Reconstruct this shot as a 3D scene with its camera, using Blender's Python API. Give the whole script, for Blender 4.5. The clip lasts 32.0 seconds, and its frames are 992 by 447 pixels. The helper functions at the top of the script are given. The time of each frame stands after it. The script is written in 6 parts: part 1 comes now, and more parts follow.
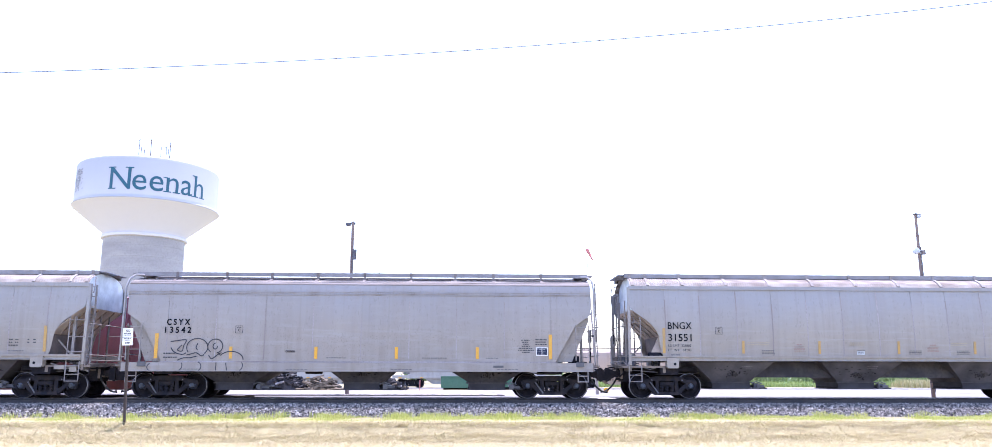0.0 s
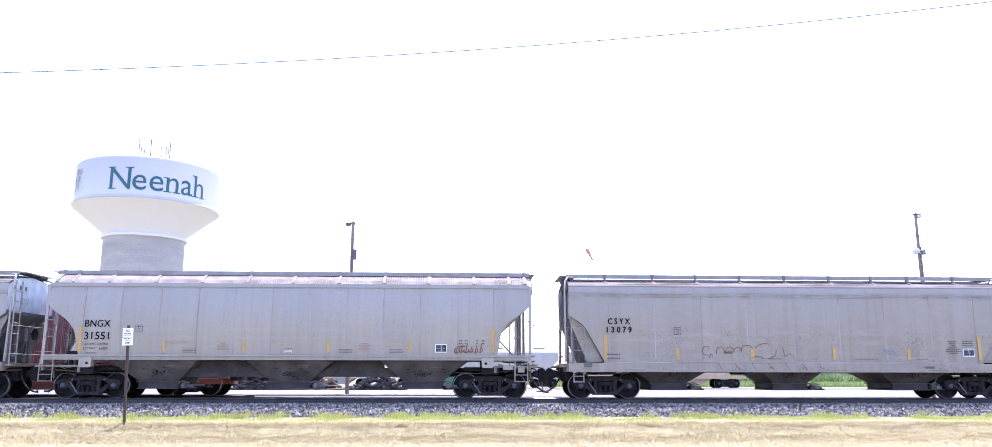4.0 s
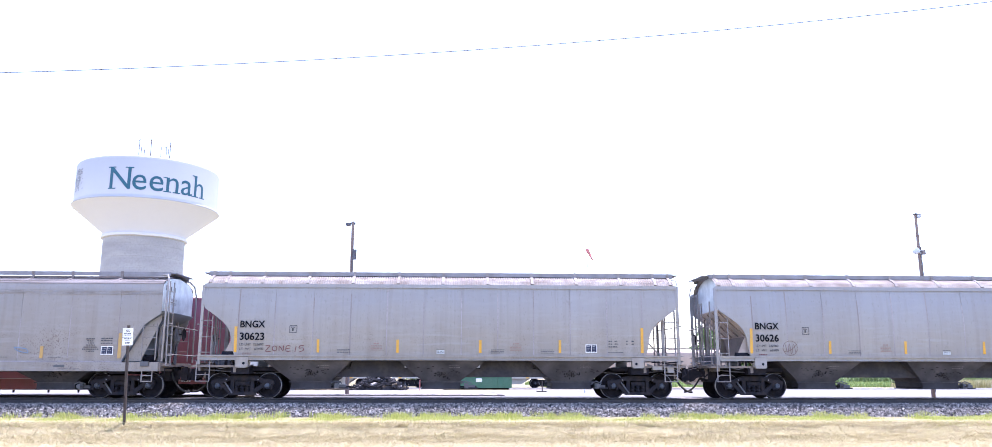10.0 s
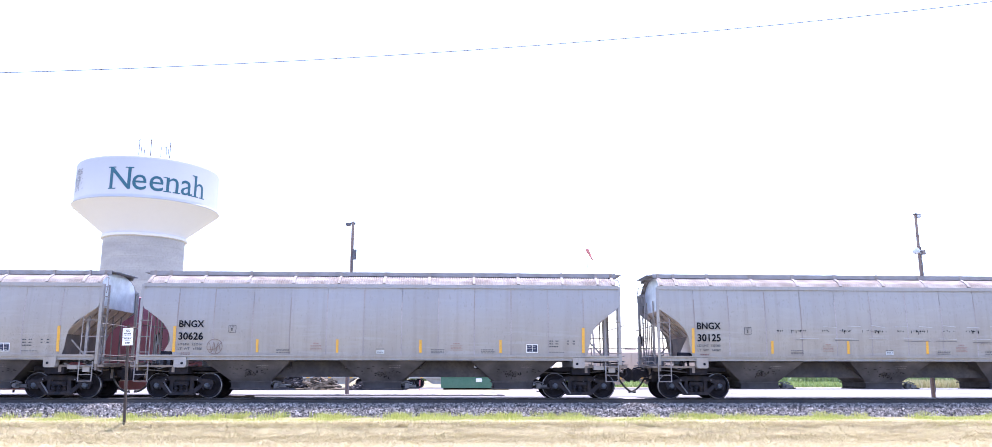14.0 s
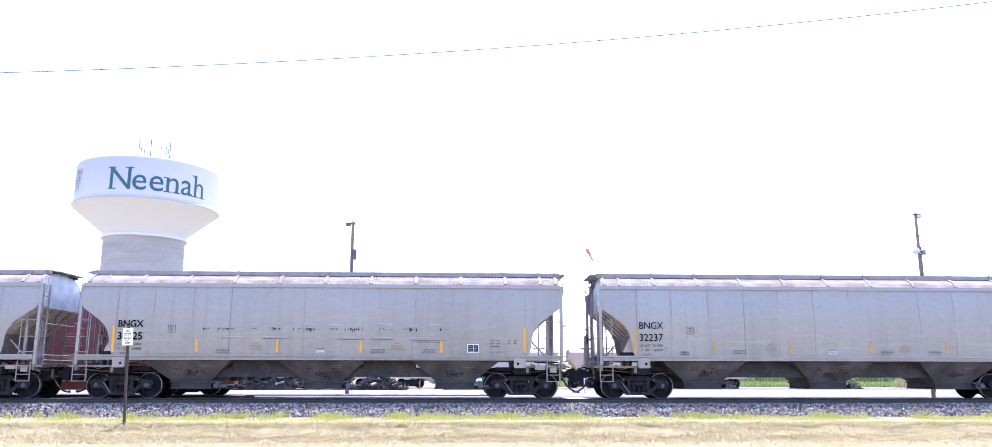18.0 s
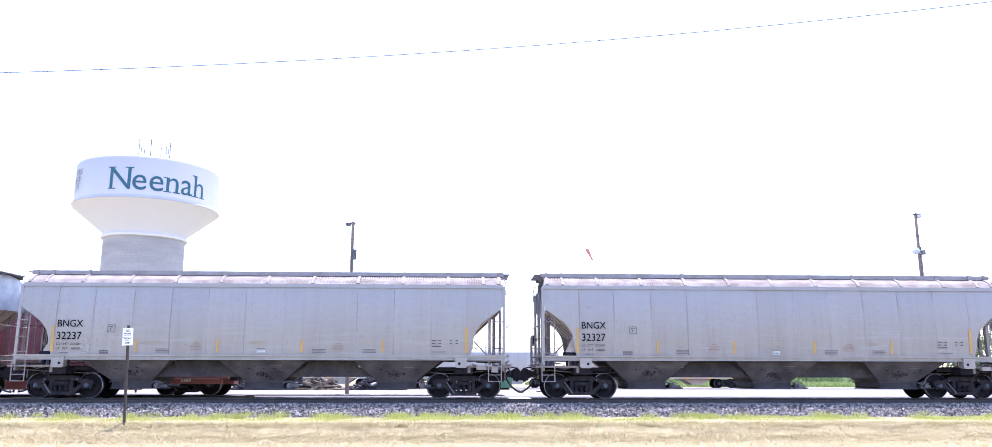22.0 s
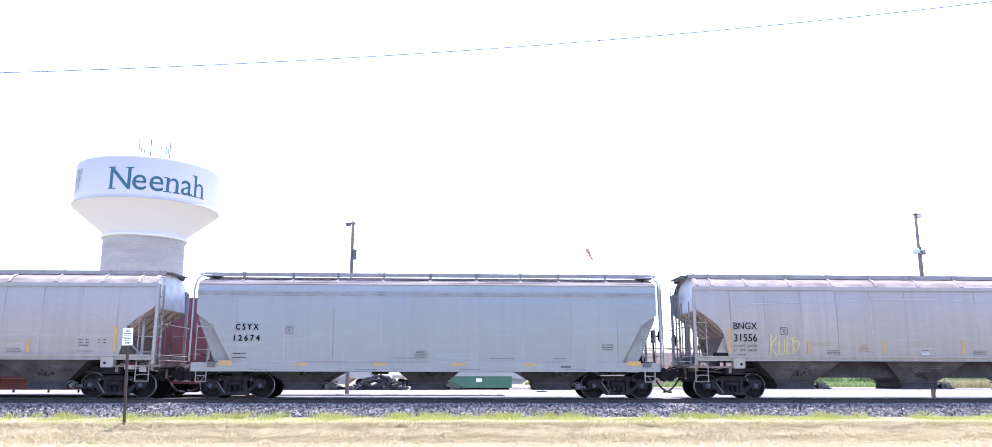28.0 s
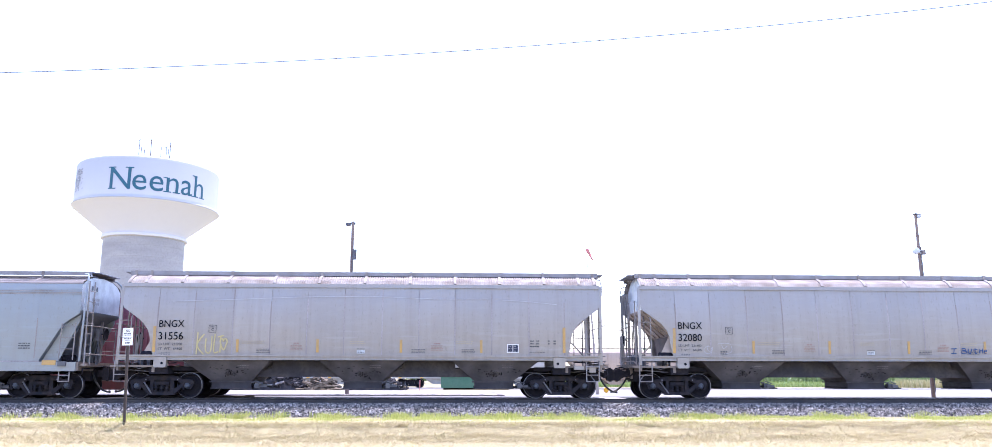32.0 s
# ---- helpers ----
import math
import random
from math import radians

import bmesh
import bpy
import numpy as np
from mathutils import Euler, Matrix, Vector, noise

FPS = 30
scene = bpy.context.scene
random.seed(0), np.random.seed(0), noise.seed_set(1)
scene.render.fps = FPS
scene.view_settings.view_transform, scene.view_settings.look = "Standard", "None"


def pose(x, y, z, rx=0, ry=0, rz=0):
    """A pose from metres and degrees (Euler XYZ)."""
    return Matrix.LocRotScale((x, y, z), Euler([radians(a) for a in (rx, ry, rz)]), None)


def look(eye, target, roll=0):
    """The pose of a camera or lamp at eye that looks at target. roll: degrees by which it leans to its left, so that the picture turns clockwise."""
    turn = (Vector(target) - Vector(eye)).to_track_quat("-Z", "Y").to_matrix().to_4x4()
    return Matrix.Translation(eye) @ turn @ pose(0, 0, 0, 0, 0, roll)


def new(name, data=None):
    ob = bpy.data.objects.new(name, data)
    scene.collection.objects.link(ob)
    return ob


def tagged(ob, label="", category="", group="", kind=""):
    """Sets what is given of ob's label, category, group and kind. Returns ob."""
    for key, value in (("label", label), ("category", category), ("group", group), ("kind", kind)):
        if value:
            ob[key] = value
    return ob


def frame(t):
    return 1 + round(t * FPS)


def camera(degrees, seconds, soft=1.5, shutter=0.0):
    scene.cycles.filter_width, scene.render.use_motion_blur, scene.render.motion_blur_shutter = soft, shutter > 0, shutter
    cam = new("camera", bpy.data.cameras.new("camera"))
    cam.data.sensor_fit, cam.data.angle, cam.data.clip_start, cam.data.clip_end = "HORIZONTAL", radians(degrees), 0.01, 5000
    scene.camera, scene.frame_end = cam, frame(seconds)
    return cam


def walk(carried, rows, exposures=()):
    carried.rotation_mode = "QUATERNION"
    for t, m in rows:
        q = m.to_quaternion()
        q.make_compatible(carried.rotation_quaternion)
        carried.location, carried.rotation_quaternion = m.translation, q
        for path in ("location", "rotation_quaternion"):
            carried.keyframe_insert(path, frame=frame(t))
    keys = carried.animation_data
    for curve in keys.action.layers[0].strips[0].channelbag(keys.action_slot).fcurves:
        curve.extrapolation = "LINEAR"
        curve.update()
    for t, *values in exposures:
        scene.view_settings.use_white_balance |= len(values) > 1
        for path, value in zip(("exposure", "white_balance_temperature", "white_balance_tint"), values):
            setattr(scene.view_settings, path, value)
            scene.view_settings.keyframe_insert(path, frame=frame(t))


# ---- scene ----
cam = camera(64.0, 32.0, soft=0.6)
VIEW = pose(0, -30.519, 0.78, 100.924, -0.08, -2.383)
walk(cam, [(0.0, VIEW), (32.0, VIEW)], exposures=[(0.0, 2.05, 6050, 28), (32.0, 2.05, 6050, 28)])

# sky and sun
SUN_WAY = Vector((0.04, 0.17, 1.0)).normalized()
world = bpy.data.worlds.new("sky")
scene.world = world
world.use_nodes = True
sky = world.node_tree.nodes.new("ShaderNodeTexSky")
sky.sky_type = "NISHITA"
sky.sun_disc = False
sky.sun_elevation = math.asin(SUN_WAY.z)
sky.sun_rotation = math.atan2(SUN_WAY.x, SUN_WAY.y)
sky.air_density, sky.dust_density, sky.ozone_density = 1.1, 1.2, 1.0
background = world.node_tree.nodes["Background"]
background.inputs["Strength"].default_value = 0.15
world.node_tree.links.new(sky.outputs[0], background.inputs["Color"])
sun_data = bpy.data.lights.new("sun", "SUN")
sun_data.energy, sun_data.angle, sun_data.color = 2.0, radians(0.6), (1.0, 0.95, 0.87)
sun = new("sun", sun_data)
sun.matrix_world = look(SUN_WAY * 200, (0, 0, 0))


# ---- materials ----
def shader(name):
    m = bpy.data.materials.new(name)
    m.use_nodes = True
    n = m.node_tree
    return m, n, n.nodes["Principled BSDF"]


def noise_node(n, scale, detail=4.0, stretch=None, offset=0.0):
    tex = n.nodes.new("ShaderNodeTexNoise")
    tex.inputs["Scale"].default_value, tex.inputs["Detail"].default_value = scale, detail
    at = n.nodes.new("ShaderNodeTexCoord")
    warp = n.nodes.new("ShaderNodeMapping")
    warp.inputs["Scale"].default_value = stretch or (1, 1, 1)
    warp.inputs["Location"].default_value = (offset * 7.3, offset * 3.1, offset * 5.7)
    n.links.new(at.outputs["Object"], warp.inputs[0])
    n.links.new(warp.outputs[0], tex.inputs["Vector"])
    return tex.outputs["Fac"]


def ramp(n, value, low, high):
    r = n.nodes.new("ShaderNodeMapRange")
    r.inputs["From Min"].default_value, r.inputs["From Max"].default_value = low, high
    n.links.new(value, r.inputs["Value"])
    return r.outputs[0]


def blend(n, fac, a, b):
    mix = n.nodes.new("ShaderNodeMix")
    mix.data_type = "RGBA"
    for socket, value in ((mix.inputs[6], a), (mix.inputs[7], b)):
        if isinstance(value, tuple):
            socket.default_value = (*value[:3], 1)
        else:
            n.links.new(value, socket)
    n.links.new(fac, mix.inputs[0])
    return mix.outputs[2]


def times(n, a, k):
    node = n.nodes.new("ShaderNodeMath")
    node.operation = "MULTIPLY"
    n.links.new(a, node.inputs[0])
    if isinstance(k, float):
        node.inputs[1].default_value = k
    else:
        n.links.new(k, node.inputs[1])
    return node.outputs[0]


def relief(n, p, value, strength, depth):
    b = n.nodes.new("ShaderNodeBump")
    b.inputs["Strength"].default_value, b.inputs["Distance"].default_value = strength, depth
    n.links.new(value, b.inputs["Height"])
    n.links.new(b.outputs[0], p.inputs["Normal"])


def surface(name, base, worn, rough=0.7, metal=0.0, coarse=1.5, fine=25.0, bump=0.2, depth=0.01, stretch=None, gloss=0.5, speck=0.6):
    """Two tones mixed at two scales, with relief from the finer one."""
    m, n, p = shader(name)
    big, small = noise_node(n, coarse, 5.0, stretch), noise_node(n, fine, 6.0)
    first = blend(n, ramp(n, big, 0.38, 0.66), base, worn)
    dark = tuple(c * 0.72 for c in base)
    n.links.new(blend(n, times(n, ramp(n, small, 0.45, 0.75), speck), first, dark), p.inputs["Base Color"])
    p.inputs["Roughness"].default_value, p.inputs["Metallic"].default_value = rough, metal
    p.inputs["Specular IOR Level"].default_value = gloss
    if bump:
        relief(n, p, small, bump, depth)
    return m


def car_paint(name, base, grime, amount, seed, rust=0.3):
    """Faded railcar paint: broad blotches, dust, painted-in warm ground bounce low down, streaks that run down, rust
    specks.
    """
    m, n, p = shader(name)
    broad = noise_node(n, 0.35, 3.0, (1, 1, 0.8), seed)
    streak = noise_node(n, 1.0, 5.0, (4.0, 1.0, 0.25), seed + 1.7)
    speck = noise_node(n, 27.0, 6.0, (1, 1, 0.8), seed + 3.1)
    where = noise_node(n, 0.5, 3.0, (1, 1, 1.6), seed + 4.4)
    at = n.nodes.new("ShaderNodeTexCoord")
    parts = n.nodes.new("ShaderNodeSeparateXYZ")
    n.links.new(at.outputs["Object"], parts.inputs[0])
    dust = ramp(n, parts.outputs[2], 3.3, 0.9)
    edge = noise_node(n, 0.9, 4.0, (0.5, 1, 1), seed + 5.2)
    bounce_dust = n.nodes.new("ShaderNodeMath")
    bounce_dust.operation = "MULTIPLY_ADD"
    bounce_dust.inputs[1].default_value = 1.3
    n.links.new(edge, bounce_dust.inputs[0])
    n.links.new(parts.outputs[2], bounce_dust.inputs[2])
    # grass bounce and dust tinted warm into the lower side, cooler tone above
    c0 = blend(n, ramp(n, bounce_dust.outputs[0], 4.2, 2.8), tuple(b * k for b, k in zip(base, (0.975, 1.0, 1.06))), tuple(b * k for b, k in zip(base, (1.12, 1.035, 0.92))))
    c1 = blend(n, times(n, ramp(n, broad, 0.35, 0.7), 0.8 * amount), c0, tuple(b * 0.62 + g * 0.38 for b, g in zip(base, grime)))
    c2 = blend(n, times(n, ramp(n, streak, 0.45, 0.75), 0.35 * amount), c1, grime)
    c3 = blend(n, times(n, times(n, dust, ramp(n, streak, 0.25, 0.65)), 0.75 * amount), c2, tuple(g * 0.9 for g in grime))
    c4 = blend(n, times(n, times(n, ramp(n, speck, 0.62 - 0.06 * rust, 0.665 - 0.07 * rust), times(n, ramp(n, where, 0.42, 0.6), ramp(n, parts.outputs[2], 2.75, 2.1))), rust), c3, (0.10, 0.055, 0.04))
    scuff = noise_node(n, 3.0, 7.0, (0.5, 1.0, 2.2), seed + 6.3)
    c4 = blend(n, times(n, ramp(n, scuff, 0.52, 0.60), 0.10 + 0.10 * amount), c4, tuple(b * 1.14 for b in base))
    smear = noise_node(n, 2.6, 6.0, (0.22, 1.0, 2.6), seed + 7.7)
    c4 = blend(n, times(n, times(n, ramp(n, smear, 0.56, 0.66), ramp(n, parts.outputs[2], 2.9, 2.3)), 0.30), c4, tuple(b * 1.22 for b in base))
    drip = noise_node(n, 2.2, 5.0, (2.6, 1.0, 0.10), seed + 9.4)
    c4 = blend(n, times(n, ramp(n, drip, 0.56, 0.68), 0.22 * amount), c4, tuple(g * 0.8 for g in grime))
    fleck = noise_node(n, 9.0, 8.0, (1.6, 1.0, 0.7), seed + 8.1)
    c4 = blend(n, times(n, ramp(n, fleck, 0.60, 0.68), 0.16 + 0.12 * amount), c4, tuple(g * 0.72 for g in grime))
    tint = n.nodes.new("ShaderNodeObjectInfo")
    shift = n.nodes.new("ShaderNodeHueSaturation")
    value = n.nodes.new("ShaderNodeMapRange")
    value.inputs["To Min"].default_value, value.inputs["To Max"].default_value = 0.955, 1.03
    n.links.new(tint.outputs["Random"], value.inputs["Value"])
    n.links.new(value.outputs[0], shift.inputs["Value"])
    n.links.new(c4, shift.inputs["Color"])
    n.links.new(shift.outputs[0], p.inputs["Base Color"])
    p.inputs["Roughness"].default_value = 0.62
    p.inputs["Specular IOR Level"].default_value = 0.35
    relief(n, p, noise_node(n, 1.6, 3.0, (1, 1, 0.7), seed), 0.25, 0.02)
    return m


def plain(name, color, rough=0.6, metal=0.0):
    return surface(name, color, tuple(c * 0.86 for c in color), rough, metal, 3.0, 40.0, 0.1, 0.003)


M = {}
M["steel_dark"] = surface("sooty_steel", (0.016, 0.016, 0.022), (0.034, 0.029, 0.032), 0.9, 0, 3, 30, 0.4, 0.004, gloss=0.1)
M["truck_frame"] = surface("sooty_cast_steel", (0.020, 0.020, 0.027), (0.040, 0.033, 0.034), 0.85, 0, 5, 30, 0.4, 0.004, gloss=0.15)
M["wheel"] = surface("wheel_steel", (0.010, 0.010, 0.016), (0.022, 0.019, 0.022), 0.8, 0, 4, 30, 0.2, 0.003, gloss=0.12)
M["lug"] = surface("worn_lug_white", (0.34, 0.34, 0.37), (0.20, 0.20, 0.22), 0.7, 0, 6, 40, 0.1, 0.002)
M["tread"] = surface("worn_bright_steel", (0.26, 0.26, 0.28), (0.18, 0.175, 0.18), 0.4, 0.8, 5, 40, 0.1, 0.002)
M["cap"] = surface("bearing_cap_blue", (0.078, 0.095, 0.125), (0.04, 0.042, 0.055), 0.6, 0.2, 8, 40, 0.2, 0.002)
M["rubber"] = surface("black_rubber", (0.012, 0.012, 0.013), (0.03, 0.028, 0.027), 0.65, 0, 6, 40, 0.2, 0.002)
M["yellow"] = surface("reflector_yellow", (0.72, 0.36, 0.03), (0.60, 0.34, 0.07), 0.5, 0, 2, 20, 0.1, 0.002)
M["yellow_faded"] = surface("faded_reflector", (0.50, 0.30, 0.09), (0.40, 0.27, 0.12), 0.6, 0, 2, 20, 0.1, 0.002)
M["ink"] = surface("stencil_black", (0.008, 0.009, 0.014), (0.014, 0.015, 0.02), 0.8, 0, 3, 40, 0, 0, gloss=0.1)
M["ink_faint"] = plain("stencil_faded", (0.10, 0.10, 0.11))
M["ink_mid"] = plain("stencil_grey", (0.045, 0.047, 0.06))
M["ink_blue"] = plain("stencil_blue_black", (0.022, 0.028, 0.065))
M["ink_red"] = plain("stencil_red", (0.32, 0.19, 0.17))
M["ink_yellow"] = plain("stencil_yellow", (0.40, 0.34, 0.245))
M["white"] = plain("stencil_white", (0.78, 0.79, 0.80))
M["spray_red"] = plain("spray_red", (0.17, 0.055, 0.055))
# dusty beige, lightened and warmed to carry light bounced off the ground
M["slope_beige"] = surface("dusty_bounce_lit_slope", (0.56, 0.475, 0.425), (0.38, 0.305, 0.26), 0.8, 0, 1.3, 10, 0.15, 0.006, speck=0.35)
M["spray_black"] = plain("spray_black", (0.035, 0.035, 0.05))
M["spray_yellow"] = plain("spray_yellow", (0.50, 0.42, 0.20))
M["spray_blue"] = plain("spray_blue", (0.02, 0.065, 0.20))
M["spray_sky"] = plain("spray_pale_blue", (0.16, 0.25, 0.38))
M["spray_faint"] = plain("spray_faint", (0.20, 0.13, 0.11))
M["spray_pale"] = plain("spray_pale", (0.42, 0.42, 0.44))
M["spray_pink"] = plain("faded_pink_white", (0.46, 0.33, 0.32))
M["grating"] = surface("galvanised_grating", (0.13, 0.13, 0.145), (0.085, 0.085, 0.095), 0.65, 0.2, 3, 30, 0.3, 0.003)
M["walk"] = surface("walkway_steel", (0.26, 0.255, 0.275), (0.19, 0.18, 0.185), 0.65, 0.1, 2, 25, 0.3, 0.003)
M["galv"] = surface("galvanised_roof", (0.34, 0.31, 0.285), (0.20, 0.165, 0.145), 0.75, 0, 1.6, 7, 0.15, 0.004, (1.2, 3, 1), speck=0.7, gloss=0.3)
M["end_pale"] = surface("pale_end_paint", (0.60, 0.64, 0.67), (0.40, 0.43, 0.46), 0.4, 0, 2.2, 9, 0.1, 0.004)
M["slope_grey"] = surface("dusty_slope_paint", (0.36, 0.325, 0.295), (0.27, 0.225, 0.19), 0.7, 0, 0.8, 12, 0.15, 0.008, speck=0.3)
M["roof_pale"] = surface("pale_roof_steel", (0.235, 0.212, 0.208), (0.15, 0.128, 0.118), 0.7, 0.1, 1.0, 22, 0.15, 0.004, (0.5, 3, 1))
M["ladder"] = surface("weathered_ladder_steel", (0.30, 0.28, 0.275), (0.18, 0.15, 0.135), 0.7, 0, 2.5, 25, 0.2, 0.003)
# dark blue-grey copy of the slope paint, with the end recess's shade in it
M["slope_shade"] = surface("shaded_slope_paint", (0.185, 0.21, 0.25), (0.13, 0.145, 0.17), 0.7, 0, 0.8, 12, 0.15, 0.008, speck=0.3)
M["platform"] = surface("dusty_platform_steel", (0.24, 0.195, 0.165), (0.13, 0.11, 0.10), 0.8, 0, 2.5, 20, 0.3, 0.004)
# bay tones: mottled grime, darkened further to hold the shade under the car
M["bay"] = surface("sooty_shaded_bay_paint", (0.118, 0.109, 0.116), (0.056, 0.051, 0.058), 0.85, 0, 1.1, 9, 0.2, 0.01, speck=0.6, gloss=0.2)
M["bay_dark"] = surface("shade_darkened_bay_paint", (0.050, 0.048, 0.058), (0.085, 0.076, 0.078), 0.85, 0, 1.4, 9, 0.2, 0.01, speck=0.6, gloss=0.2)
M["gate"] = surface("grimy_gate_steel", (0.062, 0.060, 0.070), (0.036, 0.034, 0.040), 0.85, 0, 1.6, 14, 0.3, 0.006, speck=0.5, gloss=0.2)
M["end_iron"] = surface("grimy_end_iron", (0.20, 0.175, 0.165), (0.115, 0.095, 0.09), 0.8, 0, 2.5, 25, 0.2, 0.003)
M["slope_rib"] = surface("rusty_brown_rib", (0.33, 0.265, 0.225), (0.20, 0.15, 0.125), 0.85, 0, 2.0, 14, 0.3, 0.005)
M["bulkhead"] = surface("dark_brown_bulkhead", (0.15, 0.125, 0.122), (0.23, 0.185, 0.165), 0.85, 0, 1.2, 10, 0.2, 0.006, speck=0.4)
M["seam"] = surface("rusty_weld_seam", (0.235, 0.20, 0.195), (0.36, 0.335, 0.34), 0.8, 0, 0.8, 25, 0.2, 0.002, (1, 1, 0.4))
M["rail"] = surface("rusty_rail", (0.045, 0.042, 0.048), (0.070, 0.060, 0.058), 0.7, 0.3, 2, 30, 0.3, 0.003)
M["tie"] = surface("creosoted_wood", (0.06, 0.05, 0.042), (0.12, 0.10, 0.085), 0.9, 0, 2, 18, 0.6, 0.01, (1, 6, 1))
M["concrete"] = surface("pale_concrete", (0.235, 0.222, 0.212), (0.19, 0.18, 0.172), 0.85, 0, 0.15, 6, 0.2, 0.004)
M["boxcar"] = car_paint("maroon_boxcar_paint", (0.275, 0.10, 0.125), (0.23, 0.12, 0.125), 0.7, 9.0, 0.2)
M["wood_pole"] = surface("weathered_pole_wood", (0.17, 0.12, 0.10), (0.26, 0.20, 0.17), 0.9, 0, 2, 22, 0.5, 0.008, (5, 5, 0.3))
M["pale_pole"] = surface("pale_pole_wood", (0.40, 0.35, 0.31), (0.30, 0.25, 0.215), 0.9, 0, 2, 22, 0.4, 0.006, (5, 5, 0.3))
M["post_steel"] = surface("dark_brown_post", (0.060, 0.045, 0.040), (0.09, 0.07, 0.06), 0.7, 0.2, 3, 30, 0.2, 0.003)
M["sign_white"] = surface("sign_white", (0.80, 0.80, 0.79), (0.70, 0.69, 0.66), 0.4, 0, 3, 20, 0.05, 0.002)
M["dumpster"] = surface("green_dumpster_paint", (0.045, 0.14, 0.085), (0.065, 0.155, 0.10), 0.6, 0, 1.0, 12, 0.3, 0.006)
# one white paint in two tones: tank in bluish shade, cone lifted for bounce
M["tower_white"] = surface("tower_white_toned_down", (0.395, 0.41, 0.428), (0.37, 0.385, 0.405), 0.75, 0, 0.05, 1.2, 0, 0.01, gloss=0.12, speck=0.06)
M["tower_cone"] = surface("tower_white_lifted", (0.63, 0.63, 0.655), (0.60, 0.60, 0.625), 0.75, 0, 0.05, 1.2, 0, 0.01, gloss=0.12, speck=0.05)
M["tower_teal"] = plain("tower_teal_letters", (0.010, 0.100, 0.150), 0.5)
M["tower_gray"] = plain("tower_gray_emblem", (0.25, 0.26, 0.285), 0.6)
M["tower_concrete"] = surface("tower_concrete", (0.38, 0.365, 0.36), (0.31, 0.30, 0.30), 0.85, 0, 0.35, 3, 0.25, 0.02, (0.4, 0.4, 2.0))
M["bark"] = surface("bark", (0.11, 0.085, 0.065), (0.17, 0.14, 0.11), 0.9, 0, 2, 14, 0.8, 0.02, (4, 4, 0.6))
M["orange"] = plain("windsock_orange", (0.66, 0.22, 0.20))
M["hazard"] = plain("marker_yellow", (0.75, 0.38, 0.02))
M["yard_white"] = car_paint("yard_white_paint", (0.40, 0.40, 0.405), (0.30, 0.285, 0.27), 0.5, 3.3, 0.1)
M["yard_beige"] = car_paint("yard_beige_paint", (0.41, 0.325, 0.27), (0.33, 0.26, 0.21), 0.6, 5.1, 0.1)
M["scrap"] = surface("scrap_timber_dark", (0.018, 0.016, 0.019), (0.046, 0.040, 0.040), 0.9, 0, 1.5, 14, 0.5, 0.01)
M["board"] = surface("bleached_boards", (0.14, 0.105, 0.07), (0.09, 0.07, 0.05), 0.85, 0, 2, 16, 0.4, 0.006)
M["brick_red"] = surface("maroon_siding", (0.085, 0.034, 0.040), (0.11, 0.048, 0.052), 0.7, 0, 0.6, 8, 0.2, 0.01)


def ground_material():
    """Dry mown grass with paler and greener patches."""
    m, n, p = shader("dry_grass_ground")
    patch, mid, fine = noise_node(n, 0.35, 4.0, (0.5, 1.6, 1)), noise_node(n, 2.4, 5.0, (0.45, 1.5, 1)), noise_node(n, 26.0, 7.0)
    c = blend(n, ramp(n, patch, 0.35, 0.65), (0.27, 0.232, 0.12), (0.35, 0.305, 0.175))
    c = blend(n, times(n, ramp(n, mid, 0.48, 0.66), 0.75), c, (0.15, 0.118, 0.058))
    c = blend(n, times(n, ramp(n, fine, 0.5, 0.75), 0.55), c, (0.10, 0.08, 0.04))
    n.links.new(c, p.inputs["Base Color"])
    p.inputs["Roughness"].default_value = 0.95
    relief(n, p, fine, 0.7, 0.03)
    return m


def island_mix(name, tones, rough=0.9, through_light=0.0):
    """Each loose piece takes its own tone."""
    m, n, p = shader(name)
    geo = n.nodes.new("ShaderNodeNewGeometry")
    r = n.nodes.new("ShaderNodeValToRGB")
    while len(r.color_ramp.elements) < len(tones):
        r.color_ramp.elements.new(0.5)
    for i, tone in enumerate(tones):
        r.color_ramp.elements[i].position = i / (len(tones) - 1)
        r.color_ramp.elements[i].color = (*tone, 1)
    n.links.new(geo.outputs["Random Per Island"], r.inputs[0])
    n.links.new(r.outputs[0], p.inputs["Base Color"])
    p.inputs["Roughness"].default_value = rough
    if through_light:
        soft = n.nodes.new("ShaderNodeBsdfTranslucent")
        n.links.new(r.outputs[0], soft.inputs["Color"])
        add = n.nodes.new("ShaderNodeMixShader")
        add.inputs[0].default_value = through_light
        n.links.new(p.outputs[0], add.inputs[1])
        n.links.new(soft.outputs[0], add.inputs[2])
        n.links.new(add.outputs[0], n.nodes["Material Output"].inputs["Surface"])
    return m


M["ground"] = ground_material()
M["stones"] = island_mix("crushed_granite", [(0.018, 0.017, 0.019), (0.08, 0.075, 0.076), (0.45, 0.43, 0.41), (0.19, 0.173, 0.163), (0.03, 0.029, 0.032), (0.30, 0.28, 0.265), (0.062, 0.055, 0.053)])
M["bed"] = surface("ballast_bed", (0.06, 0.058, 0.06), (0.11, 0.105, 0.105), 0.95, 0, 3, 30, 0.9, 0.03)
M["pale_bed"] = surface("pale_ballast_bed", (0.20, 0.195, 0.20), (0.10, 0.098, 0.10), 0.95, 0, 3, 5, 0.9, 0.03)
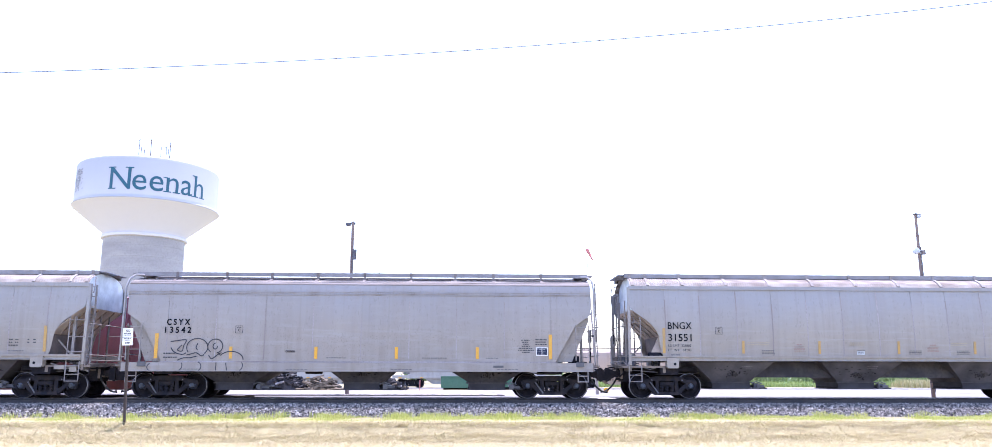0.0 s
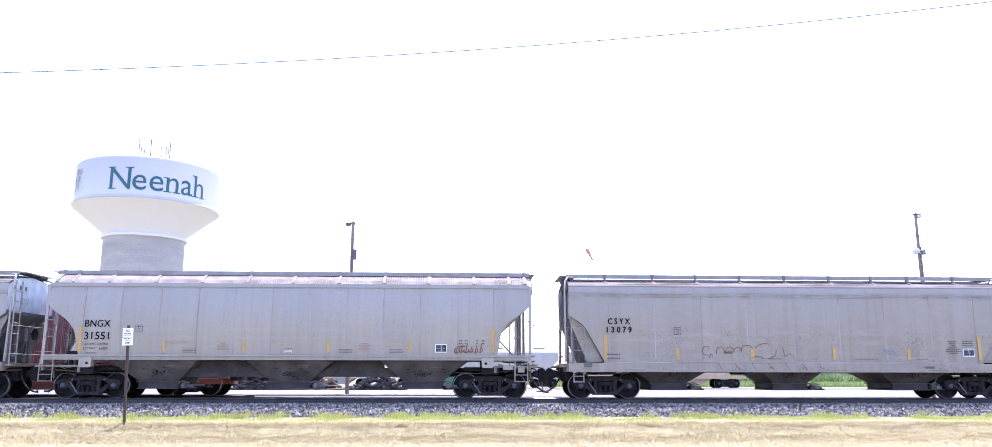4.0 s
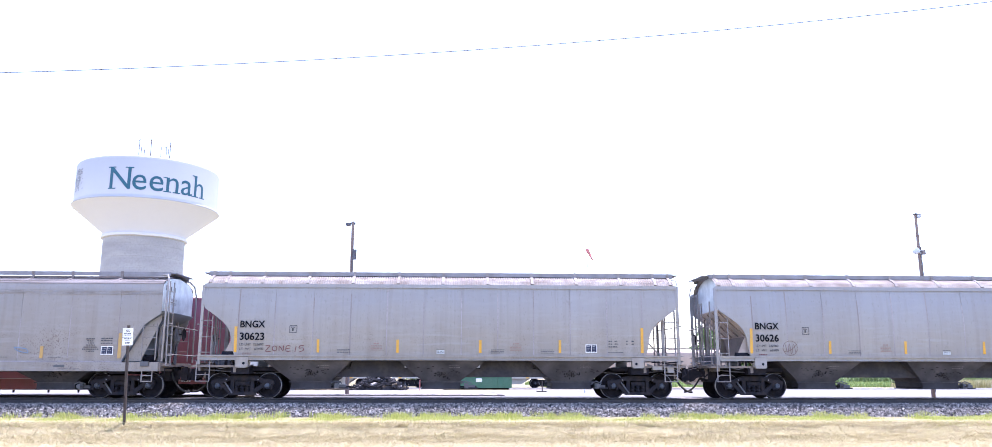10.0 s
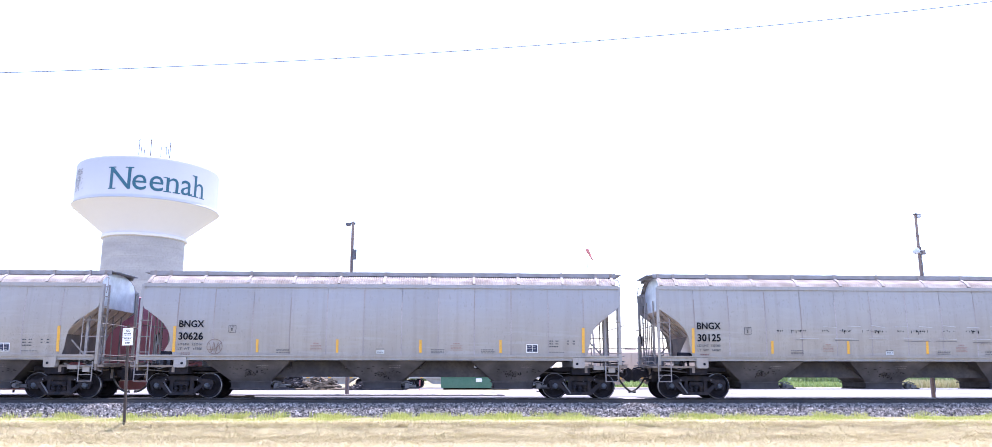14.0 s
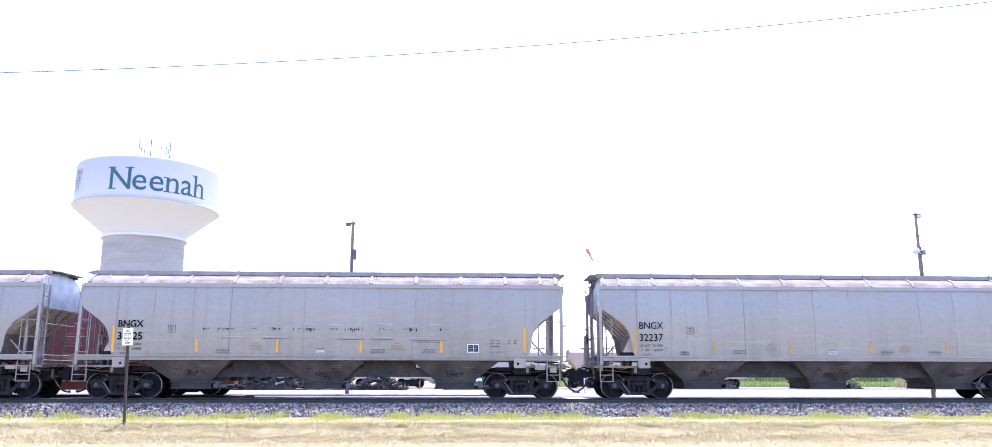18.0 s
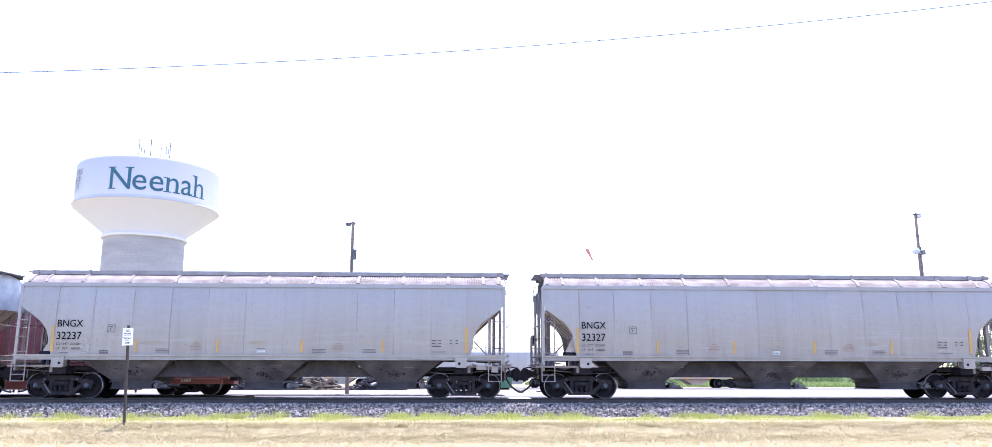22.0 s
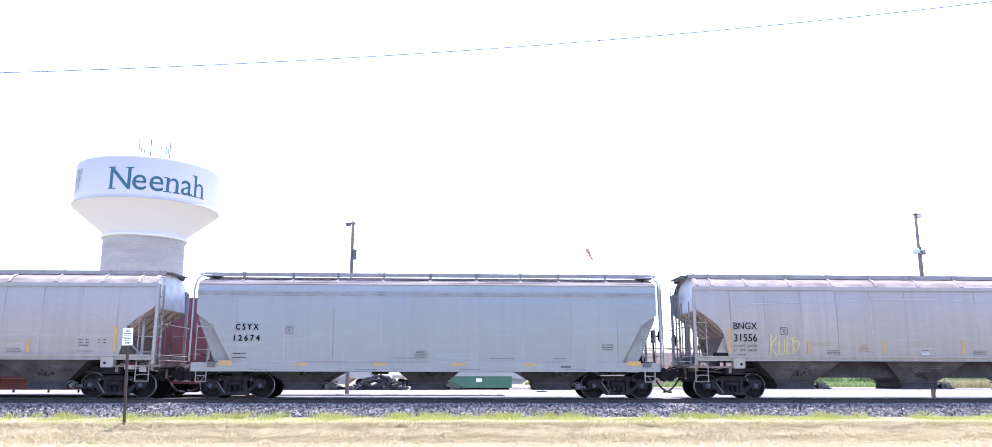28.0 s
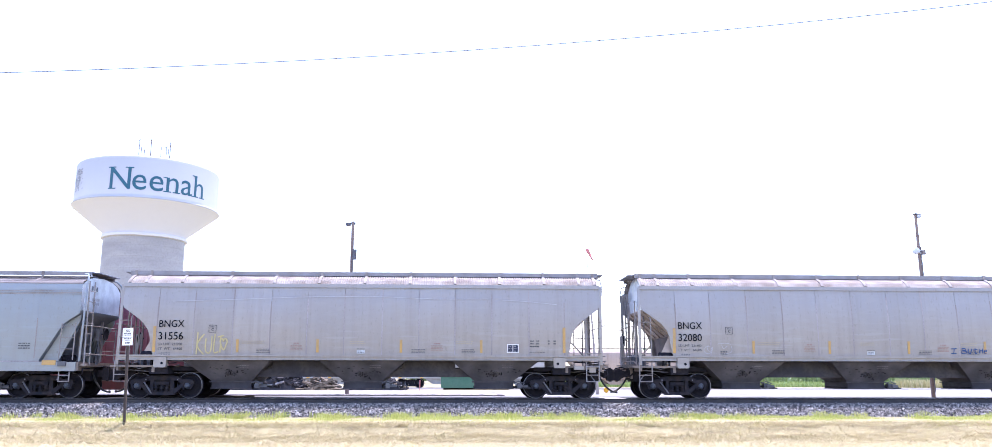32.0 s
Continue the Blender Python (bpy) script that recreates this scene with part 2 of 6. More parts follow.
M["straw"] = island_mix("straw_blades", [(0.70, 0.62, 0.40), (0.45, 0.385, 0.235), (0.61, 0.54, 0.335), (0.34, 0.28, 0.165), (0.75, 0.68, 0.48), (0.51, 0.455, 0.245), (0.54, 0.52, 0.26)], 0.8, 0.3)
M["weed"] = island_mix("green_weeds", [(0.36, 0.44, 0.085), (0.49, 0.50, 0.14), (0.22, 0.32, 0.06), (0.54, 0.50, 0.21), (0.43, 0.50, 0.11)], 0.7, 0.4)
M["far_grass"] = island_mix("far_green_grass", [(0.15, 0.235, 0.065), (0.23, 0.30, 0.10), (0.11, 0.18, 0.05)], 0.8, 0.35)
M["leaves"] = island_mix("tree_leaves", [(0.15, 0.23, 0.085), (0.21, 0.29, 0.12), (0.11, 0.19, 0.07), (0.26, 0.33, 0.16)], 0.6, 0.4)
M["tall_grass"] = island_mix("tall_dry_grass", [(0.40, 0.36, 0.20), (0.30, 0.30, 0.13), (0.50, 0.43, 0.27)], 0.9, 0.3)


# ---- building helpers ----
def box(bm, x0, x1, y0, y1, z0, z1):
    v = [bm.verts.new(c) for c in ((x0, y0, z0), (x1, y0, z0), (x1, y1, z0), (x0, y1, z0), (x0, y0, z1), (x1, y0, z1), (x1, y1, z1), (x0, y1, z1))]
    for f in ((0, 3, 2, 1), (4, 5, 6, 7), (0, 1, 5, 4), (1, 2, 6, 5), (2, 3, 7, 6), (3, 0, 4, 7)):
        bm.faces.new([v[i] for i in f])


def prism(bm, pts, y0, y1):
    """An outline in x and z, drawn out from y0 to y1."""
    a = [bm.verts.new((x, y0, z)) for x, z in pts]
    b = [bm.verts.new((x, y1, z)) for x, z in pts]
    bm.faces.new(a)
    bm.faces.new(b[::-1])
    for i in range(len(pts)):
        j = (i + 1) % len(pts)
        bm.faces.new((a[j], a[i], b[i], b[j]))


def rod(bm, p, q, r, seg=7, r2=None):
    p, q = Vector(p), Vector(q)
    turn = (q - p).to_track_quat("Z", "Y").to_matrix()
    rings = []
    for c, rad in ((p, r), (q, r if r2 is None else r2)):
        rings.append([bm.verts.new(c + turn @ Vector((rad * math.cos(2 * math.pi * i / seg), rad * math.sin(2 * math.pi * i / seg), 0))) for i in range(seg)])
    for i in range(seg):
        j = (i + 1) % seg
        bm.faces.new((rings[0][i], rings[0][j], rings[1][j], rings[1][i]))
    bm.faces.new(rings[0][::-1])
    bm.faces.new(rings[1])


def pipe(bm, pts, r, seg=6):
    """One round bar bent through the points."""
    pts = [Vector(p) for p in pts]
    rings = []
    for i, p in enumerate(pts):
        d = (pts[min(i + 1, len(pts) - 1)] - pts[max(i - 1, 0)]).normalized()
        side = d.cross(Vector((0.13, 0.97, 0.21))).normalized()
        up = side.cross(d)
        rings.append([bm.verts.new(p + r * (side * math.cos(2 * math.pi * k / seg) + up * math.sin(2 * math.pi * k / seg))) for k in range(seg)])
    for a, b in zip(rings, rings[1:]):
        for i in range(seg):
            j = (i + 1) % seg
            bm.faces.new((a[i], a[j], b[j], b[i]))
    bm.faces.new(rings[0][::-1])
    bm.faces.new(rings[-1])


def beam(bm, section, x0, x1):
    """A rolled section (y, z) drawn out along x, closed at its ends."""
    ends = [[bm.verts.new((x, y, z)) for y, z in section] for x in (x0, x1)]
    n = len(section)
    for i in range(n):
        j = (i + 1) % n
        bm.faces.new((ends[0][i], ends[0][j], ends[1][j], ends[1][i]))
    bm.faces.new(ends[0][::-1])
    bm.faces.new(ends[1])
    return bm


def lathe(bm, profile, seg=28, axis="y", at=(0, 0, 0)):
    """Spin (radius, distance along the axis) about the axis through at."""
    rings = []
    for r, d in profile:
        ring = []
        for i in range(seg):
            a = 2 * math.pi * i / seg
            c, s = r * math.cos(a), r * math.sin(a)
            ring.append(bm.verts.new(Vector(at) + Vector((c, d, s) if axis == "y" else (c, s, d))))
        rings.append(ring)
    for a, b in zip(rings, rings[1:]):
        for i in range(seg):
            j = (i + 1) % seg
            bm.faces.new((a[i], a[j], b[j], b[i]))
    if profile[0][0] > 1e-4:
        bm.faces.new(rings[0][::-1])
    if profile[-1][0] > 1e-4:
        bm.faces.new(rings[-1])


def strip(bm, rows, closed=False):
    """A sheet through rows of points."""
    grid = [[bm.verts.new(p) for p in row] for row in rows]
    for a, b in zip(grid, grid[1:]):
        for i in range(len(a) - (0 if closed else 1)):
            j = (i + 1) % len(a)
            bm.faces.new((a[i], a[j], b[j], b[i]))
    return grid


def thicken(bm, depth):
    bmesh.ops.recalc_face_normals(bm, faces=bm.faces)
    bmesh.ops.solidify(bm, geom=bm.faces[:] + bm.edges[:] + bm.verts[:], thickness=depth)


def mesh_of(name, bm, material, smooth=False):
    bmesh.ops.recalc_face_normals(bm, faces=bm.faces)
    me = bpy.data.meshes.new(name)
    bm.to_mesh(me)
    bm.free()
    me.materials.append(material)
    if smooth:
        me.shade_smooth()
        me.set_sharp_from_angle(angle=radians(35))
    return me


def part(name, shape, material, parent=None, label="", at=None, smooth=False):
    """One mesh object from a bmesh or a ready mesh, under a thing or a part."""
    me = shape if isinstance(shape, bpy.types.Mesh) else mesh_of(name, shape, material, smooth)
    ob = new(name, me)
    if parent:
        ob.parent = parent
    if at is not None:
        ob.matrix_basis = at
    if label:
        ob["label"] = label
    return ob


def boxes(*dims):
    bm = bmesh.new()
    for d in dims:
        box(bm, *d)
    return bm


WORDS = {}


def word_mesh(text, size, material, bold=0.008, deep=0.002):
    """Lettering in the built-in font, standing in x and z, facing -y, from its lower left."""
    key = (text, size, material.name, bold)
    if key not in WORDS:
        c = bpy.data.curves.new("lettering", "FONT")
        c.body, c.size, c.extrude, c.resolution_u = text, size, deep, 3
        c.offset = bold
        ob = bpy.data.objects.new("lettering", c)
        scene.collection.objects.link(ob)
        me = bpy.data.meshes.new_from_object(ob)
        bpy.data.objects.remove(ob)
        me.transform(pose(0, 0, 0, 90))
        me.materials.clear()
        me.materials.append(material)
        WORDS[key] = me
    return WORDS[key]


def stroke(bm, pts, width, place):
    """A sprayed line: a flat ribbon through points (x, z), laid on a surface by place(x, z)."""
    smooth = []
    for i in range(len(pts) - 1):
        p0, p1, p2, p3 = (Vector(pts[max(0, min(len(pts) - 1, k))]) for k in (i - 1, i, i + 1, i + 2))
        for u in (0, 0.25, 0.5, 0.75):
            smooth.append(0.5 * (2 * p1 + (p2 - p0) * u + (2 * p0 - 5 * p1 + 4 * p2 - p3) * u * u + (3 * p1 - p0 - 3 * p2 + p3) * u ** 3))
    smooth.append(Vector(pts[-1]))
    left, right = [], []
    for i, p in enumerate(smooth):
        d = (smooth[min(i + 1, len(smooth) - 1)] - smooth[max(i - 1, 0)])
        d = d.normalized() if d.length > 1e-6 else Vector((1, 0))
        side = Vector((-d.y, d.x)) * width / 2
        left.append(place(*(p + side)))
        right.append(place(*(p - side)))
    strip(bm, [left, right])


# ---- the train ----
AXLE, WHEEL_R = 0.889, 0.457
ROLLING = []          # wheelsets that turn
SHAPES = {}


def shared(key, build, material, smooth=False):
    if key not in SHAPES:
        SHAPES[key] = mesh_of(key, build(), material, smooth)
    return SHAPES[key]


def wheelset_shape():
    bm = bmesh.new()
    rim = [(0.0, -0.835), (0.085, -0.835), (0.10, -0.815), (0.15, -0.80), (0.17, -0.745), (0.36, -0.725), (0.375, -0.775), (0.434, -0.785), (0.452, -0.777), (0.457, -0.745), (0.458, -0.70),
           (0.485, -0.68), (0.483, -0.655), (0.38, -0.65), (0.36, -0.69), (0.16, -0.70), (0.12, -0.64), (0.085, -0.62), (0.085, 0.0)]
    lathe(bm, rim + [(r, -d) for r, d in rim[::-1][1:]], 32)
    for a in range(3):   # cast marks on the plate
        c, s = math.cos(a * 2.1), math.sin(a * 2.1)
        for side in (-1, 1):
            rod(bm, (0.27 * c, side * 0.70, 0.27 * s), (0.27 * c, side * 0.745, 0.27 * s), 0.028, 8)
    return bm


def frame_shape():
    """Cast truck side frame in x and z at the near side: arched top, two windows, hanging spring seat."""
    bm = bmesh.new()
    y0, y1 = -1.06, -0.92
    prism(bm, [(-1.13, 0.52), (-1.10, 0.63), (-0.94, 0.68), (-0.74, 0.68), (-0.52, 0.78), (-0.30, 0.81), (0.30, 0.81), (0.52, 0.78), (0.74, 0.68), (0.94, 0.68), (1.10, 0.63), (1.13, 0.52), (1.03, 0.50), (0.75, 0.50), (0.50, 0.63), (-0.50, 0.63), (-0.75, 0.50), (-1.03, 0.50)], y0, y1)
    for s in (-1, 1):
        prism(bm, [(s * 0.86, 0.54), (s * 0.73, 0.56), (s * 0.34, 0.27), (s * 0.34, 0.14), (s * 0.46, 0.15)], y0 + 0.01, y1 - 0.01)
        prism(bm, [(s * 0.29, 0.64), (s * 0.41, 0.64), (s * 0.44, 0.20), (s * 0.29, 0.20)], y0 + 0.005, y1 - 0.005)
        prism(bm, [(s * 0.75, 0.51), (s * 0.80, 0.33), (s * 0.75, 0.31), (s * 0.68, 0.47)], y0 + 0.02, y1 - 0.02)
        prism(bm, [(s * 1.02, 0.51), (s * 0.98, 0.33), (s * 1.03, 0.32), (s * 1.11, 0.51)], y0 + 0.02, y1 - 0.02)
        box(bm, s * 0.56 - 0.05, s * 0.56 + 0.05, y0 - 0.03, y0, 0.62, 0.72)
    prism(bm, [(-0.48, 0.13), (0.48, 0.13), (0.40, 0.24), (-0.40, 0.24)], y0 - 0.03, y1 + 0.04)
    box(bm, -0.26, 0.26, y0 - 0.05, y0, 0.50, 0.58)
    for x in (-0.15, 0.0, 0.15):
        rod(bm, (x, y0 - 0.035, 0.54), (x, y0 - 0.06, 0.54), 0.022, 6)
    return bm


def spring_shape():
    bm = bmesh.new()
    for y in (-1.05, -0.93):
        for x in (-0.19, 0.0, 0.19):
            pts = [(x + 0.07 * math.cos(a * 0.9), y + 0.055 * math.sin(a * 0.9), 0.24 + 0.26 * a / 34) for a in range(35)]
            pipe(bm, pts, 0.018, 4)
            rod(bm, (x, y, 0.22), (x, y, 0.50), 0.045, 8)
    return bm


def bolster_shape():
    bm = boxes((-0.26, 0.26, -1.10, 1.10, 0.47, 0.60), (-0.2, 0.2, -0.7, 0.7, 0.38, 0.66))
    lathe(bm, [(0.0, 0.62), (0.2, 0.62), (0.2, 0.78), (0.0, 0.78)], 16, "z")
    box(bm, -0.95, 0.95, -0.10, -0.04, 0.42, 0.50)
    rod(bm, (-0.5, -0.55, 0.3), (-0.5, 0.55, 0.3), 0.05)
    rod(bm, (0.5, -0.55, 0.3), (0.5, 0.55, 0.3), 0.05)
    return bm


def cap_shape():
    bm = bmesh.new()
    lathe(bm, [(0.0, -1.105), (0.035, -1.105), (0.04, -1.09), (0.072, -1.09), (0.080, -1.078), (0.10, -1.05), (0.125, -1.0), (0.125, -0.86), (0.0, -0.86)], 16)
    for i in range(3):
        a = 2 * math.pi * i / 3 + 0.4
        rod(bm, (0.055 * math.cos(a), -1.108, 0.055 * math.sin(a)), (0.055 * math.cos(a), -1.085, 0.055 * math.sin(a)), 0.014, 6)
    return bm


def lug_shape():
    bm = bmesh.new()
    rod(bm, (0.0, -1.092, 0.67), (0.0, -1.10, 0.67), 0.020, 8)
    return bm


def lever_shape():
    bm = bmesh.new()
    rod(bm, (-0.62, -1.09, 0.58), (-0.34, -1.09, 0.20), 0.028)
    rod(bm, (-0.34, -1.09, 0.20), (-0.34, -0.9, 0.18), 0.025)
    return bm


def truck(parent, x):
    t = part("truck", shared("truck_bolster", bolster_shape, M["steel_dark"]), None, parent, "sooty cast-steel truck with two wheelsets", pose(x, 0, 0))
    for turn in (0, 180):
        part("side_frame", shared("side_frame", frame_shape, M["truck_frame"]), None, t, at=pose(0, 0, 0, 0, 0, turn))
        part("spring_group", shared("spring_group", spring_shape, M["truck_frame"]), None, t, at=pose(0, 0, 0, 0, 0, turn))
        part("brake_lever", shared("brake_lever", lever_shape, M["grating"]), None, t, at=pose(0, 0, 0, 0, 0, turn))
        for s in (-1, 1):
            part("frame_lug", shared("frame_lug", lug_shape, M["lug"]), None, t, at=pose(s * 0.56, 0, 0, 0, 0, turn))
            part("bearing_cap", shared("bearing_cap", cap_shape, M["cap"], True), None, t, at=pose(s * AXLE, 0, WHEEL_R, 0, 0, turn))
    for s in (-1, 1):
        w = part("wheelset", shared("wheelset", wheelset_shape, M["wheel"], True), None, t, "dark steel wheelset with bright treads")
        if len(w.data.materials) < 2:
            w.data.materials.append(M["tread"])
            for f in w.data.polygons:
                r = math.hypot(f.center.x, f.center.z)
                if 0.437 < r < 0.462 and abs(f.center.y) > 0.69:
                    f.material_index = 1
        w.matrix_basis = pose(s * AXLE, 0, WHEEL_R)
        ROLLING.append((w, s * AXLE))
    return t


def ladder(bm, x0, x1, y, zs, z0, z1, r=0.015):
    for x in (x0, x1):
        rod(bm, (x, y, z0), (x, y, z1), r + 0.006, 6)
    for z in zs:
        rod(bm, (x0, y, z), (x1, y, z), r, 6)


def coupler_shape():
    """Draft pocket, shank, knuckle head and the uncoupling lever."""
    bm = boxes((8.45, 9.00, -0.15, 0.15, 0.76, 0.99))
    prism(bm, [(8.88, 0.78), (9.04, 0.72), (9.14, 0.63), (9.31, 0.65), (9.34, 0.86), (9.28, 1.04), (9.14, 1.08), (8.88, 0.98)], -0.20, 0.17)
    box(bm, 9.02, 9.24, -0.30, -0.10, 0.64, 1.08)
    box(bm, 8.35, 8.66, -0.48, 0.48, 0.60, 1.14)
    box(bm, 8.66, 8.76, -0.36, 0.36, 0.66, 1.10)
    rod(bm, (9.16, -0.20, 0.60), (9.16, -0.20, 1.12), 0.05, 8)
    rod(bm, (8.80, -0.1, 1.08), (8.80, -1.45, 1.04), 0.022)
    pipe(bm, [(8.80, -1.45, 1.04), (8.84, -1.52, 0.86), (8.66, -1.52, 0.74)], 0.020)
    pipe(bm, [(8.80, -0.1, 1.08), (8.98, -0.12, 1.14), (9.14, -0.16, 1.10)], 0.022)
    return bm


def hose_shape():
    bm = bmesh.new()
    pts = [(8.70 + 0.63 * u, -0.34 - 0.05 * math.sin(3 * u), 0.88 - 0.66 * math.sin(math.pi * 0.5 * u) ** 0.7) for u in [i / 10 for i in range(11)]]
    pipe(bm, pts, 0.036, 7)
    rod(bm, pts[-1], (9.37, -0.34, 0.24), 0.055)
    rod(bm, pts[0], (8.62, -0.30, 0.98), 0.05)
    return bm


def bn_y(z):
    return 1.515 + 0.115 * math.sin(math.pi * min(max((z - 1.2) / 3.1, 0), 1))


BN_EDGE = [(1.50, 7.38), (1.62, 7.42), (1.78, 7.47), (2.0, 7.50), (2.2, 7.53), (2.4, 7.60), (2.58, 7.72), (2.74, 7.88), (2.88, 8.07), (3.0, 8.24), (3.11, 8.40), (3.22, 8.55)]
CS_EDGE = [(1.30, 7.02), (1.40, 7.06), (2.56, 7.72), (2.72, 7.90), (2.98, 8.30)]


def cs_y(z):
    if z < 3.72:
        return 1.57 + 0.02 * (z - 1.3)
    return 1.618 - 0.45 * (z - 3.72) ** 1.6


def edge_x(edge, z):
    if z >= edge[-1][0]:
        return edge[-1][1]
    for (z0, x0), (z1, x1) in zip(edge, edge[1:]):
        if z0 <= z <= z1:
            return x0 + (x1 - x0) * (z - z0) / (z1 - z0)
    return edge[0][1]


def edge_z(edge, x, least):
    """Height above which the side sheet is whole at this station."""
    zs = [z for z, e in edge if e < abs(x) + 0.08]
    return max(zs + [least])


def panel_shape(x0, x1, edge, side_y, z0, z1, rows, puff):
    """One side sheet between two seams, cut at the car's end, slightly pillowed."""
    bm = bmesh.new()
    grid = []
    for i in range(rows + 1):
        z = z0 + (z1 - z0) * i / rows
        lim = edge_x(edge, z)
        a, b = max(x0, -lim), min(x1, lim)
        if a > b:
            a = b = max(min(x0, lim), -lim) if abs(x0) < abs(x1) else max(min(x1, lim), -lim)
        row = []
        for k in range(5):
            u = k / 4
            row.append((a + (b - a) * u, -side_y(z) - puff * 4 * u * (1 - u), z))
        grid.append(row)
    strip(bm, grid)
    bmesh.ops.remove_doubles(bm, verts=bm.verts, dist=0.0005)
    bmesh.ops.dissolve_degenerate(bm, edges=bm.edges, dist=0.0005)
    thicken(bm, 0.012)
    return bm


def on_side(side_y, lift=0.03):
    return lambda x, z: Vector((x, -side_y(z) - lift, z))


def plate(parent, name, x0, x1, z0, z1, side_y, material, label="", lift=0.026):
    bm = bmesh.new()
    prism(bm, [(x0, z0), (x1, z0), (x1, z1), (x0, z1)], 0, 0.004)
    for v in bm.verts:
        v.co.y = v.co.y - side_y(v.co.z) - lift
    return part(name, bm, material, parent, label)


def word(parent, text, x, z, height, side_y, material, width=None, name="lettering", lift=0.03, bold=0.008):
    me = word_mesh(text, 1.0, material, bold)
    xs = [v.co.x for v in me.vertices]
    zs = [v.co.z for v in me.vertices]
    k = height / (max(zs) - min(zs))
    w = k if width is None else width / (max(xs) - min(xs))
    lean = math.atan2(side_y(z + height) - side_y(z), height)
    ob = part(name, me, None, parent)
    ob.matrix_basis = pose(x - min(xs) * w, -side_y(z + height / 2) - lift, z) @ pose(0, 0, 0, math.degrees(lean)) @ Matrix.Diagonal((w, 1, k, 1))
    return ob


def text_bars(parent, x, z, width, lines, side_y, material, name="stencil", gap=0.062, high=0.03, seed=0, out=0.026):
    """Fine print that cannot be read, as broken bars."""
    rnd = random.Random(seed + int(x * 100))
    bm = bmesh.new()
    for i in range(lines):
        u, zz = 0.0, z - i * gap
        while u < width - 0.03:
            w = min(rnd.uniform(0.035, 0.09), width - u)
            y = -side_y(zz) - out
            box(bm, x + u, x + u + w, y - 0.003, y, zz, zz + high)
            u += w + 0.022
    return tagged(part(name, bm, material, parent), kind="stuff")


def end_rig(parent, paint, edge, sill_z):
    """Posts, ladders, grab irons and the end platform at both ends."""
    for turn in (0, 180):
        at = pose(0, 0, 0, 0, 0, turn)
        for s in (-1, 1):
            y = s * 1.56
            part("corner_post", boxes((8.55, 8.65, y - 0.03, y + 0.03, sill_z, 4.02)), paint, parent, at=at)
        for y in (-1.60, 1.60):
            bm = bmesh.new()
            near = -1 if turn == 0 else 1
            x0 = 8.05 if turn == 0 else 8.20
            stile = 0.021
            rod(bm, (x0, y, 0.60), (x0, y, 2.88), stile, 6)
            rod(bm, (x0 + 0.46, y, 0.60), (x0 + 0.46, y, 1.30), stile, 6)
            for z in (0.61, 0.84, 1.13):
                rod(bm, (x0, y, z), (x0 + 0.46, y, z), 0.017, 6)
            for z in (1.62, 2.16, 2.74) if y * near > 0 else (1.62, 2.30):
                rod(bm, (x0, y, z), (8.60, y, z), 0.017, 6)
            rod(bm, (x0, y, 2.86), (x0 + 0.02, y * 0.95, 2.95), 0.015, 6)
            part("side_ladder", bm, M["ladder"], parent, at=at)
        bm = bmesh.new()
        end_x = 8.48 if turn else 8.62
        for z in [1.45 + 0.36 * i for i in range(8)]:
            rod(bm, (end_x, -1.45, z), (end_x, -1.03, z), 0.018, 6)
        for y in (-1.45, -1.03):
            box(bm, end_x - 0.025, end_x + 0.025, y - 0.03, y + 0.03, 1.15, 4.05)
        part("end_ladder", bm, M["ladder"], parent, "weathered grey steel end ladder", at=at)
        for z, reach in ((2.62, 1.45), (1.52, 1.45)):
            bm = bmesh.new()
            pipe(bm, [(8.60, -reach, z), (8.78, -reach, z), (8.78, reach, z), (8.60, reach, z)], 0.018)
            part("end_handrail", bm, M["ladder"], parent, at=at)
        bm = bmesh.new()
        pipe(bm, [(8.40, 0.62, 1.10), (8.62, 0.66, 0.98), (8.80, 0.60, 0.80), (8.98, 0.5, 0.84)], 0.026)
        part("angle_cock", bm, M["steel_dark"], parent, at=at)
        bm = bmesh.new()
        rod(bm, (8.30, -1.2, 1.24), (7.52, -1.2, 2.05), 0.03)
        part("end_brace", bm, paint, parent, at=at)
        for x, y in ((8.28, -0.55), (8.10, -1.3)):
            part("support_post", boxes((x - 0.045, x + 0.045, y - 0.045, y + 0.045, 1.2, edge_x_inverse(edge, x))), M["ladder"], parent, at=at)
        for y, top in (((0.85, 3.58), (-0.18, 3.60), (-0.46, 3.60)) if turn else ()):
            part("end_post", boxes((8.585, 8.625, y - 0.024, y + 0.024, 1.17, top)), M["ladder"], parent, at=at)
        for y in (0.25, 0.95, -0.85):
            bm = bmesh.new()
            rod(bm, (8.30, y, 1.17), (8.30, y, 3.02), 0.026, 6)
            part("end_rod", bm, M["end_iron"], parent, at=at)
        bm = bmesh.new()
        pipe(bm, [(8.52, -1.2, 4.34), (8.66, -1.28, 4.30), (8.70, -1.36, 4.05), (8.68, -1.40, 3.72)], 0.02)
        part("roof_grab_iron", bm, M["ladder"], parent, at=at)
        for k, (xa, xb, ya, yb, za) in enumerate(((8.70, 8.92, -1.35, -0.75, 1.19), (8.66, 8.88, -0.55, 0.10, 1.205), (8.72, 8.94, 0.30, 0.95, 1.185))):
            part("crossover_step", boxes((xa, xb, ya, yb, za, za + 0.035), (xa + 0.02, xa + 0.06, ya + 0.05, ya + 0.09, za - 0.16, za)), M["platform"], parent, at=at)
        bm = bmesh.new()
        pipe(bm, [(7.60, -1.50, 1.30), (8.10, -1.52, 1.27), (8.52, -1.50, 1.30)], 0.022)
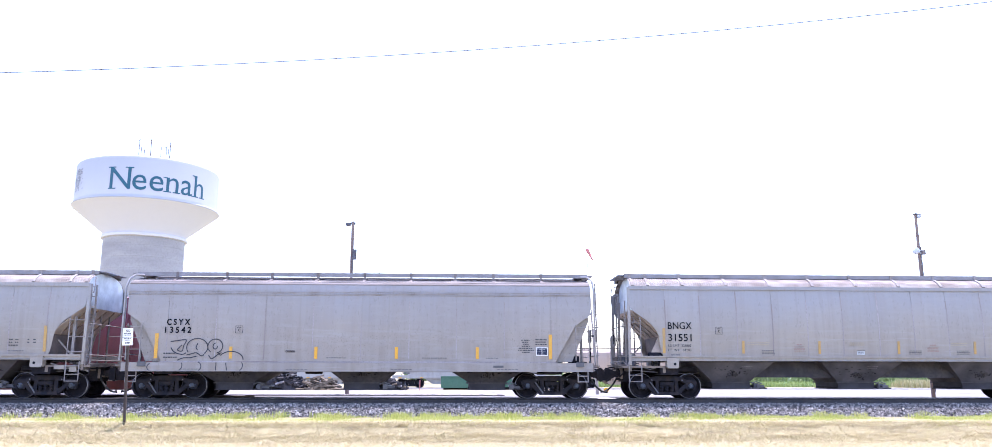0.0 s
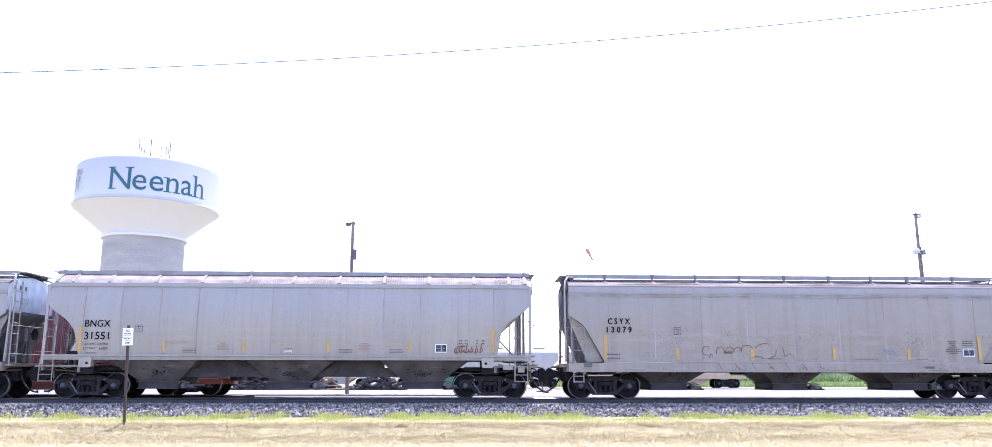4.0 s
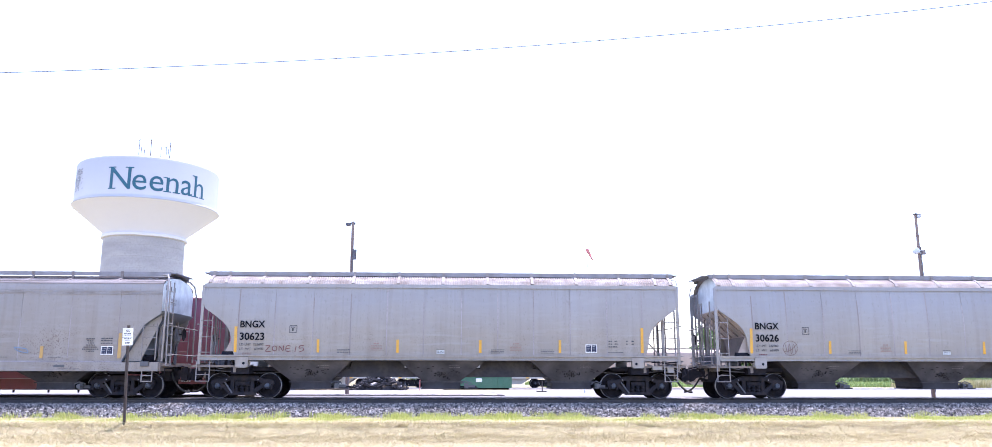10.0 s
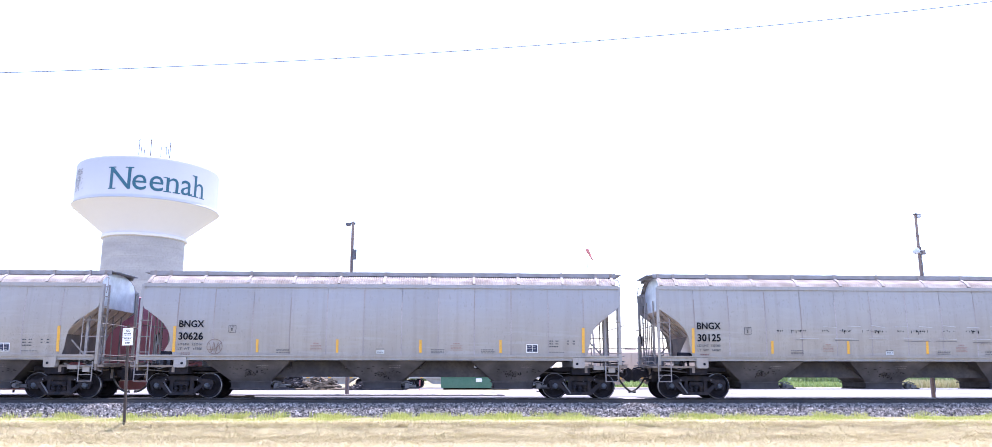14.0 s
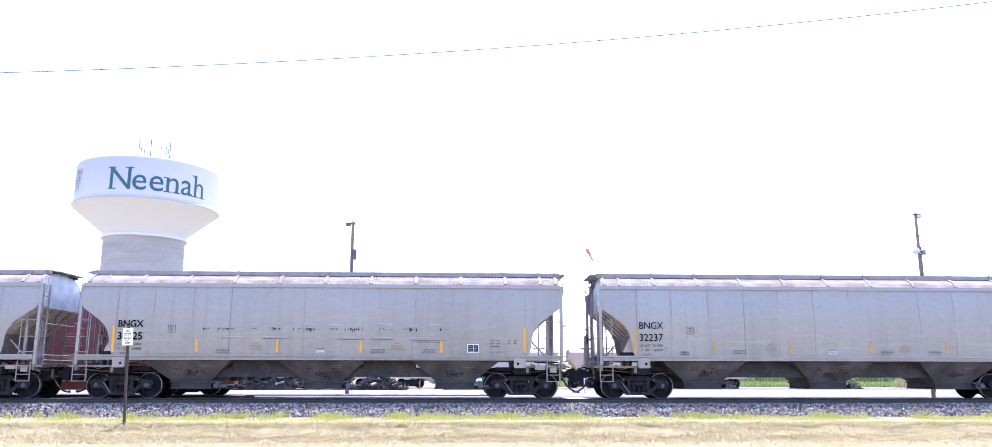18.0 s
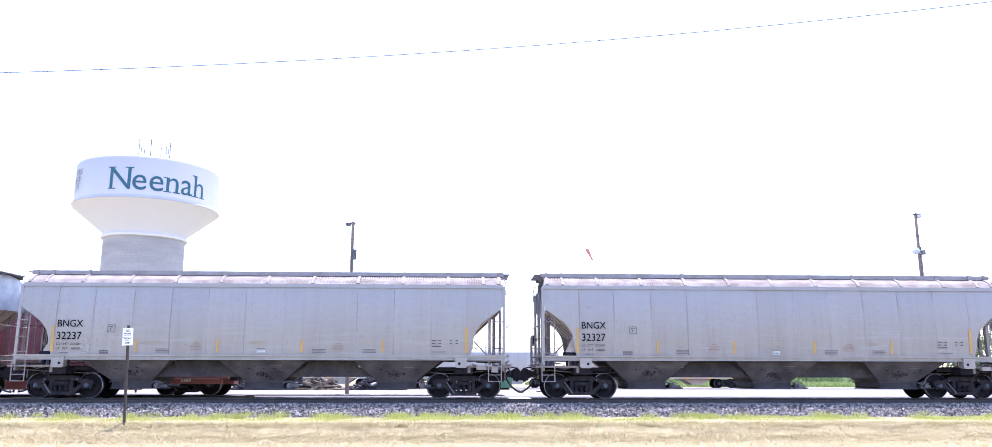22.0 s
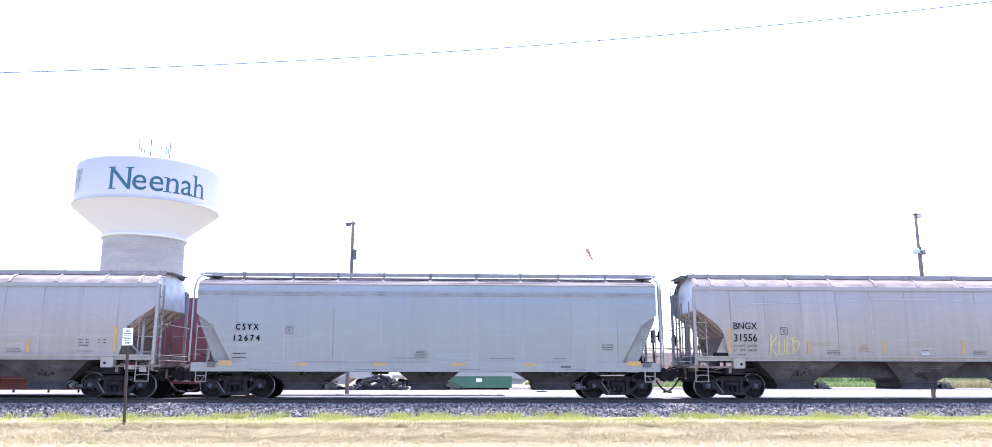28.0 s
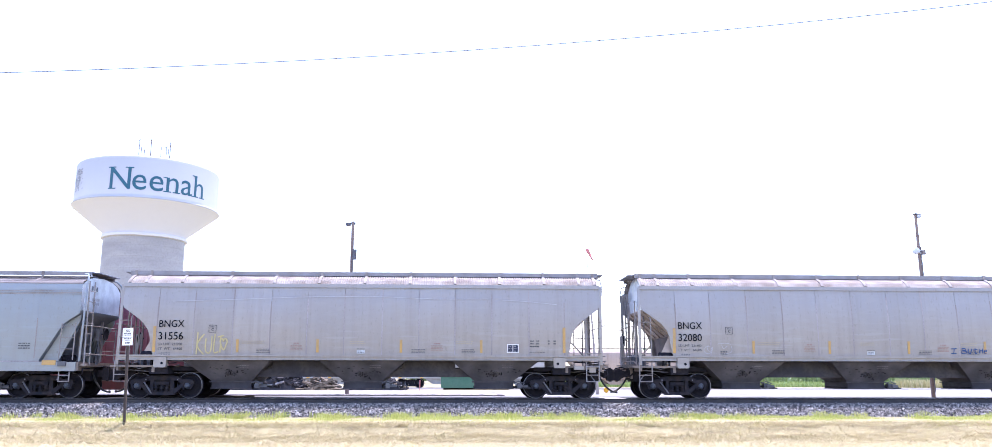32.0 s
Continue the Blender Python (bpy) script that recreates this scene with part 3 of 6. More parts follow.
        pipe(bm, [(7.55, -1.30, 1.05), (7.90, -1.46, 0.98), (8.45, -1.46, 1.02), (8.60, -1.30, 0.92)], 0.020)
        part("air_line", bm, M["steel_dark"], parent, at=at)
        bm = bmesh.new()
        pipe(bm, [(7.45, -1.42, 1.22), (7.95, -1.42, 1.05), (8.35, -1.40, 1.08), (8.72, -1.30, 0.95)], 0.03)
        part("train_pipe", bm, M["ladder"], parent, at=at)
        part("step_bracket", boxes((7.62, 7.98, -1.54, -1.30, 1.02, 1.16), (8.16, 8.40, -1.56, -1.34, 0.93, 1.14)), paint, parent, at=at)
        part("striker", boxes((8.62, 8.74, -0.42, 0.42, 0.70, 1.16), (8.74, 8.80, -0.30, 0.30, 0.74, 0.80)), M["platform"], parent, at=at)
        bm = bmesh.new()
        rod(bm, (8.80, -1.35, 1.34), (8.80, 1.35, 1.34), 0.022, 6)
        for y in (-1.3, 0.0, 1.3):
            rod(bm, (8.80, y, 1.34), (8.66, y, 1.17), 0.02, 6)
        part("crossover_rail", bm, M["ladder"], parent, at=at)
        part("end_platform", boxes((7.3, 8.86, -1.5, 1.5, 1.10, 1.17), (8.55, 8.62, -1.55, 1.55, 0.98, 1.26), (7.3, 7.4, -1.5, 1.5, 0.92, 1.10)), M["platform"], parent, "dusty brown end platform", at=at)
        part("coupler", shared("coupler_long", coupler_shape, M["steel_dark"]), None, parent, "sooty knuckle coupler", at)
        part("air_hose", shared("air_hose_long", hose_shape, M["rubber"], True), None, parent, "drooping black rubber air hose", at)
    part("brake_gear", boxes((-8.6, -8.0, 0.2, 0.75, 1.17, 1.6)), M["grating"], parent)
    bm = boxes((-7.76, -7.68, -1.36, -1.26, 1.17, 1.44), (-7.52, -7.46, -1.36, -1.26, 1.17, 1.44))
    rod(bm, (-7.86, -1.31, 1.54), (-7.42, -1.31, 1.54), 0.13, 14)
    rod(bm, (-7.42, -1.31, 1.54), (-7.36, -1.31, 1.54), 0.13, 14, 0.07)
    part("air_reservoir", bm, M["steel_dark"], parent, "black round air reservoir", smooth=True)
    hand_wheel(parent, -8.78, 0.7, 2.2)
    part("brake_stand", boxes((-8.88, -8.80, 0.6, 0.8, 1.17, 2.3), (-8.86, -8.70, 0.57, 0.83, 1.95, 2.35)), M["ladder"], parent)


def hand_wheel(parent, x, y, z):
    bm = bmesh.new()
    lathe(bm, [(0.20, -0.018), (0.235, 0.0), (0.20, 0.018), (0.185, 0.0)], 18)
    for v in bm.verts:
        v.co = Vector((x + v.co.y, y + v.co.x, z + v.co.z))
    for a in range(3):
        d = Vector((0, math.cos(a * 1.05), math.sin(a * 1.05))) * 0.2
        hub = Vector((x - 0.07 if x > 0 else x + 0.07, y, z))
        rod(bm, Vector((x, y, z)) - d, hub, 0.014, 5)
        rod(bm, hub, Vector((x, y, z)) + d, 0.014, 5)
    rod(bm, (x - 0.16 if x > 0 else x + 0.16, y, z), (x, y, z), 0.03)
    part("hand_wheel", bm, M["steel_dark"], parent, "dark spoked handbrake wheel")


def edge_x_inverse(edge, x):
    for (z0, x0), (z1, x1) in zip(edge, edge[1:]):
        if x0 <= x <= x1:
            return z0 + (z1 - z0) * (x - x0) / (x1 - x0)
    return edge[-1][0]


def stretched(bm, shift):
    for v in bm.verts:
        v.co.x += shift
    return bm


def curved_roof(y):
    return 4.05 + 0.515 * max(0.0, 1 - (y / 1.5) ** 2) ** 0.58


def flat_roof(y):
    return 4.41 - 0.128 * y * y if y < 1.3 else 4.194 - 0.55 * (y - 1.3)


def running_board(parent, half, z, stations, roof_at, foot_y, bracket, deep=0.095):
    """Two walkways along the roof on brackets, with a crossover at each end."""
    for s in (-1, 1):
        bm = boxes((-half, half, s * 0.98, s * 0.48, z - 0.02, z))
        for y, low in ((0.98, deep), (0.48, 0.08)):
            box(bm, -half, half, s * y - 0.02, s * y + 0.02, z - low, z + 0.002)
        part("walkway", bm, M["walk"], parent, "grey steel grating walkway along the roof")
        for x in stations:
            bm = boxes((x - 0.045, x + 0.045, s * 1.0 - 0.03, s * 1.0 + 0.03, roof_at(0.99), z + 0.012))
            ys = [0.92 + (foot_y - 0.92) * k / 5 for k in range(6)]
            over = [[(x + w, s * y, roof_at(y) + 0.035) for w in (-0.05, 0.05)] for y in ys]
            under = [[(x + w, s * y, roof_at(y) - 0.03) for w in (0.05, -0.05)] for y in ys]
            strip(bm, [a + b for a, b in zip(over, under)], True)
            part("walkway_bracket", bm, bracket, parent)
    for s in (-1, 1):
        bm = boxes((s * (half - 0.40), s * (half + 0.22), -0.9, 0.9, z - 0.055, z - 0.025))
        rod(bm, (s * (half - 0.1), -0.8, z - 0.07), (s * (half - 0.35), -0.8, z - 0.35), 0.025)
        part("crossover_platform", bm, M["walk"], parent)


def bay(parent, paint, xa, xb, ba, bb, ztop, zbot, deep_top, name="hopper_bay"):
    """One discharge hopper: a four-sided funnel above a boxed outlet with its sliding gate and drive."""
    bm = bmesh.new()
    top = [(xa, -deep_top, ztop), (xb, -deep_top, ztop), (xb, deep_top, ztop), (xa, deep_top, ztop)]
    mid = [(ba, -0.92, zbot), (bb, -0.92, zbot), (bb, 0.92, zbot), (ba, 0.92, zbot)]
    strip(bm, [top, mid], True)
    bm.faces.new([v for v in bm.verts if abs(v.co.z - zbot) < 1e-5])
    ob = part(name, bm, paint, parent, "grimy funnel-shaped discharge hopper, darkened for the shade under the car")
    low = zbot - 0.26
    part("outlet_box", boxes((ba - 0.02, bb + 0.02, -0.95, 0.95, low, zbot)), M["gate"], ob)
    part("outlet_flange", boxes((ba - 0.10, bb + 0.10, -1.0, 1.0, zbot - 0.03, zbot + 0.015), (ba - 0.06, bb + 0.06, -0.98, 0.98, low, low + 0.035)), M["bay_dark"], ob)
    part("slide_gate", boxes((ba - 0.04, bb + 0.62, -0.85, 0.85, low + 0.05, low + 0.085)), M["steel_dark"], ob)
    bm = boxes((bb + 0.16, bb + 0.32, -0.99, -0.78, low + 0.02, low + 0.22), (bb + 0.32, bb + 0.56, -0.94, -0.84, low + 0.04, low + 0.15))
    rod(bm, (bb + 0.26, -1.18, low + 0.12), (bb + 0.26, 1.16, low + 0.12), 0.035, 8)
    rod(bm, (bb + 0.26, -1.22, low + 0.12), (bb + 0.26, -1.15, low + 0.12), 0.075, 10)
    pipe(bm, [(bb + 0.04, -1.02, low + 0.20), (bb + 0.20, -1.05, low + 0.28), (bb + 0.44, -1.02, low + 0.20)], 0.022)
    part("gate_drive", bm, M["grating"], ob)
    for y in (-0.95, 0.88):
        part("gate_rack", boxes((bb + 0.10, bb + 0.66, y, y + 0.07, low + 0.01, low + 0.06)), M["gate"], ob)
    # vibrator bracket: two round sockets on a small plate, with soot round them
    m, zc, rnd = (ba + bb) / 2, zbot + 0.28, random.Random(int(xa * 10))
    lean = (deep_top - 0.92) / (ztop - zbot)
    face = lambda z: -deep_top + lean * (ztop - z)
    bm = bmesh.new()
    for dx in (-0.10, 0.10):
        ring = lambda r, d: [(m + dx + r * math.cos(a * 0.5236), face(zc + r * math.sin(a * 0.5236)) - d, zc + r * math.sin(a * 0.5236)) for a in range(12)]
        strip(bm, [ring(0.085, 0.0), ring(0.08, 0.035), ring(0.055, 0.035), ring(0.05, 0.0)], True)
        rod(bm, (m + dx, face(zc) - 0.03, zc), (m + dx, face(zc) + 0.01, zc), 0.03, 8)
    part("vibrator_bracket", bm, M["bay_dark"], ob, "sooty round bracket sockets")
    bm = bmesh.new()
    for k in range(46):
        near = k < 26
        dx, dz = (rnd.gauss(0, 0.11), rnd.gauss(-0.01, 0.055)) if near else (rnd.uniform(-0.95, 0.95), rnd.gauss(0.10, 0.09))
        if not near and abs(dx) > 0.6 + (zc + dz - zbot) * 0.9:
            continue
        w, h = (rnd.uniform(0.01, 0.035), rnd.uniform(0.012, 0.05)) if near else (rnd.uniform(0.012, 0.07), rnd.uniform(0.005, 0.018))
        hang = []
        for a, b in ((-1, -0.6), (0.2, -1), (1, -0.3), (0.6, 0.9), (-0.7, 0.8)):
            z = zc + dz + h * b
            hang.append(bm.verts.new((m + dx + w * a, face(z) - 0.004 - 0.0001 * k, z)))
        bm.faces.new(hang)
    tagged(part("stain_mark", bm, M["steel_dark"], ob), kind="stuff")
    bm = bmesh.new()
    for k in range(5):
        for r in range(2):
            x, z = m + 0.28 + 0.085 * k, ztop - 0.18 - 0.06 * r
            box(bm, x, x + 0.06, face(z) - 0.006, face(z) + 0.002, z, z + 0.022)
    tagged(part("gate_print", bm, M["ladder"], ob), kind="stuff")
    return ob


def under_gear(car, x):
    """Body bolsters over the trucks, brake pipes, cylinder and rods under the frame."""
    for s in (-1, 1):
        part("body_bolster", boxes((s * x - 0.32, s * x + 0.32, -1.48, 1.48, 0.86, 1.12)), M["steel_dark"], car)
        for y in (-0.95, 0.95):
            part("stringer", boxes((s * x - 0.95, s * x + 1.15, y - 0.05, y + 0.05, 0.98, 1.12)), M["steel_dark"], car)
        bm = bmesh.new()
        pipe(bm, [(s * (x - 1.6), -0.62, 0.95), (s * (x - 0.5), -0.75, 0.90), (s * (x + 0.6), -1.2, 0.96), (s * (x + 1.3), -1.3, 1.02)], 0.022)
        part("brake_pipe", bm, M["grating"], car)
        bm = bmesh.new()
        pipe(bm, [(s * (x + 0.2), -1.42, 1.16), (s * (x + 0.7), -1.44, 1.05), (s * (x + 1.2), -1.42, 1.2)], 0.018)
        part("release_rod", bm, M["grating"], car)
    bm = bmesh.new()
    rod(bm, (-2.1, -0.55, 1.02), (-1.5, -0.55, 1.02), 0.15, 12)
    rod(bm, (-2.9, -0.55, 1.02), (-2.1, -0.55, 1.02), 0.02, 6)
    part("brake_cylinder", bm, M["steel_dark"], car)


def curved_hopper(paint, number, limits, seed, dress):
    """A curved-side three-bay covered grain hopper."""
    car = new("covered_hopper_car")
    seams = [-7.28, -6.0, -4.63, -3.30, -2.0, -0.68, 0.68, 2.0, 3.30, 4.63, 5.98, 7.27]
    ends = [-8.56] + seams + [8.56]
    for turn in (0, 180):
        at = pose(0, 0, 0, 0, 0, turn)
        for a, b in zip(ends, ends[1:]):
            part("side_panel", panel_shape(a + 0.006, b - 0.006, BN_EDGE, bn_y, 1.50, 3.96, 22, 0.012), paint, car, at=at, smooth=True)
        for i, x in enumerate(seams):
            bm = bmesh.new()
            top = 3.88 - 0.15 * ((i * 7 + seed) % 4)
            low_z, mid_z = edge_z(BN_EDGE, x, 1.52), 3.95
            strip(bm, [[(x + w, -bn_y(z) + 0.022, z) for w in (-0.06, 0.06)] for z in [low_z + (mid_z - low_z) * k / 12 for k in range(13)]])
            rows = [[(x + w, -bn_y(z) - 0.004, z) for w in (-0.022, 0.022)] for z in [1.55 + (top - 1.55) * k / 14 for k in range(15)]]
            strip(bm, rows)
            part("weld_seam", bm, M["seam"], car, at=at)
        bm = bmesh.new()
        prism(bm, [(-8.58, 3.945), (8.58, 3.945), (8.58, 4.075), (-8.58, 4.075)], -1.60, -1.47)
        part("top_chord", bm, paint, car, at=at)
        bm = beam(bmesh.new(), [(-1.56, 1.35), (-1.68, 1.35), (-1.68, 1.375), (-1.625, 1.385), (-1.625, 1.47), (-1.67, 1.475), (-1.67, 1.53), (-1.56, 1.53)], -8.55, 8.55)
        part("side_sill", bm, paint, car, at=at)
        for x in (-7.07, 7.07):
            bm = bmesh.new()
            prism(bm, [(x - 0.215, 1.13), (x - 0.17, 1.085), (x + 0.17, 1.085), (x + 0.215, 1.13), (x + 0.215, 1.455), (x - 0.215, 1.455)], -1.70, -1.42)
            part("jacking_pad", bm, paint, car, at=at)
            bm = bmesh.new()
            rod(bm, (x - 0.07 * (1 if x > 0 else -1), -1.701, 1.235), (x - 0.07 * (1 if x > 0 else -1), -1.706, 1.235), 0.048, 12)
            part("jacking_hole", bm, M["ink"], car, at=at)
        # end wall and slope sheet
        bm = bmesh.new()
        prof = [(7.44, 2.26), (8.49, 3.24)]
        back = 0.01 if turn == 0 else 0.10
        strip(bm, [[(x - back, -bn_y(z) + 0.02, z), (x - back, 0, z), (x - back, bn_y(z) - 0.02, z)] for x, z in prof])
        thicken(bm, 0.015)
        part("slope_sheet", bm, M["slope_beige"], car, "dusty slope sheet with ground bounce toned in as beige", at=at)
        bm = bmesh.new()
        strip(bm, [[(x - back, -1.50, z), (x - back, 0, z), (x - back, 1.50, z)] for x, z in ((7.33, 1.5), (7.44, 2.26))])
        thicken(bm, 0.015)
        part("end_bulkhead", bm, M["bulkhead"], car, "dark brown lower end bulkhead", at=at)
        for y in (-1.05, -0.35, 0.35, 1.05):
            bm = bmesh.new()
            prism(bm, [(7.50 - back, 2.27), (8.44 - back, 3.15), (8.44 - back, 3.21), (7.50 - back, 2.33)], y - 0.035, y + 0.035)
            part("slope_rib", bm, M["slope_rib"], car, at=at)
        if turn:
            bm = bmesh.new()
            prism(bm, [(7.36, 1.52), (7.86, 1.52), (7.80, 1.60), (7.50, 2.22), (7.44, 2.22)], 1.33, 1.35)
            part("end_gusset", bm, M["slope_beige"], car, "dusty gusset plate with ground bounce toned in as beige", at=at)
        bm = bmesh.new()
        arch = [(y, 4.05 + 0.49 * max(0.0, 1 - (y / 1.5) ** 2) ** 0.6) for y in [-1.5 + 0.25 * i for i in range(13)]]
        outline = [(-bn_y(3.22), 3.22)] + arch + [(bn_y(3.22), 3.22)]
        f0 = [bm.verts.new((8.50 if turn == 0 else 8.34, y, z)) for y, z in outline]
        bm.faces.new(f0)
        thicken(bm, 0.015)
        part("end_wall", bm, M["end_pale"], car, "pale blue-grey upper end wall", at=at)
    # corrugated roof
    bm = bmesh.new()
    rows = []
    n_rib = 400
    for i in range(n_rib + 1):
        x = -8.52 + 17.04 * i / n_rib
        up = 0.016 if i % 2 else -0.016
        rows.append([(x, y, curved_roof(y) + up) for y in (-1.5, -1.38, -1.2, -0.9, -0.45, 0, 0.45, 0.9, 1.2, 1.38, 1.5)])
    strip(bm, rows)
    part("roof", bm, M["galv"], car, "corrugated galvanised roof")
    part("hatch_cover", boxes((-8.1, 8.1, -0.3, 0.3, 4.50, 4.625)), M["galv"], car, "long trough hatch cover")
    running_board(car, 8.62, 4.59, [-8.42, -7.85, -6.56, -4.92, -3.28, -1.64, 0.0, 1.64, 3.28, 4.92, 6.56, 7.85, 8.42], curved_roof, 1.49, M["ladder"], 0.15)
    part("center_sill", boxes((-8.5, 8.5, -0.36, 0.36, 0.78, 1.10)), M["steel_dark"], car)
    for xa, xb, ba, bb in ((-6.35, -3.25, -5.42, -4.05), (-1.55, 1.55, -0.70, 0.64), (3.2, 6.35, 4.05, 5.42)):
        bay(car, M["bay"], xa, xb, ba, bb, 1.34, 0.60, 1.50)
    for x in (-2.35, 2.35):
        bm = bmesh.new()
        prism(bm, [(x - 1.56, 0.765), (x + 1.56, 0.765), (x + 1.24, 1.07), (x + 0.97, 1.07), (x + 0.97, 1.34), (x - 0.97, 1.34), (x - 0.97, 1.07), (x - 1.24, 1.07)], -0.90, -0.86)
        # the darker bay tone stands for shade between the bays
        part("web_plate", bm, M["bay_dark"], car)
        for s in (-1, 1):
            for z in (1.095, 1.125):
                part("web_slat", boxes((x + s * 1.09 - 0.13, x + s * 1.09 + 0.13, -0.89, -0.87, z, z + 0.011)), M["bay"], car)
    truck(car, -7.165)
    truck(car, 7.165)
    under_gear(car, 7.165)
    end_rig(car, paint, BN_EDGE, 1.2)
    # lettering and markings on the near side
    heavy = 0.019 if number[:2] == "30" else 0.004
    word(car, "BNGX", -7.20, 2.50, 0.25, bn_y, M["ink"], 0.88, bold=heavy)
    word(car, number, -7.20, 2.06, 0.27, bn_y, M["ink"], 0.86, bold=heavy)
    word(car, "LD LMT  " + limits[0], -7.20, 1.86, 0.085, bn_y, M["ink_mid"], 0.84, bold=0.0)
    word(car, "LT  WT   " + limits[1], -7.20, 1.70, 0.085, bn_y, M["ink_mid"], 0.84, bold=0.0)
    text_bars(car, -7.10, 1.58, 0.34, 2, bn_y, M["spray_red"] if heavy > 0.01 else M["ink_faint"], high=0.024)
    gold = M["yellow"] if number[:2] == "30" else M["yellow_faded"]
    for x in (-7.35, 7.25):
        plate(car, "reflector", x - 0.05, x + 0.05, 1.63, 2.53, bn_y, gold, "worn yellow reflector stripe")
    for x in (-4.43, -1.60, 1.37, 4.25):
        plate(car, "reflector", x - 0.045, x + 0.045, 1.62, 2.08, bn_y, gold, "worn yellow reflector stripe")
    frame_mark(car, -5.45, 2.32, bn_y, "E" if number[:2] == "30" else "C")
    for x in (-2.55, 2.45):
        text_bars(car, x, 1.86, 0.42, 4, bn_y, M["ink_red"], "red_caution_print", 0.052, 0.018)
        text_bars(car, x + 0.1, 1.93, 0.22, 1, bn_y, M["ink_red"], "red_caution_print", 0.05, 0.032)
    for x in (-3.75, 1.75, 3.55):
        text_bars(car, x, 1.72, 0.48, 3, bn_y, M["ink_faint"], "small_print", 0.055, 0.022)
    text_bars(car, -0.2, 1.74, 0.3, 1, bn_y, M["ink_faint"], "small_print", 0.055, 0.022)
    plate(car, "small_placard", -0.2, 0.08, 1.59, 1.71, bn_y, M["end_pale"])
    text_bars(car, -0.17, 1.665, 0.22, 2, bn_y, M["ink_faint"], "placard_print", 0.05, 0.018, out=0.034)
    for u, w, z in ((6.02, 0.16, 2.03), (6.24, 0.14, 2.03), (6.66, 0.07, 2.03), (6.86, 0.12, 2.03), (6.02, 0.12, 1.93), (6.24, 0.12, 1.93), (6.66, 0.07, 1.93), (6.86, 0.14, 1.93), (6.02, 0.34, 1.83)):
        text_bars(car, u, z, w, 1, bn_y, M["ink_mid"], "dimension_print", 0.075, 0.036)
    text_bars(car, 6.0, 1.64, 0.56, 1, bn_y, M["ink_faint"], "dimension_print", 0.075, 0.022)
    if dress.get("stencil", True):
        stencil_board(car, 5.18, 1.63, bn_y)
    return car


def frame_mark(car, x, z, side_y, letter="C"):
    """The small square clearance mark."""
    bm = bmesh.new()
    place = on_side(side_y, 0.026)
    for a, b in (((0, 0), (0.25, 0)), ((0.25, 0), (0.25, 0.25)), ((0.25, 0.25), (0, 0.25)), ((0, 0.25), (0, 0))):
        stroke(bm, [(x + a[0], z + a[1]), (x + b[0], z + b[1])], 0.015, place)
    for u in (0.05, 0.10, 0.15):
        stroke(bm, [(x + u, z + 0.19), (x + u + 0.035, z + 0.19)], 0.025, place)
    part("clearance_mark", bm, M["spray_black"], car)
    word(car, letter, x + 0.09, z + 0.06, 0.09, side_y, M["ink"])


def stencil_board(car, x, z, side_y):
    plate(car, "stencil_board", x, x + 0.42, z, z + 0.30, side_y, M["white"], "white-edged black service stencil", 0.026)
    plate(car, "stencil_field", x + 0.025, x + 0.20, z + 0.028, z + 0.272, side_y, M["ink_blue"], "", 0.031)
    plate(car, "stencil_field", x + 0.225, x + 0.395, z + 0.028, z + 0.272, side_y, M["ink_blue"], "", 0.031)
    text_bars(car, x + 0.04, z + 0.22, 0.14, 3, side_y, M["spray_pale"], "stencil_print", 0.085, 0.016, out=0.036)
    text_bars(car, x + 0.25, z + 0.22, 0.13, 3, side_y, M["spray_pale"], "stencil_print", 0.085, 0.016, out=0.036)


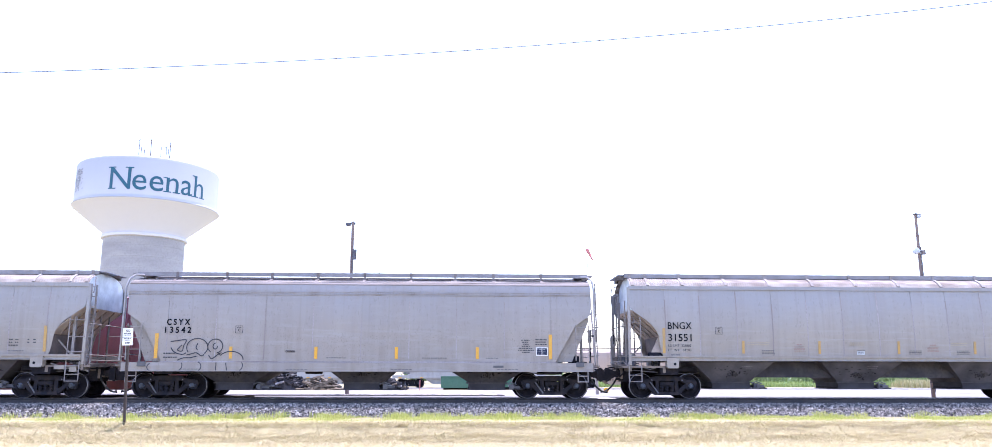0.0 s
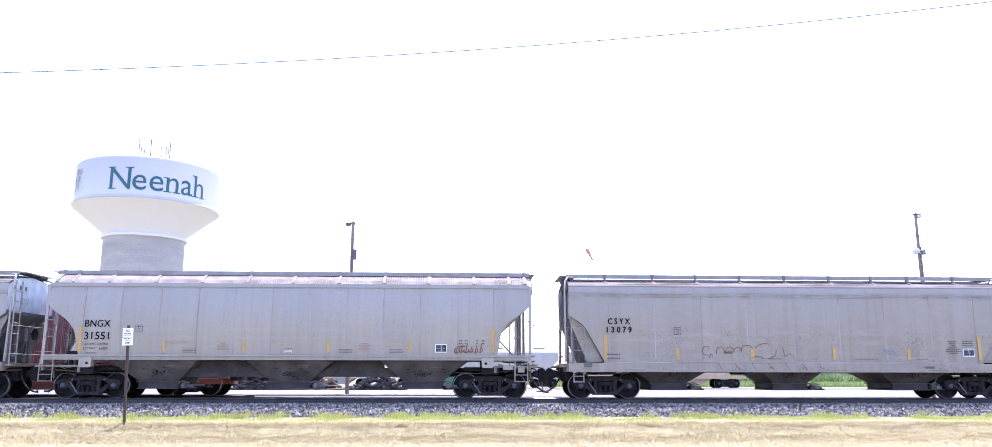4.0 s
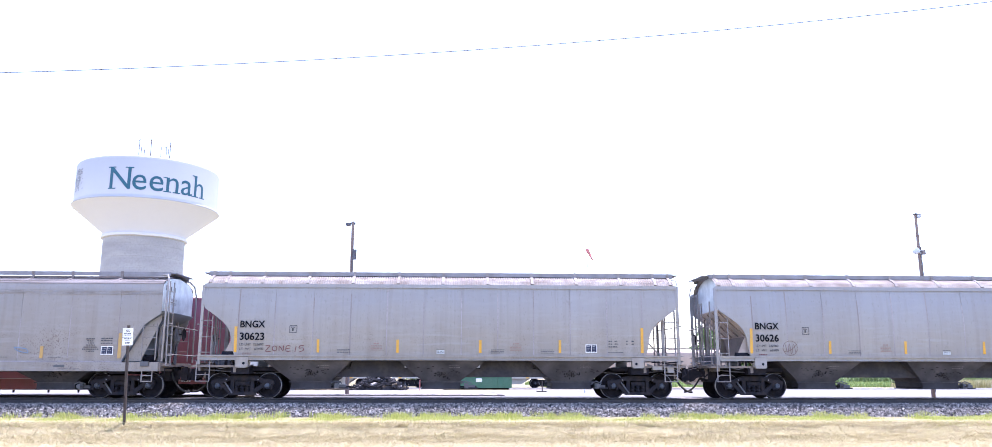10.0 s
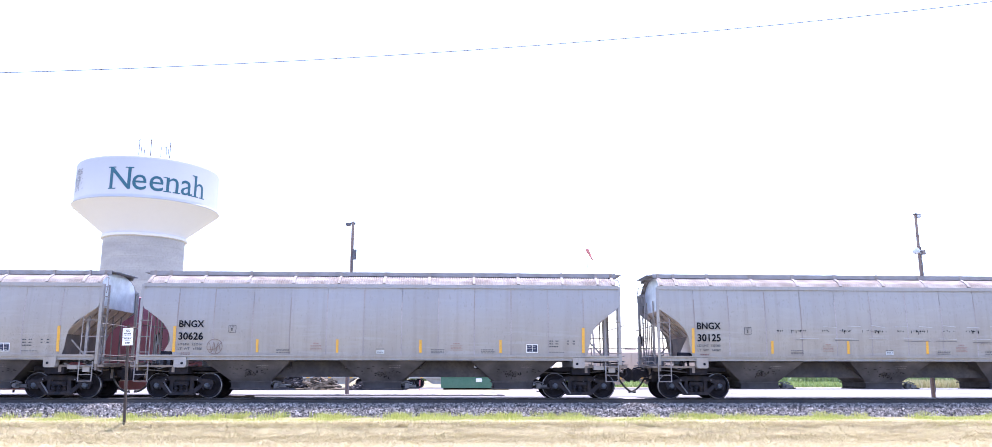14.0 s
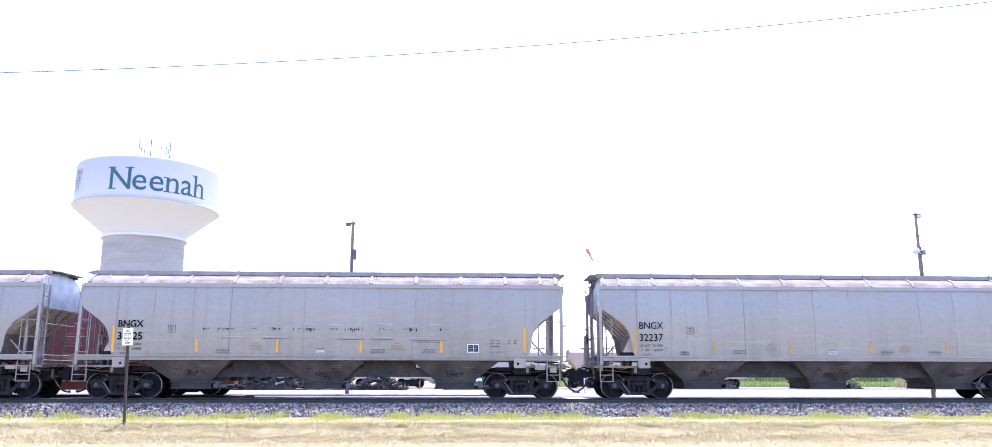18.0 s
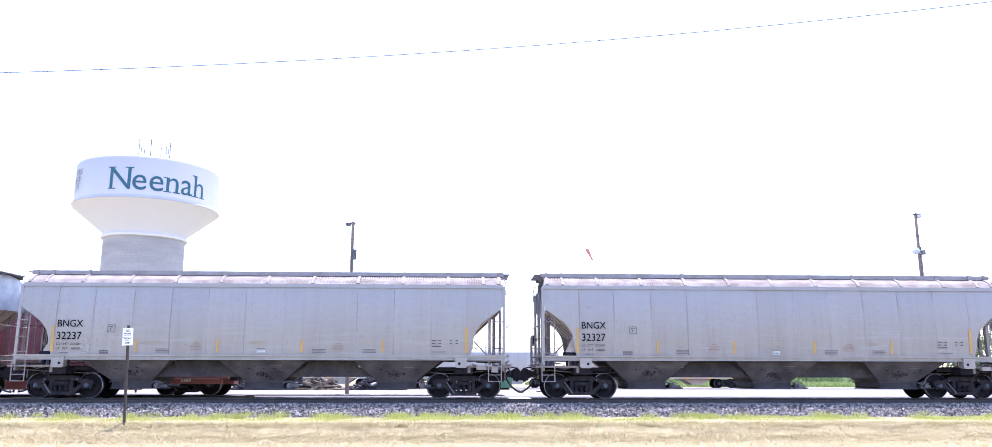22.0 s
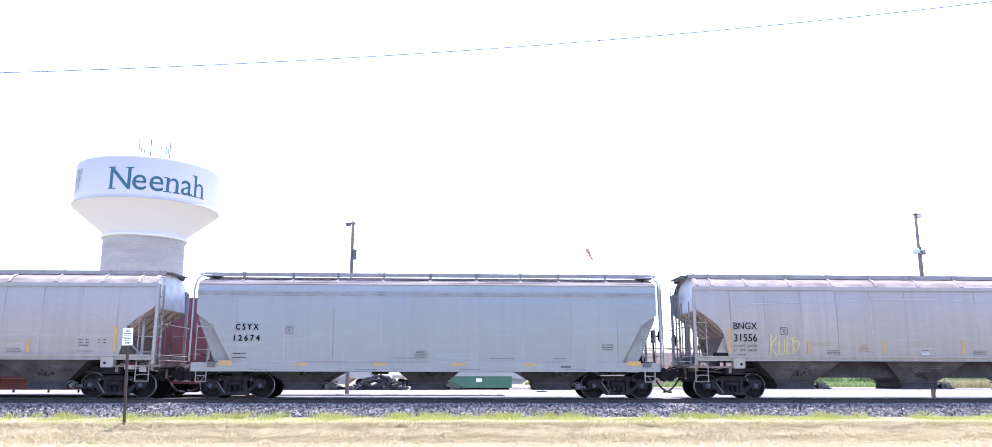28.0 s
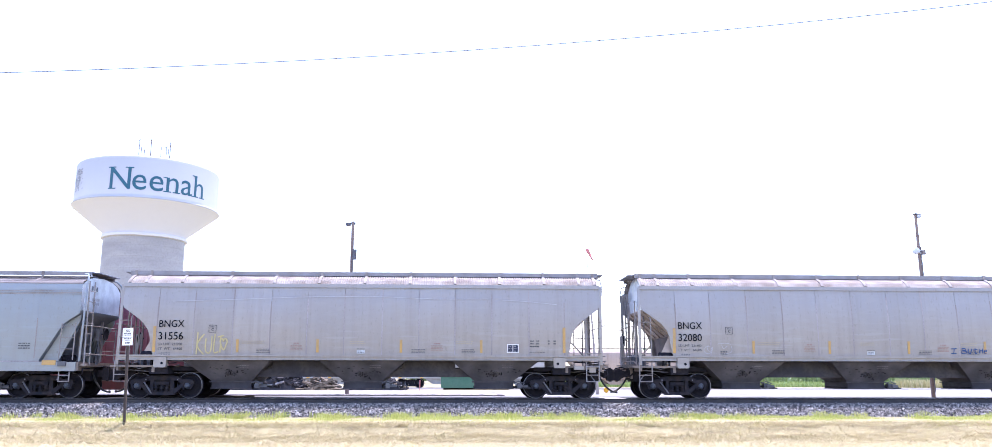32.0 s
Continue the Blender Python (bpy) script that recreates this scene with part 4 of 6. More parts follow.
def flat_hopper(paint, dark_paint, number, seed, style):
    """A straight-side three-bay covered hopper with a deep side sill."""
    car = new("covered_hopper_car")
    seams = [-6.85, -5.15, -3.42, -1.72, 0.0, 1.72, 3.42, 5.15, 6.85]
    ends = [-8.30] + seams + [8.30]
    joint = 0.0015 if style == "blue" else 0.004
    for turn in (0, 180):
        at = pose(0, 0, 0, 0, 0, turn)
        for a, b in zip(ends, ends[1:]):
            part("side_panel", panel_shape(a + joint, b - joint, CS_EDGE, cs_y, 1.30, 3.84, 24, 0.008), paint, car, at=at, smooth=True)
        for i, x in enumerate(seams):
            bm = bmesh.new()
            low, top = 1.40, (3.45 if i % 2 else 2.6 + 0.2 * ((i + seed) % 4))
            low_z = edge_z(CS_EDGE, x, 1.34)
            strip(bm, [[(x + w, -cs_y(z) + 0.022, z) for w in (-0.06, 0.06)] for z in [low_z + (4.0 - low_z) * k / 14 for k in range(15)]])
            strip(bm, [[(x + w, -cs_y(z) - 0.004, z) for w in (-0.018, 0.018)] for z in [low + (top - low) * k / 10 for k in range(11)]])
            part("weld_seam", bm, M["seam"], car, at=at)
        for z in (3.65, 3.70, 3.755):
            part("side_bead", boxes((-8.3, 8.3, -cs_y(z) - 0.016, -cs_y(z) + 0.01, z, z + 0.022)), M["ladder"], car, at=at)
        part("side_sill", beam(bmesh.new(), [(-1.58, 0.95), (-1.70, 0.95), (-1.70, 0.975), (-1.66, 0.98), (-1.66, 1.262), (-1.59, 1.268), (-1.56, 1.268)], -8.34, 8.34), paint, car, at=at)
        part("sill_joint", boxes((-7.05, 7.05, -1.584, -1.55, 1.266, 1.312)), M["seam"], car, at=at)
        bm = bmesh.new()
        back = 0.44 if turn else 0.01
        strip(bm, [[(x - back, -1.56, z), (x - back, 0, z), (x - back, 1.56, z)] for z, x in CS_EDGE + [(3.08, 8.37)]])
        thicken(bm, 0.015)
        # slope_shade has the recess's shade in its colour
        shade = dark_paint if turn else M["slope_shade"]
        part("slope_sheet", bm, shade, car, "slope sheet, dusty grey-brown or blue-grey with painted shade", at=at)
        bm = bmesh.new()
        outline = [(-1.58, 3.08), (-1.58, 3.5), (-cs_y(3.8), 3.8), (-1.54, 4.02), (-1.29, 4.19), (-0.8, 4.325), (0, 4.39), (0.8, 4.325), (1.29, 4.19), (1.54, 4.02), (cs_y(3.8), 3.8), (1.58, 3.5), (1.58, 3.08)]
        bm.faces.new([bm.verts.new((8.36 - back - 0.07 * (turn == 0), y, z)) for y, z in outline])
        thicken(bm, 0.015)
        part("end_wall", bm, M["end_pale"], car, "pale blue-grey upper end wall", at=at)
        bm = bmesh.new()
        for y in (-1.32, -0.88, -0.51):
            box(bm, 8.37 - back - 0.07 * (turn == 0), 8.385 - back - 0.07 * (turn == 0), y, y + 0.12, 3.86, 4.02)
        part("end_vent", bm, M["ink_faint"], car, at=at)
        for s in (-1, 1):   # bent corner handrail
            bm = bmesh.new()
            d = 0.2 if turn and s < 0 else 0.0
            pipe(bm, [(8.05 - d, s * 1.0, 4.44), (8.28 - d, s * 1.2, 4.42), (8.40 - d, s * 1.42, 4.25), (8.44 - d, s * 1.56, 3.9), (8.44 - d, s * 1.62, 1.3)], 0.035, 7)
            part("corner_handrail", bm, paint, car, at=at, smooth=True)
        for y in (-1.40, 1.375):
            bm = bmesh.new()
            prism(bm, [(7.04, 1.30), (7.72, 2.56), (7.90, 2.72), (8.26, 2.95), (8.26, 2.78), (7.62, 1.30)], y, y + 0.025)
            part("end_gusset", bm, paint, car, "dusty grey gusset plate", at=at)
            bm = bmesh.new()
            for x, z in ((7.55, 1.62), (7.78, 2.12), (7.98, 2.58)):
                rod(bm, (x, y - 0.004, z), (x, y + 0.029, z), 0.022, 8)
            part("bolt_row", bm, M["end_iron"], car, at=at)
        bm = bmesh.new()
        for i in range(5):
            box(bm, 8.37 - back - 0.07 * (turn == 0), 8.382 - back - 0.07 * (turn == 0), -0.75 + 0.12 * i, -0.67 + 0.12 * i, 3.50, 3.60)
            box(bm, 8.37 - back - 0.07 * (turn == 0), 8.382 - back - 0.07 * (turn == 0), -0.75 + 0.12 * i, -0.68 + 0.12 * i, 3.36, 3.46)
        part("end_print", bm, M["spray_pale"], car, at=at)
        plate_at = [(-7.78, 0.28), (7.74, 0.28)]
        for x, w in plate_at:
            p = boxes((x, x + w, -1.712, -1.66, 1.12, 1.29))
            part("placard_holder", p, M["ink_faint"], car, at=at)
    # smooth roof with a flat crown
    half = [(cs_y(3.82) + 0.012, 3.82), (1.608, 3.92), (1.585, 4.03), (1.53, 4.115), (1.38, 4.175), (1.10, 4.255), (0.80, 4.33), (0.4, 4.39)]
    for s in (-1, 1):
        bm = bmesh.new()
        strip(bm, [[(x, s * y, z) for y, z in half[:3]] for x in (-8.3, -4.1, 0.0, 4.1, 8.3)])
        part("roof_haunch", bm, paint, car, smooth=True)
    sec = [(-y, z) for y, z in half[2:]] + half[:1:-1]
    bm = bmesh.new()
    rows = []
    for i in range(41):
        rows.append([(-8.3 + 16.6 * i / 40, y, z + (0.008 if i % 4 == 0 else 0)) for y, z in sec])
    strip(bm, rows)
    part("roof", bm, M["roof_pale"], car, "smooth pale steel roof")
    for s in (-1, 1):
        for y, z in ((1.575, 4.05), (1.47, 4.142), (1.28, 4.205), (1.12, 4.252)):
            part("roof_rib", boxes((-8.3, 8.3, s * y - 0.012, s * y + 0.012, z - 0.02, z + 0.014)), M["roof_pale"], car)
    part("hatch_cover", boxes((-7.9, 7.9, -0.32, 0.32, 4.38, 4.46)), M["roof_pale"], car, "long trough hatch cover")
    running_board(car, 8.30, 4.55, [-6.85, -5.05, -3.40, -1.72, 0.0, 1.72, 3.36, 4.78, 6.55], flat_roof, 1.50, M["end_iron"], 0.14)
    part("center_sill", boxes((-8.2, 8.2, -0.36, 0.36, 0.98, 1.28)), M["steel_dark"], car)
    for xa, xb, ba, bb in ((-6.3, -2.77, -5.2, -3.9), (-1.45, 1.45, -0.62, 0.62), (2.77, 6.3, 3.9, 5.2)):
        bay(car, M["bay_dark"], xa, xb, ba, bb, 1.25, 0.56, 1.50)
    truck(car, -6.925)
    truck(car, 6.925)
    under_gear(car, 6.925)
    end_rig_flat(car)
    high, low = {"13542": (2.58, 2.30), "13079": (2.67, 2.37)}.get(number, (2.42, 2.03))
    word(car, "C S Y X", -6.88, high, 0.225, cs_y, M["ink"], 0.82, bold=0.026)
    word(car, " ".join(number), -6.93, low, 0.225, cs_y, M["ink"], 0.92, bold=0.026)
    text_bars(car, -6.93, 1.56, 0.52, 1, cs_y, M["ink_mid"], "small_print", 0.1, 0.042)
    text_bars(car, -6.93, 1.42, 0.50, 1, cs_y, M["ink_mid"], "small_print", 0.1, 0.042)
    frame_mark(car, -4.45 if style != "blue" else -5.1, 2.30, cs_y)
    word(car, "CAUTION", -2.65 if style != "blue" else -0.45, 1.62, 0.075, cs_y, M["ink"], 0.32)
    if style == "blue":
        text_bars(car, -0.5, 1.55, 0.45, 3, cs_y, M["ink_faint"], "small_print", 0.055, 0.025)
        for x, w in ((-7.17, 0.48), (-4.49, 0.44), (-1.71, 0.44), (1.08, 0.44), (3.65, 0.42), (7.42, 0.48)):
            h = 0.17 if abs(w - 0.48) < 0.01 else 0.10
            part("reflector", boxes((x - w / 2, x + w / 2, -1.668, -1.66, 1.16, 1.16 + h)), M["yellow_faded"], car, "worn yellow reflector stripe")
    else:
        old = number == "13079"
        gold = M["yellow_faded"] if old else M["yellow"]
        for x in ((-6.97, 6.94) if old else (-7.2, 6.82)):
            plate(car, "reflector", x - 0.06, x + 0.06, 1.40, 2.28, cs_y, gold, "worn yellow reflector stripe")
        for x in ((-4.34, -1.58, 1.46, 4.25) if old else (-4.58, -1.58, 1.28, 4.18)):
            plate(car, "reflector", x - 0.055, x + 0.055, 1.40, 1.82, cs_y, gold, "worn yellow reflector stripe")
        stencil_board(car, 6.30, 1.52, cs_y)
        for k, w in enumerate((0.34, 0.26, 0.20, 0.30, 0.50, 0.56, 0.28)):
            text_bars(car, 5.93 - w / 2, 2.06 - 0.072 * k, w, 1, cs_y, M["ink_mid"], "service_print", 0.07, 0.03, seed=k)
    text_bars(car, 6.28, 2.08 if style != "blue" else 1.90, 0.42, 3, cs_y, M["ink_mid"], "dimension_print", 0.085, 0.03)
    for x, w in ((-1.2, 0.7), (2.2, 0.9), (4.5, 0.45)):
        text_bars(car, x, 1.42, w, 1, cs_y, M["ink_faint"], "small_print", 0.06, 0.025)
    for x in (-6.3, -2.6, 1.1, 4.9):
        bm = bmesh.new()
        for i in range(6):
            box(bm, x + 0.13 * i, x + 0.13 * i + 0.09, -1.665, -1.66, 1.02, 1.04)
        part("sill_print", bm, M["ink_faint"], car)
    plate_bm = boxes((4.75, 5.12, -1.672, -1.66, 1.09, 1.17))
    part("builder_plate", plate_bm, M["ink_faint"], car)
    return car


def end_rig_flat(car):
    for turn in (0, 180):
        at = pose(0, 0, 0, 0, 0, turn)
        for y, top in ((-1.66, 2.62), (1.66, 2.62)):
            bm = bmesh.new()
            ladder(bm, 7.74, 8.22, y, [1.72, 2.12, 2.52], 1.34, top)
            for x in (7.80, 8.16):
                rod(bm, (x, y, 0.98), (x, y, 0.58), 0.022, 6)
            for z in (0.60, 0.80):
                rod(bm, (7.80, y, z), (8.16, y, z), 0.02, 6)
            part("side_ladder", bm, M["ladder"], car, at=at)
        bm = bmesh.new()
        end_x = 8.29 if turn else 8.55
        for z in [1.5 + 0.38 * i for i in range(7)]:
            rod(bm, (end_x, -1.50, z), (end_x, -1.08, z), 0.018, 6)
        for y in (-1.50, -1.08):
            rod(bm, (end_x, y, 1.15), (end_x - 0.05, y, 4.15), 0.026, 6)
        part("end_ladder", bm, M["ladder"], car, "weathered grey steel end ladder", at=at)
        for x, y in ((8.05, -0.8), (8.05, 0.8), (7.75, 0.2)):
            part("support_post", boxes((x - 0.04, x + 0.04, y - 0.04, y + 0.04, 1.1, edge_x_inverse(CS_EDGE, x))), M["ladder"], car, at=at)
        for z in (2.55, 1.55):
            bm = bmesh.new()
            pipe(bm, [(end_x - 0.15, -1.5, z), (end_x + 0.05, -1.5, z), (end_x + 0.05, 1.5, z), (end_x - 0.15, 1.5, z)], 0.018)
            part("end_handrail", bm, M["ladder"], car, at=at)
        bm = bmesh.new()
        prism(bm, [(7.18, 1.30), (7.30, 1.30), (8.24, 2.90), (8.12, 2.90)], -0.9, -0.8)
        part("end_brace", bm, M["slope_shade"], car, at=at)
        part("end_platform", boxes((7.0, 8.62, -1.5, 1.5, 1.12, 1.19), (8.30, 8.40, -1.60, 1.60, 0.96, 1.26)), M["platform"], car, "dusty brown end platform", at=at)
        part("coupler", shared("coupler_short", lambda: stretched(coupler_shape(), -0.30), M["steel_dark"]), None, car, "sooty knuckle coupler", at)
        part("air_hose", shared("air_hose_short", lambda: stretched(hose_shape(), -0.30), M["rubber"], True), None, car, "drooping black rubber air hose", at)
    bm = bmesh.new()
    rod(bm, (7.55, -0.9, 1.40), (7.95, -0.9, 1.40), 0.13, 12)
    pipe(bm, [(7.3, -1.2, 1.34), (7.6, -1.2, 1.46), (7.9, -1.15, 1.30), (8.2, -1.2, 1.28)], 0.025)
    part("brake_gear", bm, M["steel_dark"], car)
    hand_wheel(car, 8.70, -0.3, 2.30)
    part("brake_stand", boxes((8.40, 8.52, -0.42, -0.18, 2.05, 2.52), (8.43, 8.49, -0.34, -0.26, 1.19, 2.05)), M["grating"], car)
    bm = bmesh.new()
    rod(bm, (8.46, -0.3, 2.05), (8.46, -0.55, 1.25), 0.015, 5)
    part("brake_chain", bm, M["steel_dark"], car)


def graffiti(car, strokes, width, material, side_y, name="graffiti", label=""):
    bm = bmesh.new()
    place = on_side(side_y, 0.032)
    for pts in strokes:
        stroke(bm, pts, width, place)
    return tagged(part(name, bm, material, car, label), kind="stuff")


def arc(cx, cz, rx, rz, a0, a1, n=9):
    return [(cx + rx * math.cos(radians(a0 + (a1 - a0) * i / n)), cz + rz * math.sin(radians(a0 + (a1 - a0) * i / n))) for i in range(n + 1)]


DUST = (0.245, 0.21, 0.185)


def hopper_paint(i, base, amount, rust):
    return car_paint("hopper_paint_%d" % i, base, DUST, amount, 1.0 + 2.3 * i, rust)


# marks, load limits, paint, grime, rust; in running order
ROSTER = [
    ("curved", "", ("", ""), (0.307, 0.300, 0.293), 0.7, 0.1),
    ("flat", "13542", None, (0.300, 0.293, 0.296), 0.75, 0.35),
    ("curved", "31551", ("221800", "64200"), (0.307, 0.300, 0.296), 0.6, 0.1),
    ("flat", "13079", None, (0.280, 0.267, 0.258), 0.95, 0.75),
    ("curved", "30623", ("222600", "63400"), (0.307, 0.300, 0.296), 0.75, 0.35),
    ("curved", "30626", ("222500", "63500"), (0.300, 0.300, 0.307), 0.6, 0.1),
    ("curved", "30125", ("222000", "64000"), (0.307, 0.304, 0.300), 0.7, 0.2),
    ("curved", "32237", ("221500", "64500"), (0.300, 0.304, 0.311), 0.5, 0.1),
    ("curved", "32327", ("221400", "64600"), (0.300, 0.300, 0.307), 0.55, 0.1),
    ("flat", "12674", None, (0.240, 0.277, 0.299), 0.35, 0.05),
    ("curved", "31556", ("221700", "64300"), (0.307, 0.300, 0.296), 0.6, 0.15),
    ("curved", "32080", ("221400", "64600"), (0.307, 0.304, 0.304), 0.6, 0.1),
]
PITCH = {"curved": 18.634, "flat": 18.015}
CARS = []


def build_train():
    x = -21.975
    for i, (kind, number, limits, base, amount, rust) in enumerate(ROSTER):
        if i:
            x += (PITCH[kind] + PITCH[ROSTER[i - 1][0]]) / 2
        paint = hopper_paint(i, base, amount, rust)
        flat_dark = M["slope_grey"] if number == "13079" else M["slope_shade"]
        if kind == "curved":
            car = curved_hopper(paint, number or "31550", limits if limits[0] else ("221800", "64200"), i, {"stencil": i not in (7, 8)})
            text = "light grey curved-side covered hopper railcar rolling on the track"
        else:
            car = flat_hopper(paint, flat_dark, number, i, "blue" if i == 9 else "grey")
            text = "blue-grey straight-side covered hopper railcar rolling on the track" if i == 9 else "dusty grey straight-side covered hopper railcar with faded paint"
        tagged(car, text, "railcar", "cars of the freight train")
        car.location.x = x
        CARS.append((car, x))
    dress_cars()


def dress_cars():
    c = [car for car, _ in CARS]
    tagged(c[1], label="dusty grey covered hopper railcar with black outline graffiti")
    tagged(c[2], label="light grey curved-side covered hopper railcar with small red graffiti")
    tagged(c[3], label="rust-speckled grey covered hopper railcar with red scribbled graffiti")
    tagged(c[4], label="grimy grey curved-side covered hopper railcar with red scrawled words")
    tagged(c[6], label="grey curved-side covered hopper railcar with peeled black patches")
    tagged(c[10], label="light grey covered hopper railcar with yellow scrawled graffiti")
    tagged(c[11], label="light grey covered hopper railcar with dark blue scrawl")
    # 13542: round black outline letters
    s = [[(-6.7, 1.99), (-6.48, 2.02), (-6.16, 2.05), (-6.24, 1.84), (-6.28, 1.66), (-6.45, 1.7), (-6.3, 1.87)], [(-6.68, 1.78), (-6.56, 1.63), (-6.29, 1.54), (-6.13, 1.6)],
         arc(-5.76, 1.79, 0.37, 0.31, 215, -45, 12), [(-5.50, 1.54), (-5.61, 1.49), (-5.78, 1.6), (-5.99, 1.55), (-6.12, 1.52)], [(-5.75, 1.93), (-5.8, 1.79), (-5.74, 1.69)],
         arc(-5.13, 1.83, 0.26, 0.25, 235, -75, 10), [(-5.06, 1.63), (-4.94, 1.52)], arc(-5.13, 1.83, 0.08, 0.1, 90, 360, 6), [(-5.35, 1.52), (-5.23, 1.39), (-5.05, 1.52), (-4.9, 1.61)],
         arc(-4.56, 1.36, 0.43, 0.29, 150, 0, 9), [(-6.43, 1.34), (-6.22, 1.42), (-5.98, 1.43), (-5.76, 1.48)]]
    graffiti(c[1], s, 0.035, M["spray_black"], cs_y, label="black sprayed outline letters")
    bm = bmesh.new()
    sill = lambda x, z: Vector((x, -1.668, z))
    for pts in (arc(-7.2, 1.10, 0.24, 0.16, 130, 250, 6), arc(-6.45, 1.15, 0.22, 0.2, 30, -60, 6), arc(-5.75, 1.12, 0.18, 0.17, 70, -80, 6), [(-5.05, 1.28), (-5.05, 0.98)], [(-4.71, 1.25), (-4.67, 0.98)], arc(-4.35, 1.15, 0.23, 0.2, 35, -60, 6)):
        stroke(bm, pts, 0.03, sill)
    part("graffiti", bm, M["spray_black"], c[1])
    # 31551: small red letters near the end
    s = []
    for i in range(6):
        x = 5.95 + 0.17 * i
        s += [arc(x, 1.70 + 0.03 * (i % 2), 0.075, 0.09, 60 + 40 * i, 330 + 20 * i, 7), [(x - 0.02, 1.62), (x + 0.05, 1.85 + 0.05 * (i % 3))]]
    graffiti(c[2], s, 0.03, M["spray_red"], bn_y, label="small red sprayed letters")
    # 13079: red wandering line
    s = [arc(-2.95, 1.72, 0.16, 0.16, 30, 300), [(-2.85, 1.45), (-2.75, 1.62), (-2.7, 1.5)], arc(-2.35, 1.66, 0.17, 0.2, 200, 0), arc(-1.95, 1.66, 0.18, 0.2, 180, 0), arc(-1.6, 1.66, 0.18, 0.18, 180, 10),
         arc(-1.2, 1.74, 0.25, 0.18, 190, 20), [(-1.0, 1.48), (-0.75, 1.52), (-0.5, 1.44)], arc(-0.4, 1.82, 0.4, 0.16, 180, 60), [(-0.3, 1.44), (0.0, 1.55), (0.05, 1.8)], [(0.35, 1.86), (0.42, 1.52), (0.6, 1.62), (0.8, 1.5)]]
    s = [[(-3.42 + (x + 3.1) * 0.86, z) for x, z in pts] for pts in s]
    graffiti(c[3], s, 0.021, M["spray_red"], cs_y, label="thin dark red sprayed line")
    graffiti(c[3], [[(3.3, 1.78), (3.7, 1.72), (3.78, 1.58), (3.42, 1.66), (3.3, 1.78)]], 0.026, M["spray_sky"], cs_y, label="small pale blue sprayed outline")
    bm = bmesh.new()
    for i in range(7):
        x = -2.9 + 0.62 * i
        stroke(bm, [(x, 1.28), (x + 0.08, 1.14), (x + 0.16, 1.04)], 0.02, sill)
        if i % 2:
            stroke(bm, [(x, 1.04), (x + 0.1, 1.15), (x + 0.2, 1.03)], 0.02, sill)
    part("graffiti", bm, M["spray_red"], c[3])
    # 30623
    s = [[(-6.30, 1.84), (-6.12, 1.86), (-6.28, 1.66), (-6.08, 1.66)], arc(-5.96, 1.76, 0.08, 0.085, 90, 440, 12), [(-5.80, 1.66), (-5.79, 1.84), (-5.66, 1.68), (-5.65, 1.86)], [(-5.40, 1.85), (-5.54, 1.84), (-5.55, 1.67), (-5.38, 1.67)], [(-5.55, 1.76), (-5.42, 1.77)],
         [(-5.20, 1.84), (-5.24, 1.64)], [(-4.92, 1.86), (-5.07, 1.85), (-5.09, 1.77), (-4.97, 1.78), (-4.94, 1.70), (-5.08, 1.64)]]
    graffiti(c[4], s, 0.026, M["spray_red"], bn_y, label="faded red hand-drawn words")
    # 30626: a scrawled round mark
    s = [arc(-5.92, 1.82, 0.27, 0.26, 10 * k, 350 + 10 * k) for k in range(1)] + [[(-6.1, 1.95), (-6.02, 1.62), (-5.95, 1.98), (-5.88, 1.6), (-5.8, 1.96), (-5.72, 1.66)], [(-6.16, 1.7), (-5.9, 1.75), (-5.66, 1.98)]]
    graffiti(c[5], s, 0.018, M["spray_faint"], bn_y, label="scrawled round brown mark")
    # 30125: peeled dark patches
    rnd = random.Random(4)
    bm = bmesh.new()
    for i in range(120):
        x = rnd.choice([-4.2, -3.55, -3.3, -2.45, -1.75, -1.65, -0.9, -0.55, -0.35, 0.35, 0.95, 1.1, 1.25, 2.1, 2.3, 3.0, 3.2, 4.3]) + rnd.uniform(-0.16, 0.2)
        z = 2.47 + rnd.gauss(0, 0.012)
        stroke(bm, [(x, z), (x + rnd.uniform(-0.01, 0.01), z - rnd.uniform(0.015, 0.05 if rnd.random() < 0.8 else 0.12))], rnd.uniform(0.012, 0.035), on_side(bn_y, 0.027 + 0.00004 * i))
    part("peeled_patch", bm, M["ink"], c[6], "row of peeled black specks")
    graffiti(c[6], [[(-3.6, 2.12), (-3.2, 2.12)], [(-2.1, 2.10), (-1.2, 2.10)], [(0.5, 2.09), (1.0, 2.08), (1.5, 2.09)], [(1.7, 2.09), (2.5, 2.08)], [(3.1, 2.04), (3.9, 2.06), (4.4, 2.05)], [(3.4, 2.0), (4.2, 1.99)]], 0.016, M["ink_faint"], bn_y, "scratch", "broken thin dark scratches")
    graffiti(c[6], [[(-2.5 + 0.9 * k, 2.60 + 0.03 * (k % 3)), (-2.0 + 0.9 * k, 2.58 + 0.03 * (k % 2))] for k in range(8)] + [[(-3.4 + 1.3 * k, 2.17), (-2.7 + 1.3 * k, 2.16)] for k in range(6)], 0.022, M["spray_pale"], bn_y, "scuff_line", "pale scraped paint marks")
